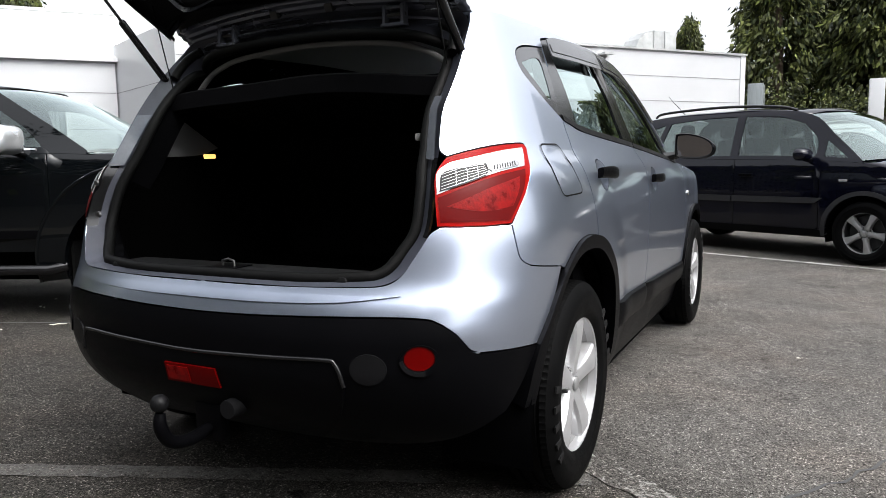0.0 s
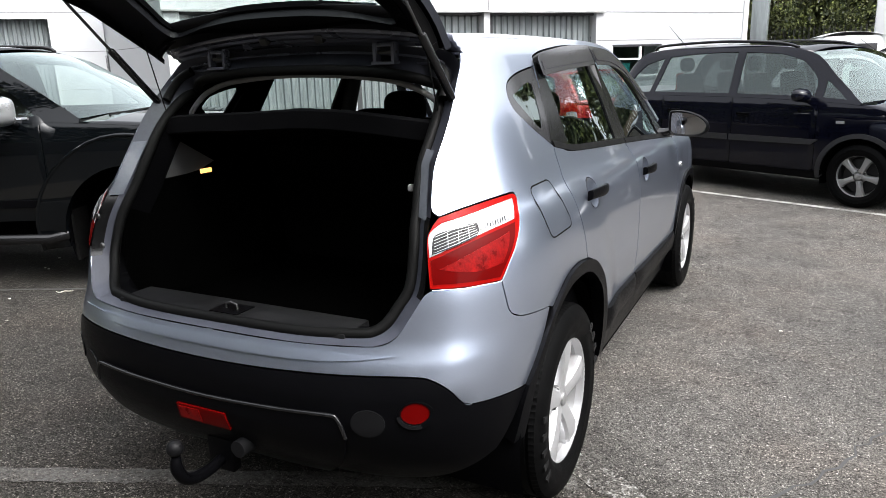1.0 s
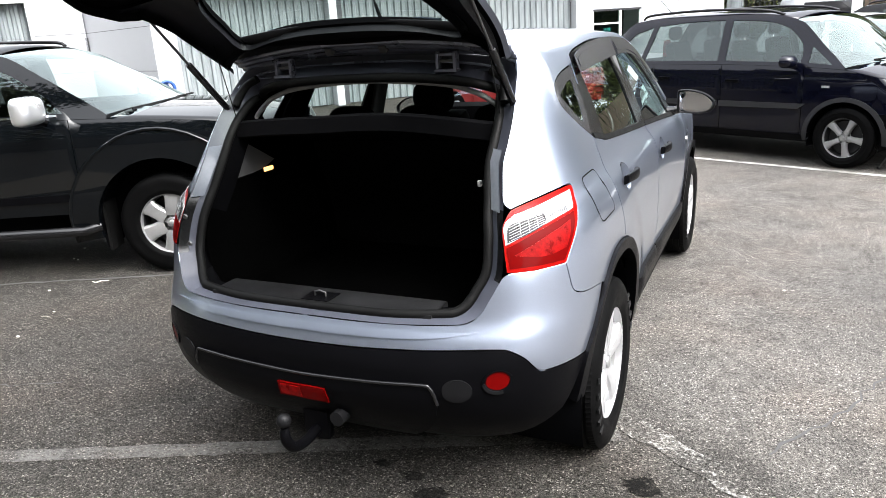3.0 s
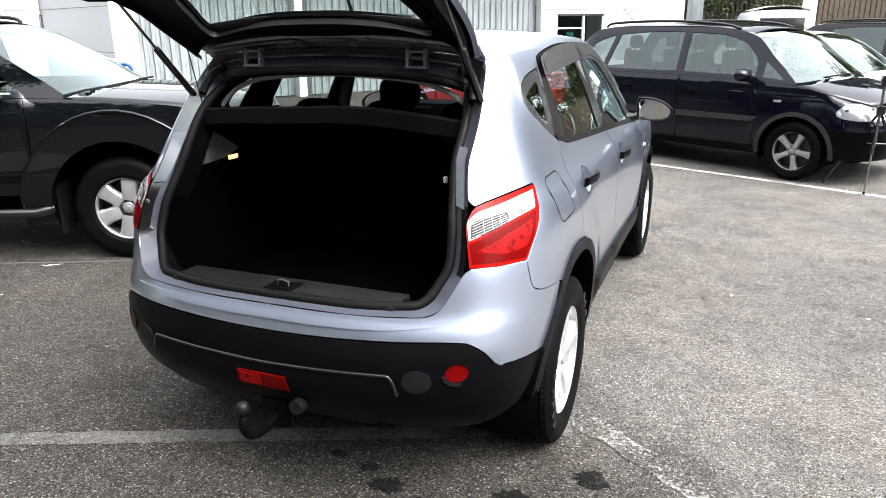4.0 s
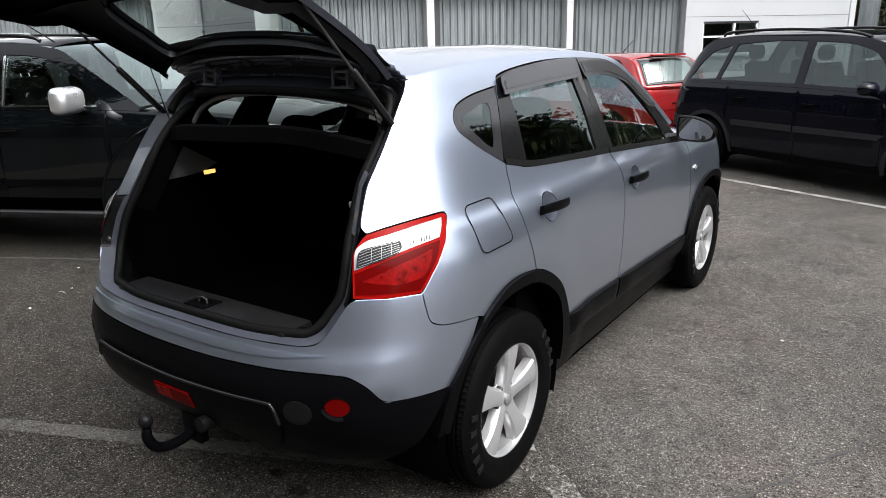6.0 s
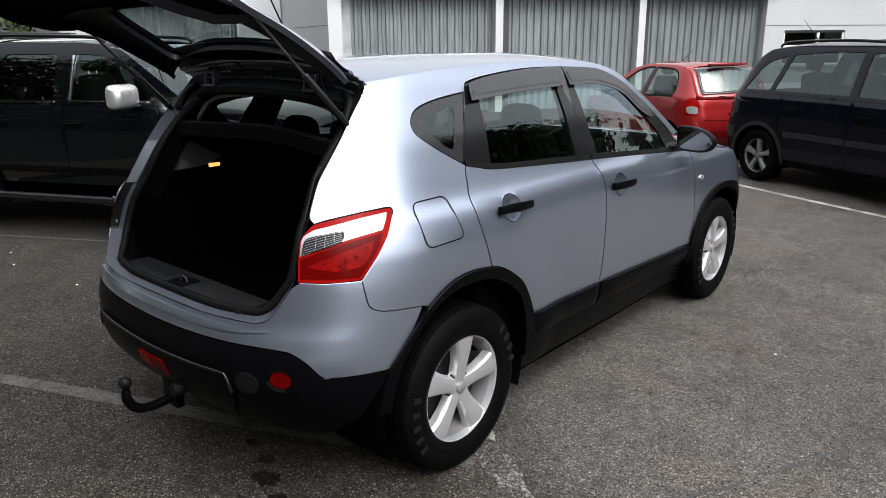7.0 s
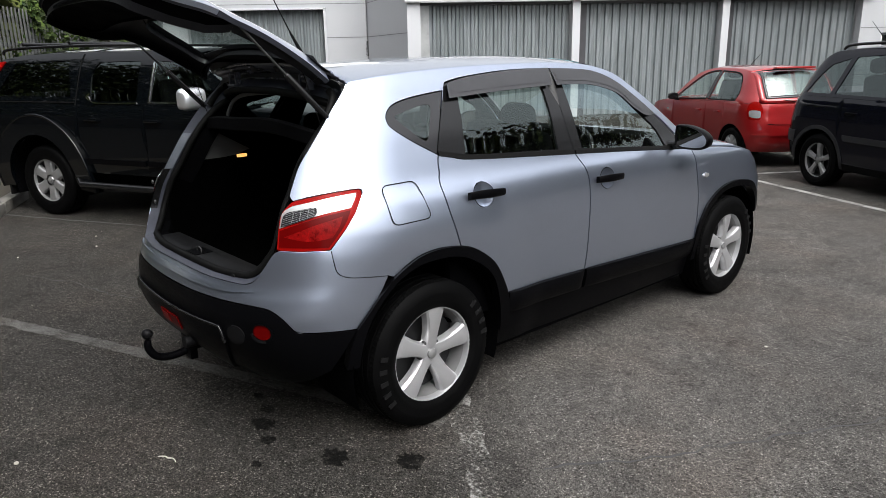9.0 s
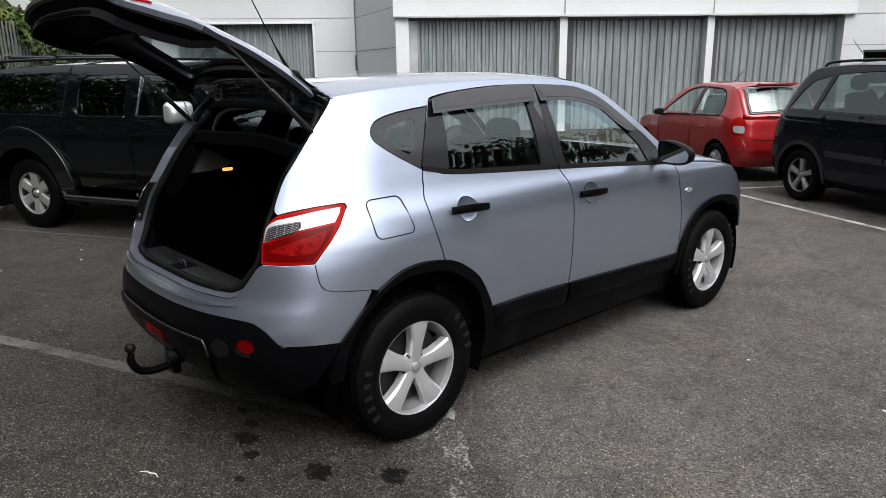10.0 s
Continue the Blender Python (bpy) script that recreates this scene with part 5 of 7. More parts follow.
gq = [(u - SH.tail_end(z), z) for u, z in ((.085, .785), (.130, .803), (.163, .845), (.200, .913), (.220, .995), (.240, 1.055), (.267, 1.112), (.282, 1.157), (.313, 1.225), (.355, 1.284), (.410, 1.358), (.469, 1.438), (.505, 1.480))]
G_R = [(0, .780), (.35, .780)] + gq[:-1] + [(*gq[-1], 1), (.42, 1.515), (.2, 1.53), (0, 1.535)]
GATE = outline(mirror_q(G_R[1:-1]) + [(0, .780)][:0])
wz = lambda z: SH.tail_end(z)
GW_R = [(0, 1.15), (.20, 1.155), (.36, 1.165), (.45, 1.195), (.515, 1.27), (.565, 1.36), (.605, 1.430), (.595, 1.462), (.50, 1.463), (.35, 1.448), (.15, 1.436), (0, 1.434)]
GWIN = outline(mirror_q(GW_R[1:-1]))
GATE_LOW = outline(mirror_q([(.35, .780)] + gq[:5] + [(*gq[5], 1)]))
GATE_UP = outline(mirror_q([(gq[5][0] - .001, gq[5][1] + .002, 1)] + gq[6:-1] + [(*gq[-1], 1), (.42, 1.515), (.2, 1.53)]))
tg = skin("tailgate", gate, GATE_LOW, M_PAINT, CAR, step=0.035, thick=0.02, label="raised tailgate with rear window")
tg.matrix_basis = Matrix.Translation(HINGE) @ Matrix.Rotation(radians(-82), 4, "X")
skin("window_border", gate, GATE_UP, M_PAINT, tg, [inset(GWIN, -.022)], step=0.035, thick=0.02, rim_mat=M_JAMBSHADE)
gl = skin("rear_window", gate, inset(GWIN, -0.03), M_TINT, tg, off=-0.006, step=0.05, thick=0)
gl.visible_shadow = False
GWI = inset(GWIN, -.024)
skin("window_trim", gate, GWI, M_TRIM, tg, [GWIN], off=-0.010, step=0.035, thick=0.02, flip=False)


def gate_in(q, z):
    """Inner face of the tailgate, set in from the skin and bulged as a moulding."""
    p, n = Vector(gate(q, z)), normal_at(gate, q, z)
    d = 0.062 - 0.036 * min(1, max(0, (z - 1.06) / .07)) + 0.012 * min(1, max(0, (z - 1.463) / .055)) + 0.018 * math.sin(min(1, max(0, (z - .78) / .35)) * math.pi)
    return tuple(p - n * d)


INNER = inset(GATE, 0.026)
LOWTRIM = outline(mirror_q([(.3, .80), (.52, .83), (.60, .88), (.625, .95), (.615, 1.01), (.55, 1.045), (.3, 1.05)]))
skin("tailgate_lining", gate_in, INNER, M_GATETRIM, tg, [inset(GWI, .016)], step=0.035, thick=-0.03, flip=True)
skin("tailgate_trim", lambda q, z: tuple(Vector(gate_in(q, z)) - normal_at(gate, q, z) * .012), LOWTRIM, M_TRIM, tg, step=0.035, thick=-0.012, flip=True, label="black plastic tailgate trim")
edge = [gate(q, z) for q, z in GATE]
edge_in = [tuple(Vector(gate_in(q, z))) for q, z in inset(GATE, 0.026)]
edge_mid = [tuple(Vector(a).lerp(Vector(b), .42)) for a, b in zip(edge, edge_in)]
band("tailgate_edge", edge, edge_mid, M_JAMBSHADE, tg, "tailgate edge in paint darkened for shade")
band("tailgate_return", edge_mid, edge_in, M_TRIM, tg)
# inner panel beside the hinges: a black moulding, then a folded strip of shade-darkened body paint
TO_GATE = tg.matrix_basis.inverted()


def hinge_side(name, rows, mat, half, label=""):
    V, F, n = [], [], 40
    for y, z in rows:
        for i in range(n + 1):
            x = half * (-1 + 2 * i / n)
            k = (x / .6) ** 2
            V.append(TO_GATE @ Vector((x, y + .020 * k, z - .050 * k)))
    for r in range(len(rows) - 1):
        F += [(r * (n + 1) + i, r * (n + 1) + i + 1, (r + 1) * (n + 1) + i + 1, (r + 1) * (n + 1) + i) for i in range(n)]
    ob = mesh_ob(name, V, F, mat, tg, label, smooth=35)
    sol = ob.modifiers.new("sheet", "SOLIDIFY")
    sol.thickness, sol.offset = .004, 0
    return ob


hinge_side("hinge_moulding", [(.470, 1.690), (.488, 1.664), (.520, 1.640), (.548, 1.624), (.556, 1.628)], M_PLASTIC2, .57)
hinge_side("hinge_panel", [(.548, 1.630), (.556, 1.612), (.574, 1.606), (.580, 1.597), (.600, 1.592), (.606, 1.583), (.622, 1.578), (.640, 1.560)], M_PAINTSHADE, .585, "painted inner panel beside the hinges")
# spoiler lip at the trailing edge of the roof, carried by the tailgate
sp = []
for i in range(25):
    q = -.50 + 1.0 * i / 24
    a, b = Vector(gate(q, 1.525 - .03 * abs(q / .5) ** 2)), Vector(gate(q, 1.475))
    n = normal_at(gate, q, 1.46)
    k = 1 - abs(q / .5) ** 4
    sp.append((a + n * .004, a + n * .008 + Vector((0, -.012 * k, -.006)), a + n * .004 + Vector((0, -.014 * k, -.014)), b + n * .006))
V = [p for row in sp for p in row]
F = [(i * 4 + j, i * 4 + j + 1, (i + 1) * 4 + j + 1, (i + 1) * 4 + j) for i in range(24) for j in range(3)]
mesh_ob("spoiler", V, [f[::-1] for f in F], M_PAINT, tg, smooth=50)
for s in (-1, 1):
    a = tuple(Vector(full(s * .33, 1.46)) - HINGE)
    hinge = box("hinge_bracket", (s * .345 - .042, .560, 1.502), (s * .345 + .042, .600, 1.512), M_PAINTSHADE, CAR, bevel=.003)
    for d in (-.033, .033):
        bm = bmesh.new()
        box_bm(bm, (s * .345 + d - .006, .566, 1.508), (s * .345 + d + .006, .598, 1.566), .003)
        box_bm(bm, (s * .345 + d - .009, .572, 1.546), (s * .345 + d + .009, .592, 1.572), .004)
        part("hinge_cheek", bm, M_PAINTSHADE, hinge)
    box("hinge_plate", (s * .345 - .038, .570, 1.556), (s * .345 + .038, .600, 1.566), M_PAINTSHADE, hinge, bevel=.003)
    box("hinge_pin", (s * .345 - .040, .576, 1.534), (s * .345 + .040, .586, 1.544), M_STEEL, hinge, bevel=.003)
    stop = box("bump_stop", (-.015, -.012, -.014), (.015, .012, .014), M_GREYTRIM, CAR, bevel=.004)
    stop.matrix_basis = pose(s * .115 - .02, .586, 1.592, 30, 0, 0)
    low, top = Vector((s * .605, .527, 1.388)), Vector((s * .600, .165, 1.760))
    mid = low.lerp(top, .50)
    strut = tube("gas_strut", [low, mid, mid + (top - low).normalized() * .006], [.0125, .0125, .009], M_GLOSSBLACK, CAR, "black gas strut", n=12)
    tube("strut_rod", [mid, top], .0052, M_STEEL, strut, n=8)
    tube("strut_ball", [low + Vector((s * .01, .01, -.02)), low, low + Vector((-s * .005, -.01, .015))], [.007, .012, .010], M_GLOSSBLACK, strut, n=10)
    tube("shelf_cord", [(s * .56, .52, 1.335), (s * .555, .475, 1.49), (s * .548, .43, 1.645)], .0022, M_RUBBER, CAR, n=6)
    tube("jamb_hose", bezier([(s * .50, .60, 1.50), (s * .545, .585, 1.475), (s * .565, .555, 1.435), (s * .570, .53, 1.40)], 5), .016, M_RUBBER, CAR, "ribbed black cable sleeve", n=10)
for s in (-1, 1):
    skin("gate_reflector", gate, outline([(s * .55, .83, 1), (s * .55, .90, 1), (s * .61, .91, 1), (s * .60, .85, 1)][::s]), M_REDLENS, tg, off=.006, step=.03, thick=.01)
fold = [(p, j) for p, j in zip(LOOP_E, LOOP_J) if p[2] > 1.52 and abs(p[0]) < .56]
for k in (.46,):
    tube("flange_fold", [tuple(Vector(p).lerp(Vector(j), k) + Vector((0, .002, .012 * math.sin(k * math.pi)))) for p, j in fold], .0045, M_PAINTSHADE, CAR, n=6)
box("shelf_hook", (.516, .385, 1.140), (.530, .405, 1.162), M_GREYLINER, CAR, "pale plastic shelf hook", bevel=.006)
tube("roof_aerial", [(0, .805, 1.622), (0, .785, 1.640), (0, .725, 1.742), (0, .715, 1.760), (0, .61, 1.965), (0, .53, 2.12)], [.016, .010, .0065, .0035, .003, .0025], M_RUBBER, CAR, "black roof aerial", n=8)

# tow bar
tow = new("tow_bar")
tow.parent = CAR
tow["label"] = "black swan-neck tow bar with steel ball"
tube("neck", bezier([(0, -.116, .425), (0, -.118, .385), (0, -.085, .335), (0, -.01, .318), (0, .10, .335), (0, .18, .35)], 6), [.014, .0145, .016, .017, .018, .018] + [.019] * 25, M_PLASTIC, tow, n=12)
bm = bmesh.new()
bmesh.ops.create_uvsphere(bm, u_segments=24, v_segments=14, radius=.025, matrix=Matrix.Translation((0, -.116, .452)))
part("tow_ball", bm, M_PLASTIC2, tow)
box("cross_plate", (-.05, .05, .29), (.05, .085, .40), M_PLASTIC, tow, bevel=.006)
V, F = revolve([(.0, .0), (.0, .026), (-.05, .028), (-.05, .0)], 20)
mesh_ob("tow_socket", [(.125 + vy, .0 - vx, .415 + vz) for vx, vy, vz in V], F, M_PLASTIC2, tow, "round towing socket", smooth=40)

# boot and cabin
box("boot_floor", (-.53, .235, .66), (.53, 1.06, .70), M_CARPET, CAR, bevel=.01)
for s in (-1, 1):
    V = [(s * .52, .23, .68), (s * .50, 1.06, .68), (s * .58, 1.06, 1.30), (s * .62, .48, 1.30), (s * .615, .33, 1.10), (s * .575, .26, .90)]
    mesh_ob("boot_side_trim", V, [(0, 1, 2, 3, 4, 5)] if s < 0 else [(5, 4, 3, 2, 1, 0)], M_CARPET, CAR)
    V = [(s * .598, .37, 1.113), (s * .598, .472, 1.25), (s * .598, .563, 1.256), (s * .594, .77, 1.135), (s * .598, .60, 1.118)]
    W = [(x - s * .012, y, z) for x, y, z in V]
    F = [(0, 1, 2, 3, 4), (5, 9, 8, 7, 6)] + [(i, 5 + i, 5 + (i + 1) % 5, (i + 1) % 5) for i in range(5)]
    mesh_ob("pillar_lining", V + W, F, M_GREYTRIM, CAR, "grey plastic boot side lining")
    box("door_card", (s * .77 - .03, 1.0, .42), (s * .77 + .03, 1.90, 1.14), M_TRIM, CAR, bevel=.02)
    box("door_card", (s * .765 - .03, 1.95, .42), (s * .765 + .03, 2.95, 1.07), M_TRIM, CAR, bevel=.02)
    V, F = tube_data([(s * .74, 1.88, 1.10), (s * .66, 1.87, 1.36), (s * .60, 1.86, 1.53)], .04, 8)
    mesh_ob("pillar_lining", V, F, M_GREYTRIM, CAR, smooth=50)
box("boot_lamp", (-.592, .665, 1.108), (-.578, .725, 1.126), M_AMBERLIT, CAR, "small lit boot lamp", bevel=.004)
lid("headliner", [(r[0] - .05, r[1], r[2] - .045, r[3] - .04) for r in rows], M_LINER, CAR, nx=20, thick=0)
tube("headliner_edge", bezier([(-.550, .62, 1.345), (-.495, .615, 1.392), (-.43, .61, 1.428), (-.30, .605, 1.460), (0, .60, 1.478), (.30, .605, 1.460), (.43, .61, 1.428), (.495, .615, 1.392), (.550, .62, 1.345)], 6), .010, M_GREYLINER, CAR, "grey headliner edge", n=8)
V, F = [], []
prof = [(.0, .0), (.012, .006), (.03, .006), (.042, -.004), (.042, -.05), (.03, -.062), (.012, -.062), (.0, -.055)]
xs = np.linspace(-.62, .60, 25)
for x in xs:
    h = 1.362 - .036 * abs(x / .62) ** 1.6 + .004 * math.sin(x * 9)
    k = 1 if abs(x) < .58 else .82
    V += [(float(x), .505 + y, h + z * k) for y, z in prof]
m = len(prof)
F = [(i * m + j, i * m + (j + 1) % m, (i + 1) * m + (j + 1) % m, (i + 1) * m + j) for i in range(24) for j in range(m)] + [tuple(range(m)), tuple(range(24 * m, 25 * m))[::-1]]
shelf = mesh_ob("parcel_shelf", V, F, M_FABRIC, CAR, "black padded parcel shelf hung on cords", smooth=50)
mesh_ob("shelf_board", [(-.60, .53, 1.342), (.60, .53, 1.342), (.57, 1.05, 1.20), (-.57, 1.05, 1.20), (-.60, .53, 1.325), (.60, .53, 1.325), (.57, 1.05, 1.185), (-.57, 1.05, 1.185)], [(0, 1, 2, 3), (7, 6, 5, 4)], M_FABRIC, shelf)


def seat(parent, x, y, w, rear=False):
    e = new("rear_seat" if rear else "front_seat")
    e.parent = parent
    bm = bmesh.new()
    box_bm(bm, (x - w / 2, y, .56), (x + w / 2, y + .50, .70), .04)
    part("seat_cushion", bm, M_FABRIC, e)
    bm = bmesh.new()
    box_bm(bm, (x - w / 2, -.07, 0), (x + w / 2, .07, .60), .045, pose(0, y - .02, .62, 12, 0, 0))
    for v in bm.verts:
        v.co.x = x + (v.co.x - x) * (1 - (0 if rear else .28) * max(0, (v.co.z - .75) / .45))
    part("backrest", bm, M_FABRIC, e)
    heads = (-.46, 0, .46) if rear else (0,)
    for h in heads:
        bm = bmesh.new()
        bmesh.ops.create_uvsphere(bm, u_segments=20, v_segments=12, radius=1)
        for v in bm.verts:
            v.co = Vector((x + h * w * .68 + .125 * math.copysign(abs(v.co.x) ** .6, v.co.x), y - .16 + .05 * v.co.y, (1.285 if not rear else 1.25) + .088 * math.copysign(abs(v.co.z) ** .7, v.co.z)))
        part("head_restraint", bm, M_FABRIC, e)
        for d in (-.05, .05):
            tube("post", [(x + h * w * .68 + d, y - .14, 1.16), (x + h * w * .68 + d, y - .155, 1.24)], .006, M_CHROME, e, n=6)


both("cant_lining", outline([(.70, 1.475, 1), (1.13, 1.520, 1), (1.56, 1.530), (1.86, 1.530, 1), (2.28, 1.492, 1), (2.28, 1.556, 1), (1.86, 1.582), (1.43, 1.580), (.75, 1.550, 1)]), M_TRIM, off=-0.032, step=.05, thick=.01)
both("pillar_trim", outline([(1.00, 1.215, 1), (1.125, 1.190, 1), (1.200, 1.50, 1), (1.105, 1.49, 1), (1.02, 1.42), (.98, 1.33)]), M_TRIM, off=-0.032, step=.04, thick=.01)
seat(CAR, 0, 1.22, 1.16, True)
seat(CAR, .36, 2.08, .50)
seat(CAR, -.36, 2.08, .50)
bm = bmesh.new()
box_bm(bm, (-.73, 2.50, .66), (.73, 3.02, 1.185), .09)
for v in bm.verts:
    if v.co.y > 2.8 and v.co.z > 1.0:
        v.co.z -= .05
dash = part("dashboard", bm, M_TRIM, CAR)
box("centre_stack", (-.14, 2.48, .60), (.14, 2.70, .99), M_PLASTIC2, dash, bevel=.03)
for x in (-.62, -.12, .12, .62):
    V, F = revolve([(0, .022), (.004, .030), (-.01, .034), (-.03, .034)], 20)
    mesh_ob("air_vent", [(x + vy, 2.555 - vx, .985 + vz) for vx, vy, vz in V], F, M_ALLOY2, dash, smooth=40)
tube("steering_wheel", [(.36 + .185 * math.cos(t), 2.36 + .07 * math.sin(t), 1.03 + .165 * math.sin(t)) for t in np.linspace(0, 2 * math.pi, 36, endpoint=False)], .015, M_GLOSSBLACK, CAR, n=10, closed=True)
box("steering_hub", (.28, 2.36, .975), (.44, 2.56, 1.06), M_TRIM, CAR, bevel=.02)
box("interior_mirror", (-.11, 2.33, 1.43), (.11, 2.36, 1.49), M_GLOSSBLACK, CAR, bevel=.01)

# ---- the other parked vehicles ----
def seat_at(parent, x, y, w, z):
    e = new("seat")
    e.parent = parent
    bm = bmesh.new()
    box_bm(bm, (x - w / 2, -.07, 0), (x + w / 2, .07, .62), .05, pose(0, y, z, 12, 0, 0))
    for v in bm.verts:
        v.co.x = x + (v.co.x - x) * (1 - .3 * max(0, (v.co.z - z - .1) / .5))
    part("backrest", bm, M_FABRIC, e)
    bm = bmesh.new()
    bmesh.ops.create_uvsphere(bm, u_segments=16, v_segments=10, radius=1)
    for v in bm.verts:
        v.co = Vector((x + .12 * math.copysign(abs(v.co.x) ** .6, v.co.x), y - .16 + .05 * v.co.y, z + .715 + .085 * math.copysign(abs(v.co.z) ** .7, v.co.z)))
    part("head_restraint", bm, M_FABRIC, e)
    for d in (-.05, .05):
        tube("post", [(x + d, y - .13, z + .56), (x + d, y - .15, z + .66)], .006, M_CHROME, e, n=6)


def road_car(name, label, cat, at, heading, d):
    """A parked vehicle from its plan d: shell, waist line, roof line, arches, cuts, windows and fittings; y = 0 at the rear axle."""
    e = new(name)
    tagged(e, label, cat)
    e.matrix_world = pose(at[0], at[1], 0, 0, 0, heading - 90)
    s = Shell(**d["shell"])
    belt, top = spline(d["belt"]), spline(d["top"])
    paint, low_mat = d["paint"], d.get("low_mat")

    def bottom(u):
        z = d["sill"]
        for y, r, zc in d["arches"]:
            if abs(u - y) < r:
                z = max(z, zc + math.sqrt(r * r - (u - y) ** 2))
        return z

    def strip(a, b, lo, hi, k=0.035):
        n = max(2, int((b - a) / k))
        us = [a + (b - a) * i / n for i in range(n + 1)]
        return [(u, lo(u)) for u in us] + [(u, hi(u)) for u in us[::-1]]

    def pair(nm, poly, mat, holes=(), par=None, lab="", **kw):
        a = skin(nm, s.at, poly, mat, par or e, holes, label=lab, **kw)
        b = skin(nm, s.left, poly, mat, par or e, holes, label=lab, flip=True, **kw)
        return a, b

    cuts = [s.tail_end(.6) + .001] + d["cuts"] + [s.nose_end(.6) - .001]
    for nm, a, b in zip(d["panels"], cuts, cuts[1:]):
        pair(nm, strip(a, b, bottom, belt), paint, gap=0.003, step=0.06, thick=0.015)
    g0, ur, uf, g1 = d["house"]
    house = strip(g0, g1, belt, lambda u: max(top(u), belt(u) + .002))
    pair("glasshouse_frame", house, d.get("house_mat", paint), [outline(wn) for wn in d["windows"]], step=0.06, thick=0.012)
    for i, wn in enumerate(d["windows"]):
        for ob in pair("side_glass", inset(outline(wn), -.006), d["glass"][min(i, len(d["glass"]) - 1)], off=-.008, step=.08, thick=0):
            ob.visible_shadow = False
    for wn in d.get("frames", []):
        o = outline(wn)
        pair("window_rubber", inset(o, -.022), M_RUBBER if not d.get("bright") else M_CHROME, [inset(o, -.001)], off=.003, step=.05, thick=.006)

    def rows_of(a, b, n, crown, bow=0.0):
        out = []
        for u in np.linspace(a, b, n):
            z = max(top(float(u)), belt(float(u)))
            x, y, zz = s.at(float(u), z)
            k = (u - a) / (b - a)
            out.append((x - .004, (y, y + bow), z, z + crown))
        return out
    lid("roof_panel", rows_of(ur, uf, 14, d.get("crown", .05)), paint, e, nx=20)
    sc = lid("windscreen", rows_of(uf + .01, g1, 8, .028, .10), M_GLASS, e, nx=16, power=2.2, thick=0)
    sc.visible_shadow = False
    if d.get("rear_glass", True):
        rs = rows_of(g0, ur - .005, 16 if "rear_frame" in d else 8, .03, d.get("rear_bow", -.05))
        if "rear_frame" in d:
            hw, (ye, yc), ze, zc = rs[0]
            rs.insert(0, (hw - .01, (ye, yc - .015), ze - .06, ze - .06))
            lid("tailgate_upper", rs, paint, e, nx=32, power=2.2, thick=.012, keep=lambda r, i: not (1 <= r <= 14 and 2 <= i <= 29))
            lid("screen_border", rs, M_FRIT, e, nx=32, power=2.2, thick=.008, keep=lambda r, i: 1 <= r <= 14 and 2 <= i <= 29 and not (2 <= r <= 13 and 3 <= i <= 28))
        bk = lid("rear_screen", rs, d["glass"][-1], e, nx=32 if "rear_frame" in d else 16, power=2.2, thick=0, keep=(lambda r, i: 2 <= r <= 13 and 3 <= i <= 28) if "rear_frame" in d else None)
        bk.visible_shadow = False
    yn = s.nose_cap
    bon = []
    for k in np.linspace(0, 1, 9):
        y = g1 + (d["bonnet_end"] - g1) * k
        z = belt(min(y, d["bonnet_end"]))
        p = s.at(y, z)
        bon.append((min(p[0], s.half(min(y, yn), z)) - .006 - .10 * max(0, k - .6), (y, y + d.get("bonnet_bow", .10)), z, z + d.get("bonnet_crown", .05)))
    lid("bonnet", bon, paint, e, nx=18, power=2.4)
    # dark inside: floor, seats, arches
    y0, y1 = d["floor"]
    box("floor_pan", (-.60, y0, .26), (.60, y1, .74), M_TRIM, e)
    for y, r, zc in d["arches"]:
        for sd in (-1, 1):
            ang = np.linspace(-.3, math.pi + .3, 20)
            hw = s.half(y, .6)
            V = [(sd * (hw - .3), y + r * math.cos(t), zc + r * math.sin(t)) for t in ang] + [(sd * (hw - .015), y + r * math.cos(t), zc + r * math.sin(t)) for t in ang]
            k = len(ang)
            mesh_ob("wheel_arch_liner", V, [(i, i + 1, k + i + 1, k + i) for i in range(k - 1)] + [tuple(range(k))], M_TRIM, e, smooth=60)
            wheel(e, (sd * (hw - d["tyre"][1] / 2 - .012), y, d["tyre"][0]), d["tyre"][0], d["tyre"][1], d["tyre"][2], d["spokes"], d["rim_mat"], d["style"], sd > 0, spin=17 * y, detail=False)
        if d.get("arch_trim"):
            a0, a1 = d["arch_trim"]
            pts = [(y + (r + a1) * math.cos(t), zc + (r + a1) * math.sin(t)) for t in np.linspace(-.12, math.pi + .12, 24)]
            pin = [(y + r * math.cos(t), zc + r * math.sin(t)) for t in np.linspace(math.pi + .12, -.12, 24)]
            pair("wheel_arch_trim", pts + pin, d["trim_mat"], off=a0, step=.06, thick=.05)
            if d.get("flare_edge"):
                for fn, sg in ((s.at, 1), (s.left, -1)):
                    tube("flare_edge", [tuple(Vector(fn(u, z)) + normal_at(fn, u, z) * sg * (a0 - .004)) for u, z in pts], d["flare_edge"], d["trim_mat"], e, n=8)
    for x, y, z in d.get("seats", []):
        seat_at(e, x, y, .48, z)
    if "dash" in d:
        box("dashboard", (-.68, d["dash"][0], .7), (.68, d["dash"][1], d["dash"][2]), M_TRIM, e, bevel=.05)
    for nm, pts, mat, off, lab in d.get("skins", []):
        pair(nm, outline(pts), mat, off=off, step=.05, thick=max(.012, off), lab=lab)
    for nm, pts, mat, off, lab in d.get("tail_skins", []):
        def fq(q, z):
            t = s.tail_end(z)
            return s.at(t + q, z) if q >= 0 else s.left(t - q, z)
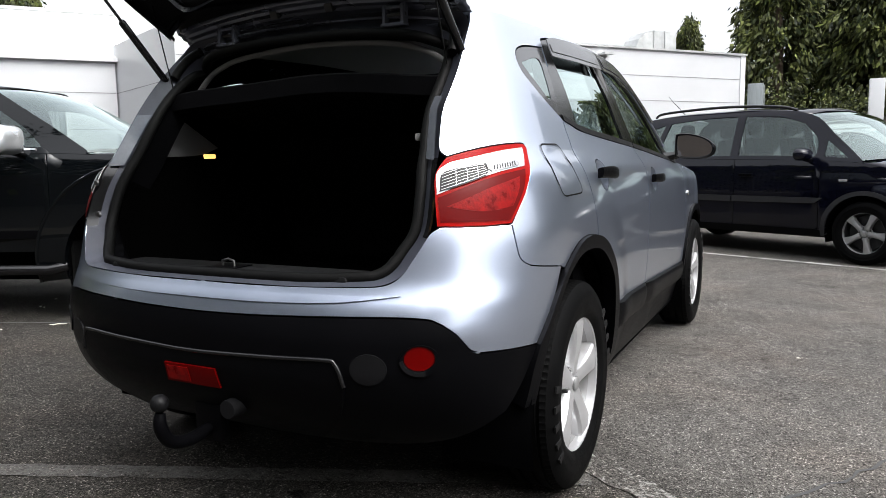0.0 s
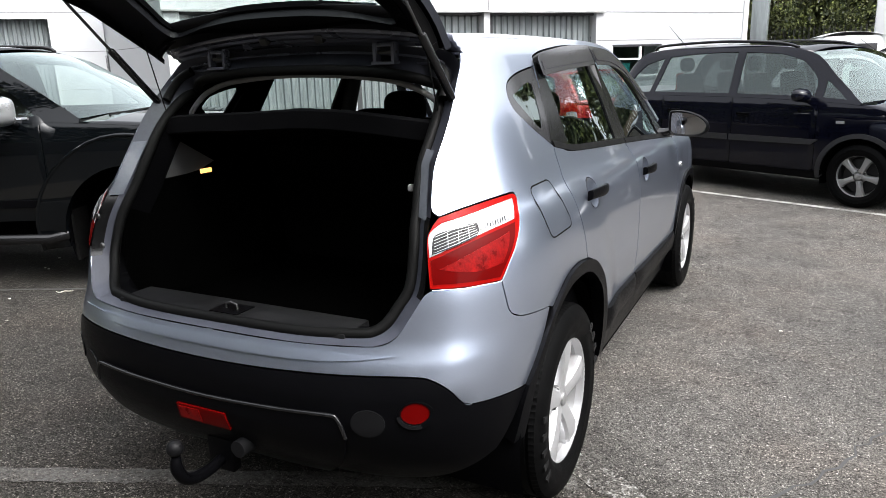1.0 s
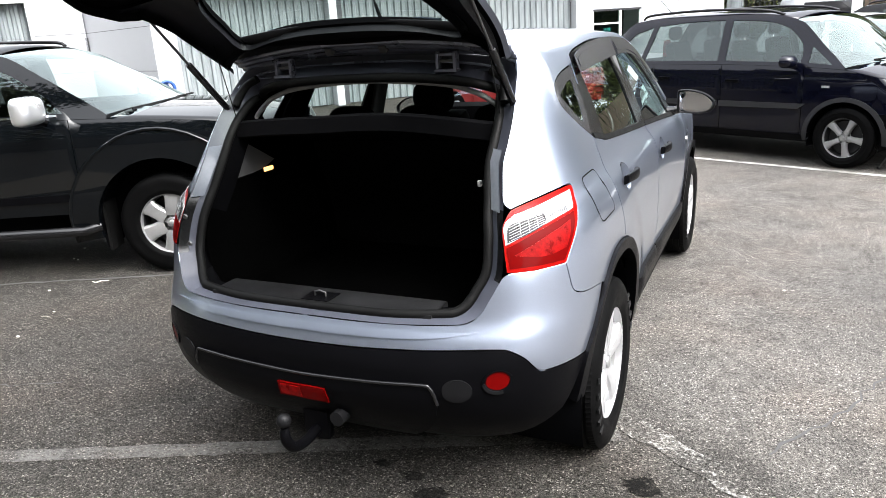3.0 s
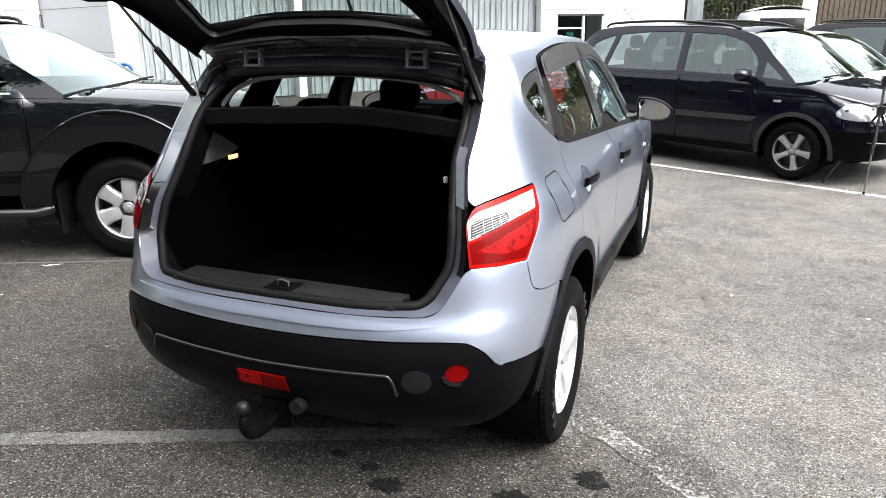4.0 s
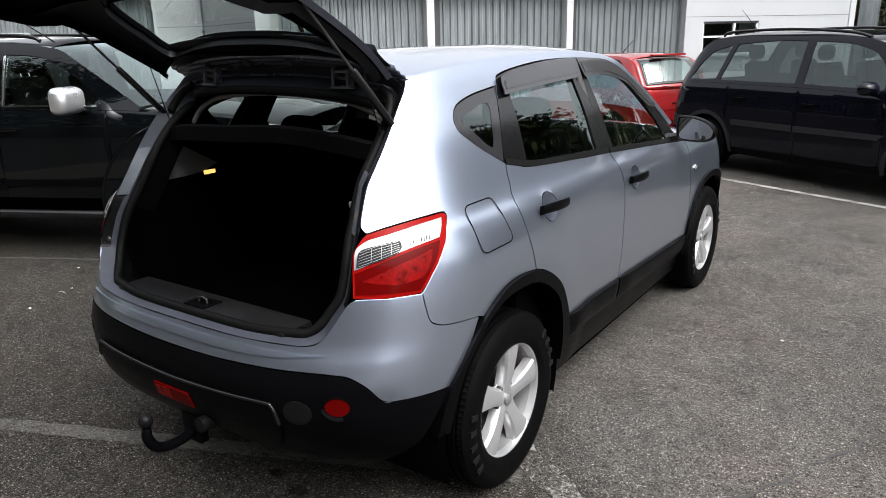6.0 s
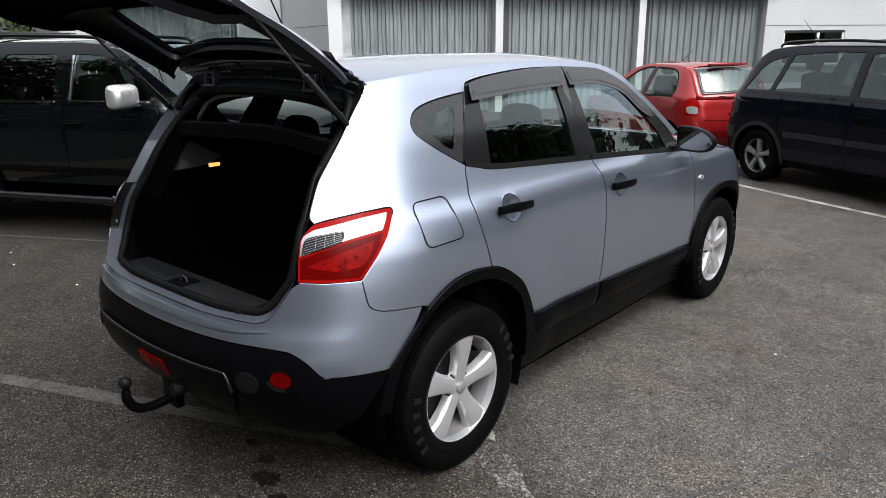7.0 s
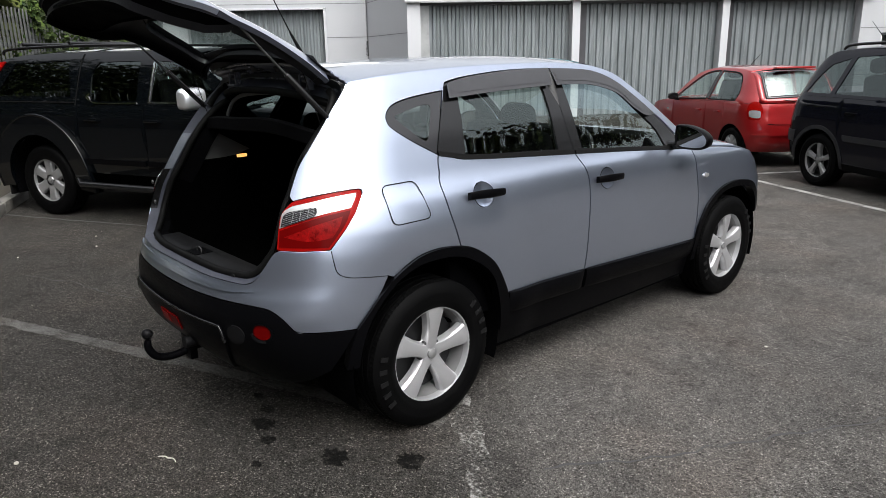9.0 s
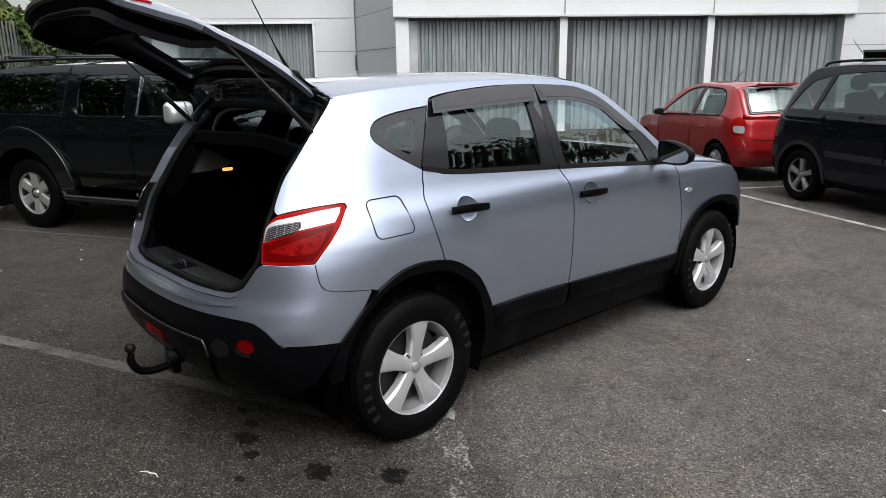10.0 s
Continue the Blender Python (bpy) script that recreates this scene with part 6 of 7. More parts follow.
        skin(nm, fq, outline(mirror_q(pts)), mat, e, off=off, step=.05, thick=max(.012, off), label=lab)
    for u, z, l in d.get("handles", []):
        for fn, sg in ((s.at, 1), (s.left, -1)):
            p, n = Vector(fn(u, z)), normal_at(fn, u, z) * sg
            q = Vector(fn(u + l, z)) + n * .03
            bm = bmesh.new()
            a, b = p + n * .0, q
            box_bm(bm, (min(a.x, b.x) - .004, a.y, z - .014), (max(a.x, b.x) + .004, b.y, z + .014), .006)
            part("door_handle", bm, d.get("handle_mat", M_PLASTIC), e)
    mx, my, mz, mw, mh, mm = d["mirror"]
    for sd in (-1, 1):
        bm = bmesh.new()
        bmesh.ops.create_uvsphere(bm, u_segments=20, v_segments=12, radius=1)
        for v in bm.verts:
            x, y, z = v.co
            y = max(y, -.3)
            rx, rz = d.get("mirror_round", (.75, .8))
            v.co = (sd * (mx + mw * math.copysign(abs(x) ** rx, x)), my + .09 * y, mz + mh * math.copysign(abs(z) ** rz, z))
        mr = part("door_mirror", bm, mm, e, "", 50)
        tube("mirror_arm", [(sd * (mx - mw - .06), my, mz - mh), (sd * (mx - mw * .4), my, mz - mh * .7)], .025, M_PLASTIC, mr, n=8)
    for rail in d.get("rails", []):
        for sd in (-1, 1):
            tube("roof_rail", [(sd * x, y, z) for x, y, z in bezier(rail, 5)], .016, M_GLOSSBLACK, e, "black roof rail", n=8)
    for pts, r in d.get("tubes", []):
        for sd in (-1, 1):
            tube("step_bar", [(sd * x, y, z) for x, y, z in pts], r, d.get("tube_mat", M_GLOSSBLACK), e, n=12)
    for pts in d.get("wipers", []):
        tube("wiper", pts, .009, M_RUBBER, e, n=6)
    if "aerial" in d:
        tube("aerial", d["aerial"], [.006, .002], M_RUBBER, e, n=6)
    return e, s


STYLE_TWIN = [(.2, .13, -.015), (.45, .11, -.010), (.7, .13, -.008), (.96, .20, -.014)]
STYLE_SIX = [(.25, .24, -.020), (.5, .20, -.012), (.75, .22, -.010), (.96, .28, -.016)]

PLAN_CARRIER = dict(
    shell=dict(width=[(.2, .80), (.35, .85), (.5, .868), (.75, .871), (.95, .862), (1.05, .835), (1.3, .745), (1.55, .645), (1.65, .57)],
               tail=[(.2, -.55), (.35, -.72), (.55, -.77), (.75, -.75), (1.05, -.66), (1.3, -.56), (1.6, -.32), (1.66, -.25)],
               nose=[(.2, 3.42), (.4, 3.52), (.6, 3.53), (.75, 3.47), (.85, 3.30), (1.0, 2.9), (1.1, 2.7)],
               low=[(-1, 0), (2.4, 0), (2.9, -.02), (3.3, -.07)], high=[(-.8, -.04), (0, -.01), (1, 0), (2, -.01), (2.8, -.05)], belt=1.0, tail_cap=-.25, nose_cap=2.95, lean=.3),
    paint=M_BLACKPAINT, sill=.27, belt=[(-1.6, 1.06), (-.3, 1.065), (1.25, 1.06), (2.2, 1.035), (2.62, 1.01), (3.0, .93), (3.3, .84), (3.6, .78), (4.4, .74)],
    top=[(-.62, 1.08), (-.5, 1.25), (-.30, 1.50), (-.12, 1.575), (.4, 1.605), (1.2, 1.605), (1.8, 1.565), (2.08, 1.50), (2.35, 1.28), (2.68, 1.01)],
    arches=[(0, .375, .315), (2.70, .375, .315)], cuts=[.30, 1.26, 2.24], panels=("rear_quarter", "rear_door", "front_door", "front_wing"),
    house=(-.60, -.14, 2.02, 2.66), house_mat=M_BLACKPAINT,
    windows=[[(-.36, 1.10, 1), (-.24, 1.30), (-.10, 1.43, 1), (.16, 1.50, 1), (.06, 1.10, 1)], [(.13, 1.10, 1), (.24, 1.51, 1), (.75, 1.545), (1.17, 1.545, 1), (1.19, 1.10, 1)], [(1.29, 1.10, 1), (1.27, 1.54, 1), (1.7, 1.51), (1.98, 1.43, 1), (2.16, 1.26), (2.19, 1.08, 1)], [(2.27, 1.075, 1), (2.27, 1.24, 1), (2.42, 1.13), (2.52, 1.055, 1)]],
    glass=(M_MIDTINT, M_MIDTINT, M_TINT, M_TINT), frames=[], rear_bow=-.10, bonnet_end=3.35, bonnet_bow=.12, floor=(-.55, 3.2), tyre=(.316, .205, .215), spokes=5, rim_mat=M_ALLOY2, style=STYLE_TWIN,
    arch_trim=(.010, .045), trim_mat=M_MOULD, seats=[(.36, 1.35, .70), (-.36, 1.35, .70), (.4, .45, .70), (-.4, .45, .70)], dash=(2.0, 2.5, 1.0),
    skins=[("side_moulding", [(.42, .590, 1), (1.25, .590, 1), (1.25, .655, 1), (.40, .655, 1)], M_MOULD, .012, "grey-black side rubbing strip"), ("side_moulding", [(1.27, .590, 1), (2.22, .600, 1), (2.30, .655, 1), (1.27, .655, 1)], M_MOULD, .012, ""),
           ("sill_skirt", [(.38, .25, 1), (2.32, .25, 1), (2.32, .33, 1), (.38, .33, 1)], M_PLASTIC, .006, ""), ("bumper_strip", [(-1.4, .50, 1), (-.40, .50, 1), (-.38, .64, 1), (-1.4, .64, 1)], M_MOULD, .008, ""),
           ("headlamp", [(3.10, .735), (3.16, .83), (3.30, .845), (3.50, .80), (3.64, .75), (3.56, .695), (3.25, .69)], M_HEADLAMP, .004, "clear headlamp"), ("front_bumper", [(3.02, .58, 1), (4.20, .58, 1), (4.20, .28, 1), (3.10, .28, 1)], M_PLASTIC, .006, ""),
           ("side_repeater", [(2.46, .825, 1), (2.54, .825, 1), (2.54, .85, 1), (2.46, .85, 1)], M_CLEARLENS, .006, ""), ("tail_lamp", [(-.74, .85, 1), (-.58, .86, 1), (-.55, 1.10), (-.62, 1.30, 1), (-.72, 1.28, 1)], M_REDLENS, .006, "red tail lamp")],
    handles=[(.42, .90, .16), (1.36, .885, .16)], mirror=(1.0, 2.14, 1.10, .12, .065, M_BLACKPAINT),
    rails=[[(.60, -.05, 1.60), (.60, .10, 1.65), (.615, .9, 1.668), (.61, 1.6, 1.63), (.60, 1.85, 1.575)]], wipers=[[(.35, 2.72, 1.07), (.0, 2.80, 1.09), (-.35, 2.80, 1.09)]], aerial=[(0, -.05, 1.64), (0, -.35, 1.92)])
road_car("people_carrier", "black people carrier with silver alloy wheels on a parking bay", "car", (.075, 8.705), -29.4, PLAN_CARRIER)

PLAN_HATCH = dict(
    shell=dict(width=[(.18, .75), (.35, .81), (.55, .83), (.8, .832), (.95, .815), (1.1, .76), (1.35, .66), (1.5, .56)],
               tail=[(.18, -.50), (.35, -.62), (.5, -.655), (.65, -.64), (.8, -.60), (.95, -.565), (1.2, -.44), (1.45, -.25), (1.52, -.18)],
               nose=[(.2, 3.0), (.4, 3.10), (.6, 3.10), (.75, 3.02), (.9, 2.8), (1.0, 2.5)],
               low=[(-1, 0), (2.2, 0), (2.7, -.04), (3.0, -.10)], high=[(-.6, -.03), (.2, 0), (1.5, -.005), (2.4, -.06)], belt=.9, tail_cap=-.05, nose_cap=2.45, lean=.3, p0=2.9, p1=3.2),
    paint=M_REDPAINT, sill=.24, belt=[(-1.5, .96), (-.3, .965), (.5, .955), (1.4, .92), (1.95, .90), (2.4, .86), (2.8, .76), (3.6, .68)],
    top=[(-.48, .985), (-.38, 1.15), (-.22, 1.36), (-.05, 1.42), (.4, 1.455), (.95, 1.455), (1.30, 1.39), (1.6, 1.22), (2.02, .90)],
    arches=[(0, .345, .29), (2.45, .345, .29)], cuts=[.26, .80, 1.90], panels=("rear_quarter", "rear_door", "front_door", "front_wing"),
    house=(-.46, -.10, 1.18, 2.0), windows=[[(.00, 1.005, 1), (-.035, 1.11), (.005, 1.26), (.10, 1.355), (.28, 1.392), (.66, 1.405, 1), (.735, .985, 1)], [(.835, .98, 1), (.76, 1.405, 1), (.98, 1.39), (1.2, 1.325), (1.5, 1.155), (1.84, .935, 1)]],
    glass=(M_TINT, M_GLASS, M_TINT), frames=[[(.00, 1.005, 1), (-.035, 1.11), (.005, 1.26), (.10, 1.355), (.28, 1.392), (.66, 1.405, 1), (.735, .985, 1)], [(.835, .98, 1), (.76, 1.405, 1), (.98, 1.39), (1.2, 1.325), (1.5, 1.155), (1.84, .935, 1)]],
    rear_bow=-.13, rear_frame=True, bonnet_end=2.85, bonnet_bow=.12, floor=(-.45, 2.9), tyre=(.29, .175, .19), spokes=7, rim_mat=M_ALLOY, style=STYLE_SIX,
    seats=[(.34, .95, .66), (-.34, .95, .66), (0, .22, .62)], dash=(1.55, 1.9, .92),
    skins=[("tail_lamp", [(-.52, .725, 1), (-.38, .735), (-.33, .84), (-.34, .95), (-.40, .995, 1), (-.49, .97), (-.545, .85)], M_REDLENS, .006, "red and clear tail lamp"), ("lamp_clear", [(-.51, .755), (-.40, .765), (-.37, .80), (-.375, .86), (-.50, .86), (-.525, .80)], M_CLEARLENS, .012, ""),
           ("side_repeater", [(2.05, .72, 1), (2.11, .72, 1), (2.11, .745, 1), (2.05, .745, 1)], M_CLEARLENS, .006, ""),
           ("door_pillar", [(.735, .985, 1), (.835, .98, 1), (.76, 1.405, 1), (.66, 1.405, 1)], M_GLOSSBLACK, .004, "")],
    tail_skins=[("gate_seam", [(.0, .655), (.5, .655), (.66, .665), (.66, .674), (.5, .664), (.0, .664)], M_RUBBER, .002, ""), ("bumper_crease", [(.0, .50), (.8, .50), (.8, .512), (.0, .512)], M_REDPAINT, .01, "")],
    handles=[(.34, .80, .13), (.92, .785, .13)], handle_mat=M_REDPAINT, mirror=(.93, 1.72, .97, .09, .06, M_GLOSSBLACK), rails=[], aerial=[(0, .9, 1.50), (0, .62, 1.70)])
mic, mic_s = road_car("red_hatchback", "small red hatchback with a roof aerial parked facing the shed", "car", (-1.50, 9.49), 148.5, PLAN_HATCH)
mic.matrix_world = mic.matrix_world @ Matrix.Diagonal((.92, .92, .92, 1))
bm = bmesh.new()
box_bm(bm, (-.33, -.085, 0), (.33, .0, .03), .012, pose(0, -.20, 1.452, -8, 0, 0))
part("roof_spoiler", bm, M_REDPAINT, mic)
for i in range(5):
    box("badge_bar", (-.22 + i * .045, -.655, .745), (-.185 + i * .045, -.640, .772), M_CHROME, mic)
tube("rear_wiper", [(.0, -.60, .985), (-.2, -.575, 1.0), (-.34, -.55, 1.02)], .008, M_RUBBER, mic, n=6)

PLAN_PICKUP = dict(
    shell=dict(width=[(.3, .86), (.5, .905), (.7, .92), (1.0, .922), (1.12, .905), (1.22, .87), (1.45, .79), (1.65, .70), (1.75, .62)],
               tail=[(.3, -1.05), (.5, -1.10), (.8, -1.12), (1.2, -1.08), (1.5, -1.0), (1.7, -.92)],
               nose=[(.3, 3.95), (.6, 4.03), (.9, 4.0), (1.1, 3.9), (1.25, 3.6)],
               low=[(-2, 0), (3.2, 0), (3.7, -.04), (4, -.08)], high=[(-1.2, -.02), (0, 0), (2, -.005), (3, -.03)], belt=1.12, tail_cap=-.75, nose_cap=3.55, lean=.15, p0=5, p1=5),
    paint=M_PICKUPPAINT, sill=.50, belt=[(-2.5, 1.20), (0, 1.205), (1.5, 1.195), (2.45, 1.19), (2.9, 1.17), (3.5, 1.12), (3.8, 1.05), (5, .95)],
    top=[(-.98, 1.22), (-.84, 1.42), (-.62, 1.65), (-.2, 1.69), (.6, 1.70), (1.4, 1.70), (1.95, 1.655), (2.25, 1.50), (2.75, 1.19)],
    arches=[(0, .50, .38), (3.05, .51, .38)], cuts=[.58, 1.48, 2.44], panels=("load_bed_side", "rear_door", "front_door", "front_wing"),
    house=(-.97, -.60, 1.92, 2.72), windows=[[(-.66, 1.27, 1), (-.42, 1.60, 1), (.38, 1.63, 1), (.48, 1.27, 1)], [(.76, 1.26, 1), (.74, 1.50), (.82, 1.61, 1), (1.36, 1.615, 1), (1.38, 1.235, 1), (.88, 1.225, 1)], [(1.56, 1.235, 1), (1.55, 1.615, 1), (1.90, 1.575), (2.22, 1.40), (2.40, 1.235, 1)]],
    glass=(M_DARKGLASS, M_DARKGLASS, M_TINT, M_DARKGLASS), rear_bow=0.0, crown=.055, bonnet_end=3.85, bonnet_bow=.10, bonnet_crown=.06, floor=(-.95, 3.8), tyre=(.38, .255, .235), spokes=6, rim_mat=M_ALLOY2, style=STYLE_SIX,
    flare_edge=.014, arch_trim=(.045, .20), trim_mat=M_PICKUPPAINT, seats=[(.38, 1.55, .82), (-.38, 1.55, .82), (0, .75, .82)], dash=(2.2, 2.6, 1.15), bright=True,
    frames=[],
    skins=[("window_moulding", [(.735, 1.30, 1), (.70, 1.26), (.84, 1.200, 1), (1.39, 1.207, 1), (1.39, 1.222, 1), (.86, 1.215), (.745, 1.265), (.765, 1.30, 1)], M_CHROME, .008, "bright window moulding"), ("window_moulding", [(1.535, 1.60, 1), (1.535, 1.215, 1), (2.36, 1.212, 1), (2.36, 1.226, 1), (1.55, 1.228, 1), (1.55, 1.60, 1)], M_CHROME, .008, ""),
           ("side_moulding", [(.62, .60, 1), (1.46, .60, 1), (1.46, .655, 1), (.60, .655, 1)], M_PLASTIC, .012, ""), ("side_moulding", [(1.50, .60, 1), (2.44, .60, 1), (2.44, .655, 1), (1.50, .655, 1)], M_PLASTIC, .012, ""),
           ("bed_seam", [(.555, 1.19, 1), (.57, 1.19, 1), (.57, 1.69, 1), (.555, 1.69, 1)], M_RUBBER, .003, ""), ("canopy_seam", [(-1.0, 1.205, 1), (.56, 1.21, 1), (.56, 1.222, 1), (-1.0, 1.217, 1)], M_RUBBER, .004, ""),
           ("tail_lamp", [(-.88, 1.34, 1), (-.80, 1.34, 1), (-.58, 1.62, 1), (-.66, 1.62, 1)], M_REDLENS, .012, "red canopy lamp")],
    handles=[(.72, 1.05, .18), (1.52, 1.05, .18)], handle_mat=M_PICKUPPAINT, mirror=(1.10, 2.28, 1.28, .15, .10, M_SATIN), mirror_round=(.42, .45),
    rails=[[(.64, -.70, 1.70), (.64, -.55, 1.755), (.65, .5, 1.775), (.64, 1.6, 1.755), (.63, 1.8, 1.71)]], tubes=[([(.90, .48, .44), (.955, .58, .38), (.955, 2.44, .38), (.90, 2.54, .40)], .036)], wipers=[[(.55, 2.78, 1.215), (.2, 2.90, 1.235), (-.15, 2.90, 1.235)], [(-.1, 2.78, 1.22), (-.4, 2.88, 1.235), (-.65, 2.86, 1.23)]], aerial=[(.60, 1.9, 1.70), (.60, 1.45, 1.98)])
nav, nav_s = road_car("pickup_truck", "black double cab pickup truck with a hardtop canopy and chrome mirrors", "pickup truck", (-5.42 - .895 * .4305, .74 + .895 * .9026), 25.5, PLAN_PICKUP)
for y in (-.35, .35):
    tube("roof_bar", [(-.66, y, 1.80), (.66, y, 1.80)], .018, M_GLOSSBLACK, nav, "black roof bar", n=8)
for s in (-1, 1):
    box("mud_flap", (s * .80 - .11, -.60, .20), (s * .80 + .11, -.575, .60), M_RUBBER, nav)
    box("mud_flap", (s * .78 - .10, 2.56, .20), (s * .78 + .10, 2.58, .66), M_RUBBER, nav)
bm = bmesh.new()
box_bm(bm, (-.12, .95, 1.745), (.12, 1.15, 1.79), .02)
part("roof_pod", bm, M_GALV, nav)

SILVER = dict(PLAN_HATCH)
SILVER.update(paint=M_SILVERPAINT, handle_mat=M_SILVERPAINT, skins=[s for s in PLAN_HATCH["skins"] if s[0] != "lamp_clear"], tail_skins=[], mirror=(.93, 1.72, .97, .10, .065, M_GLOSSBLACK))
road_car("silver_hatchback", "silver hatchback parked beyond the black people carrier", "car", (1.62, 11.86), -31, SILVER)

# ---- planting ----
def conifer(height, radius, seed, leaves=5200):
    rnd = random.Random(seed)
    e = new("conifer_tree")
    tagged(e, "tall dark green conifer with drooping sprays", "tree", "conifers round the yard")
    trunk = [(0, 0, 0), (0.05, 0.02, height * .35), (-.03, .04, height * .7), (0, 0, height * .96)]
    tube("trunk", bezier(trunk, 4), [radius * .11 * (1 - i / 13.5) + .02 for i in range(13)], M_BARK, e, n=8)
    V, F = [], []
    clumps = []
    while len(clumps) < 300:
        h = rnd.random() ** .85
        r = radius * (1 - h) ** .5 * (.75 + .5 * noise.noise((h * 5, seed * 3.1, rnd.random() * 2)) + .22 * rnd.random())
        if h < .06:
            r *= .8
        a = rnd.random() * 2 * math.pi
        k = rnd.choice((1, 1, 1, .8, .55))
        clumps.append((Vector((r * k * math.cos(a), r * k * math.sin(a), .3 + h * (height - .3))), a, .34 + .42 * rnd.random() * (1.1 - h)))
    for c, a, sz in clumps:
        out = Vector((.7 * math.cos(a), .7 * math.sin(a), -.9))
        for _ in range(leaves // 300):
            p = c + Vector((rnd.gauss(0, sz * .42), rnd.gauss(0, sz * .42), rnd.gauss(0, sz * .5)))
            d = (out + Vector((rnd.gauss(0, .5), rnd.gauss(0, .5), rnd.gauss(-.3, .5)))).normalized()
            w = d.cross(Vector((rnd.gauss(0, 1), rnd.gauss(0, 1), rnd.gauss(0, 1)))).normalized()
            l, b = rnd.uniform(.20, .44), rnd.uniform(.035, .08)
            i = len(V)
            V += [p - w * b * .4, p + d * l * .5 - w * b, p + d * l, p + d * l * .5 + w * b]
            F.append((i, i + 1, i + 2, i + 3))
    mesh_ob("crown", V, F, M_LEAF, e)
    return e


TREE_A, TREE_B = conifer(10.5, 2.6, 3, 19000), conifer(9.0, 2.4, 8, 17000)
TREE_A.matrix_world = pose(.2, 31.6, 0)
TREE_B.matrix_world = pose(3.7, 31.0, 0, 0, 0, 40)
rnd = random.Random(5)
for i, (x, y, s) in enumerate([(7.2, 29.5, 1.05), (10.4, 29, .84), (15.0, 27, .55), (-3.95, 36.2, .86), (2.0, 34.5, 1.02), (5.6, 34.0, 1.1), (-26.5, 17.0, .78), (-2.3, 36.6, .62), (12.8, 28.5, .78)]):
    copy_thing((TREE_A, TREE_B)[i % 2], pose(x, y, 0, 0, 0, 67 * i) @ Matrix.Diagonal((.6 if i == 3 else max(.8, s), .6 if i == 3 else max(.8, s), s, 1)))
# the far side of the yard, seen only in the paintwork and the glass
def tree_belt(a, b, h, n, seed, label, leaf=.42, wave=.28, spread=.9):
    rnd = random.Random(seed)
    V, F = [], []
    for _ in range(n):
        k = rnd.random()
        top = h * (.9 + wave * noise.noise((k * 9, seed, 0)) + .09 * noise.noise((k * 40, seed, 5)))
        p = Vector((a[0] + (b[0] - a[0]) * k, a[1] + (b[1] - a[1]) * k, .2 + top * rnd.random())) + Vector((rnd.gauss(0, spread), rnd.gauss(0, spread), 0))
        d = Vector((rnd.gauss(0, 1), rnd.gauss(0, 1), rnd.gauss(-.5, .7))).normalized()
        w = d.cross(Vector((rnd.gauss(0, 1), rnd.gauss(0, 1), rnd.gauss(0, 1)))).normalized()
        l, c = leaf * rnd.uniform(.5, 1.1), leaf * rnd.uniform(.2, .4)
        i = len(V)
        V += [p, p + d * l * .5 - w * c, p + d * l, p + d * l * .5 + w * c]
        F.append((i, i + 1, i + 2, i + 3))
    tagged(mesh_ob("tree_belt", V, F, M_LEAF), label, "trees", kind="stuff")


tree_belt((15.5, 13), (15.5, 34), 12.5, 54000, 3, "dark belt of tall trees along the edge of the yard", wave=.09)
tree_belt((-8.6, -.6), (-20, 6.0), 3.0, 9000, 14, "dark undergrowth behind the palisade fence", .3, spread=.24)
# these three belts are additions that darken reflections and cut the skylight
tree_belt((-4, -15), (-28, -15), 14.0, 48000, 6, "tree belt added out of view to darken reflections")
tree_belt((-16, -6), (-27, 9), 9.5, 36000, 21, "tree belt added beyond the palisade fence to darken reflections")
tree_belt((22, -15.5), (-4, -15.5), 13.0, 52000, 7, "tall tree belt added behind the camera to hold back light")


def ivy(name, spots, seed, label, mat=M_IVY):
    rnd = random.Random(seed)
    V, F = [], []
    for x, y, z, r, n in spots:
        for _ in range(n):
            p = Vector((x + rnd.gauss(0, r * .5), y + rnd.gauss(0, r * .35), max(.05, z + rnd.gauss(0, r * .5))))
            d = Vector((rnd.gauss(0, 1), rnd.gauss(0, 1), rnd.gauss(-.4, .8))).normalized()
            w = d.cross(Vector((rnd.gauss(0, 1), rnd.gauss(0, 1), rnd.gauss(0, 1)))).normalized()
            l, b = rnd.uniform(.05, .11), rnd.uniform(.025, .05)
            i = len(V)
            V += [p, p + d * l * .5 - w * b, p + d * l, p + d * l * .5 + w * b]
            F.append((i, i + 1, i + 2, i + 3))
    return tagged(mesh_ob(name, V, F, mat), label, "ivy", kind="stuff")


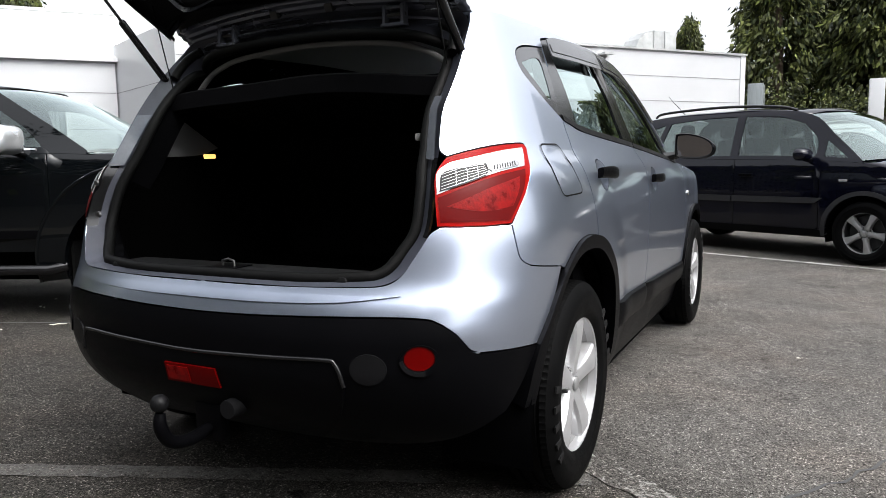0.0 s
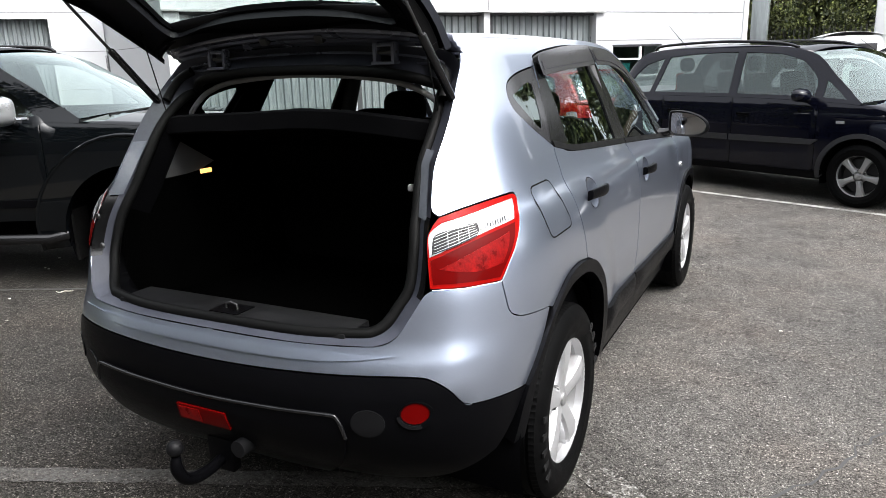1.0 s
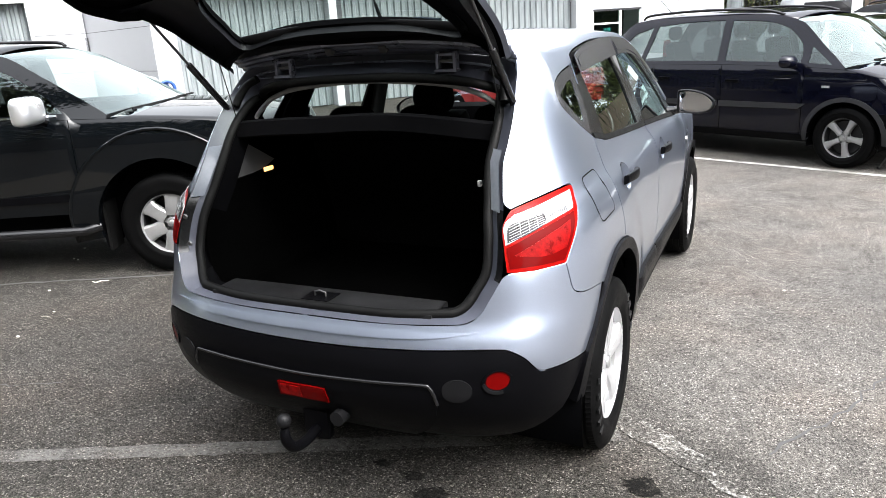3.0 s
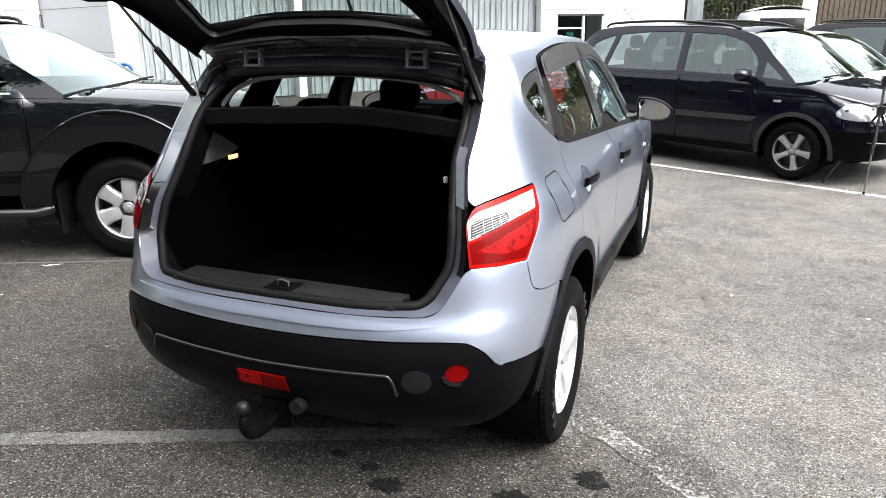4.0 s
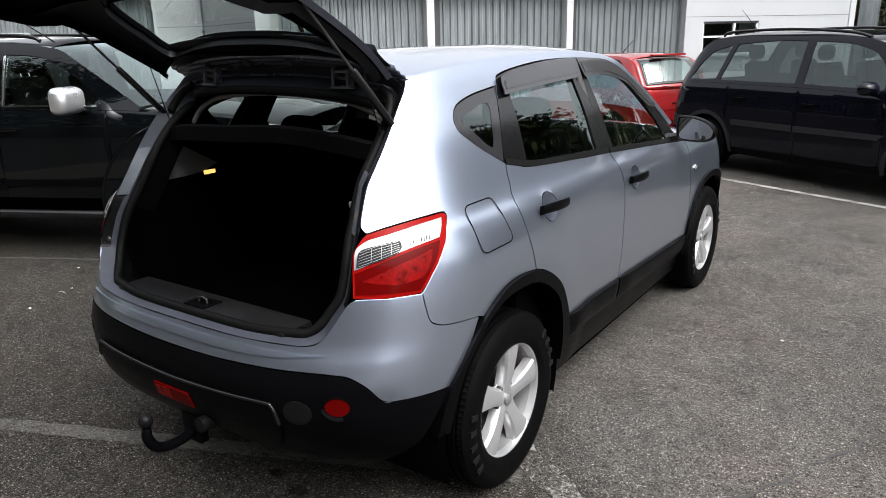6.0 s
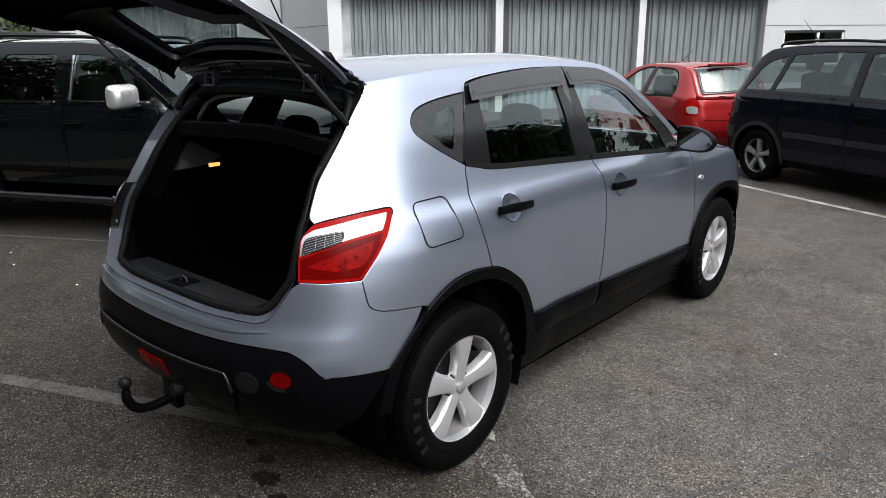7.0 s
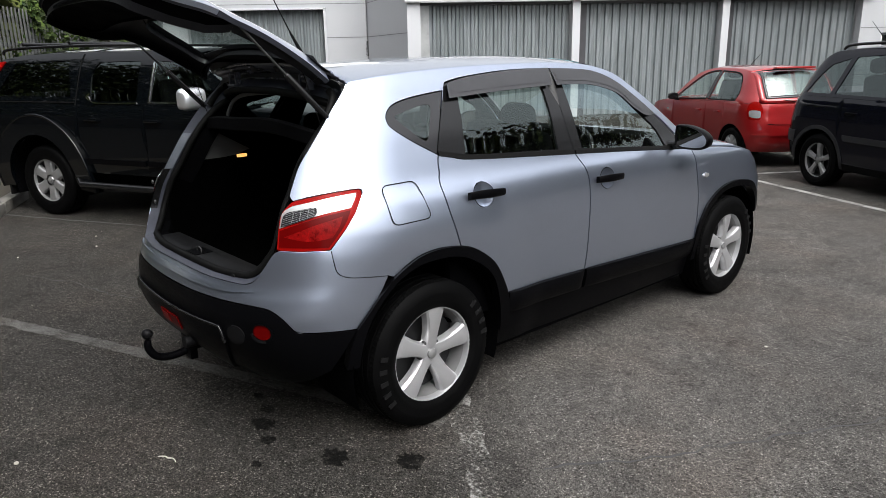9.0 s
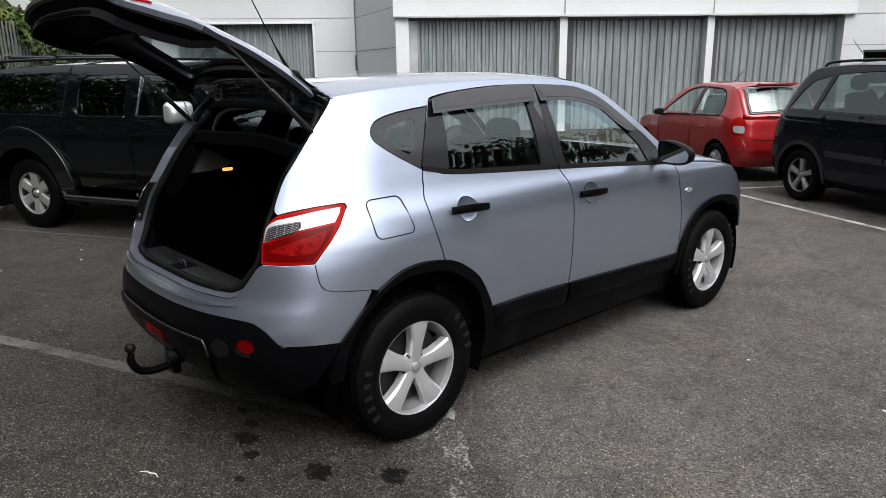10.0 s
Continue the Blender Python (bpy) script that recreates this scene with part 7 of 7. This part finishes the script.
# ---- palisade fences ----
def palisade(a, b, h, label, pales_as_parts=True, mat=M_FENCE, seed=1):
    e = new("palisade_fence")
    ang = math.degrees(math.atan2(b[1] - a[1], b[0] - a[0]))
    e.matrix_world = pose(a[0], a[1], 0, 0, 0, ang)
    tagged(e, label, "fence", kind="structure")
    L = math.dist(a, b)
    prof = [(-.034, .0), (-.022, -.012), (-.008, -.004), (0, -.016), (.008, -.004), (.022, -.012), (.034, .0)]
    V, F = [], []
    for z, k in ((.06, 1), (h - .12, 1), (h, .12)):
        V += [(x * k, y - .03, z) for x, y in prof]
    for r in range(2):
        F += [(r * 7 + i, r * 7 + i + 1, (r + 1) * 7 + i + 1, (r + 1) * 7 + i) for i in range(6)]
    me = bpy.data.meshes.new("pale")
    me.from_pydata(V, [], F)
    me.materials.append(mat)
    n = int(L / .145)
    for i in range(n):
        ob = new("pale", me)
        ob.parent = e
        ob.location = (.07 + i * .145, 0, 0)
    for i in range(int(L / 2.75) + 1):
        box("post", (i * 2.75 - .05, .02, 0), (i * 2.75 + .05, .12, h - .15), mat, e)
    for z in (.42, h - .50):
        box("rail", (0, -.012, z - .025), (L, .02, z + .025), mat, e)
    return e


palisade((-7.13, .395), (-19.0, 7.25), 2.35, "galvanised steel palisade fence with ivy growing through")
palisade((-.9, 25.6), (7.5, 24.6), 2.4, "dark palisade fence below the conifers", mat=M_STEEL)
fx = lambda t: (-5.2 - 13.8 * t, -.72 + 7.97 * t)
spots = []
rnd = random.Random(12)
for i in range(44):
    t = rnd.uniform(.18, .75)
    x, y = fx(t)
    spots.append((x, y + .05, rnd.choice((1.2, 1.6, 1.9, 2.2, 2.35)), rnd.uniform(.18, .45), 90))
ivy("ivy_growth", spots, 2, "ivy and bindweed growing through the palisade fence")
spots = [(-.9 + 8.4 * rnd.random(), 25.5 - rnd.random() * .6, rnd.uniform(1.6, 3.0), .7, 170) for i in range(36)]
ivy("hedge_growth", spots, 4, "leafy hedge hanging over the dark fence", M_LEAF)

# kerb and verge
kv = new("kerb")
tagged(kv, "weathered concrete kerb edging a soil verge", "kerb", kind="structure")
kd = math.degrees(math.atan2(.47, -.95))
kv.matrix_world = pose(-5.1, -.02, 0, 0, 0, kd)
for i in range(11):
    bm = bmesh.new()
    box_bm(bm, (i * .915, -.0, -.05), (i * .915 + .905, .14, .12 + .004 * (i % 3)), .015)
    part("kerb_stone", bm, M_CONCRETE, kv)
vg = box("verge", (-3, .14, -.05), (14, 1.9, .10), M_SOIL)
vg.matrix_world = kv.matrix_world
tagged(vg, "dark soil verge with leaf litter below the fence", "verge", kind="structure")

# ---- tripod ----
tri = new("camera_tripod")
tagged(tri, "black folding camera tripod standing on the bay line", "tripod")
tri.matrix_world = pose(2.74, 6.36, 0)
top = Vector((0, 0, .80))
for fx0, fy0 in ((-.06, -.22), (-.37, .28), (.36, .24)):
    foot = Vector((fx0, fy0, .01))
    leg = tube("leg", [top + (foot - top) * .02, top + (foot - top) * .5], .013, M_GLOSSBLACK, tri, n=8)
    tube("lower_leg", [top + (foot - top) * .48, foot], .009, M_STEEL, leg, n=8)
    tube("rubber_foot", [foot + Vector((0, 0, .02)), foot], [.012, .015], M_RUBBER, leg, n=8)
    tube("leg_clamp", [top + (foot - top) * .47, top + (foot - top) * .52], .018, M_GLOSSBLACK, leg, n=8)
    tube("brace", [top + (foot - top) * .42, Vector((0, 0, .48))], .005, M_STEEL, tri, n=6)
tube("centre_column", [(0, 0, .45), (0, 0, 1.06)], .013, M_STEEL, tri, n=10)
box("collar", (-.04, -.04, .77), (.04, .04, .85), M_GLOSSBLACK, tri, bevel=.01)
box("pan_head", (-.035, -.045, 1.04), (.035, .045, 1.12), M_GLOSSBLACK, tri, bevel=.012)
tube("pan_handle", [(0, -.02, 1.08), (.16, -.10, 1.10), (.22, -.13, 1.08)], [.007, .007, .012], M_GLOSSBLACK, tri, n=8)
box("quick_plate", (-.03, -.05, 1.12), (.03, .05, 1.135), M_GLOSSBLACK, tri)

# ---- far corner: van, gate pier, gate, little shed ----
van = new("white_van")
tagged(van, "white panel van parked by the far fence", "van")
van.matrix_world = pose(2.35, 22.4, 0, 0, 0, 8)
vs = Shell(width=[(.3, .86), (.6, .92), (1.2, .92), (1.8, .85), (2.0, .70), (2.08, .5)], tail=[(.3, -.6), (1, -.66), (2.0, -.55)], nose=[(.3, 3.5), (.8, 3.6), (1.1, 3.3), (1.6, 2.8), (2.0, 2.4)],
           low=[(-1, 0), (4, -.03)], high=[(-1, 0), (4, -.03)], belt=1.3, tail_cap=-.3, nose_cap=2.1, lean=.05, p0=5, p1=5)
for fn, fl in ((vs.at, False), (vs.left, True)):
    skin("body_side", fn, outline([(vs.tail_end(1) + .01, .35, 1), (vs.nose_end(1) - .01, .35, 1), (vs.nose_end(1) - .01, 1.9, 1), (vs.tail_end(1) + .01, 1.98, 1)]), M_CLADLT, van, step=.08, flip=fl)
lid("roof_panel", [(.74, -.55, 1.97, 2.08), (.76, .5, 1.98, 2.10), (.74, 1.8, 1.97, 2.08), (.66, 2.5, 1.88, 1.96)], M_CLADLT, van, nx=12)
box("rear_window", (-.6, -.69, 1.25), (.6, -.665, 1.75), M_FRIT, van, bevel=.01)
for y in (0, 2.8):
    for s in (-1, 1):
        wheel(van, (s * .80, y, .32), .32, .20, .2, 5, M_ALLOY2, STYLE_SIX, s > 0, detail=False)
gp = box("gate_pier", (2.95, 22.0, 0), (3.32, 22.35, 3.2), M_CLADLT, None, bevel=.01)
tagged(gp, "white rendered gate pier", "pier", kind="structure")
gt = new("slatted_gate")
tagged(gt, "dark brown slatted timber gate", "gate", kind="structure")
gt.matrix_world = pose(3.36, 22.2, 0, 0, 0, -6)
for i in range(34):
    box("slat", (.02 + i * .13, 0, .05), (.12 + i * .13, .03, 2.9), M_BARK, gt)
for z in (.4, 2.5):
    box("gate_rail", (0, .03, z), (4.5, .08, z + .1), M_BARK, gt)
hs = new("small_shed")
tagged(hs, "small shed with a white corrugated roof beyond the fence", "shed", kind="structure")
hs.matrix_world = pose(5.6, 29.8, 0, 0, 0, 20)
box("wall", (-1.8, -1.5, 0), (1.8, 1.5, 2.6), M_CONCRETE, hs)
for s in (-1, 1):
    V, F = [], []
    n = 44
    for i in range(n + 1):
        for y, z in ((s * 1.75, 2.55), (0, 3.45)):
            V.append((-2.0 + 4.0 * i / n, y, z + .025 * (i % 2)))
    F = [(2 * i, 2 * i + 1, 2 * i + 3, 2 * i + 2) for i in range(n)]
    mesh_ob("roof_sheet", V, F, M_ROOFWHITE, hs)
SUV = dict(PLAN_CARRIER)
SUV.update(paint=M_PICKUPPAINT, house_mat=M_PICKUPPAINT)
road_car("dark_estate", "dark grey estate car with roof rails beyond the silver hatchback", "car", (3.1, 14.3), -31, SUV)

# ---- ground details ----
for i, (x, y, r) in enumerate([(.34, .24, .045), (.48, .19, .03), (.22, .33, .03), (.80, .33, .05), (.06, .36, .025), (1.05, .55, .05), (.62, .06, .02)]):
    rnd = random.Random(40 + i)
    n = 22
    pts = [(x + r * (1 + .35 * rnd.uniform(-1, 1)) * 1.4 * math.cos(a), y + r * (1 + .35 * rnd.uniform(-1, 1)) * math.sin(a), .0035) for a in np.linspace(0, 2 * math.pi, n, endpoint=False)]
    tagged(mesh_ob("oil_stain", pts, [tuple(range(n))], M_OIL), "dark oil drip stain on the asphalt", "stain", kind="structure")


def twig(at, l, ang, seed):
    rnd = random.Random(seed)
    d = Vector((math.cos(radians(ang)), math.sin(radians(ang)), 0))
    n = Vector((-d.y, d.x, 0))
    pts = [Vector((*at, .006)) + d * l * (k - .5) + n * rnd.uniform(-.012, .012) + Vector((0, 0, .004 * rnd.random())) for k in (0, .25, .5, .75, 1)]
    ob = tube("dry_leaf_stalk", bezier(pts, 3), [.0012 + .002 * math.sin(math.pi * i / 12) for i in range(13)], M_LITTER, None, n=6)
    return tagged(ob, "pale dry leaf stalk lying on the asphalt", "leaf", "litter on the asphalt")


twig((.33, -.20), .10, 25, 1)
twig((-3.1, 1.70), .12, 35, 2)
twig((-2.86, 1.07), .08, 10, 3)
rnd = random.Random(77)
for i in range(26):
    x, y = rnd.uniform(-4.5, 3.5), rnd.uniform(-1.2, 3.0)
    if abs(x) < .95 and y > -.1:
        continue
    r = rnd.uniform(.006, .012)
    n = 10
    V = [(x + r * math.cos(a), y + r * .8 * math.sin(a), z) for z in (.001, .005) for a in np.linspace(0, 2 * math.pi, n, endpoint=False)]
    F = [(j, (j + 1) % n, n + (j + 1) % n, n + j) for j in range(n)] + [tuple(range(n, 2 * n))]
    tagged(mesh_ob("pale_pebble", V, F, M_LITTER), "small pale stone chip on the asphalt", "pebble", "litter on the asphalt")

# blue hose reel hung on the pier of the shed
reel = new("hose_reel")
tagged(reel, "blue moulded plastic hose guide on the shed pier", "hose reel")
reel.matrix_world = SHED @ pose(1.42, 14.86, .78)
tube("ring", [(.15 * math.cos(t), 0, .15 * math.sin(t)) for t in np.linspace(0, 2 * math.pi, 24, endpoint=False)], .04, M_BLUE, reel, n=10, closed=True)
box("mount", (-.04, .02, -.26), (.04, .14, .12), M_BLUE, reel, bevel=.01)
box("bracket", (-.62, .06, -.08), (-.34, .14, .14), M_BLUE, reel, bevel=.02)

# grey return wall behind the far corner of the shed
tagged(box("wall_return", (-.34, 24.05, 0), (.12, 25.2, 3.45), M_CORR, None, bevel=.01), "grey sheet metal return wall", "wall", kind="structure")
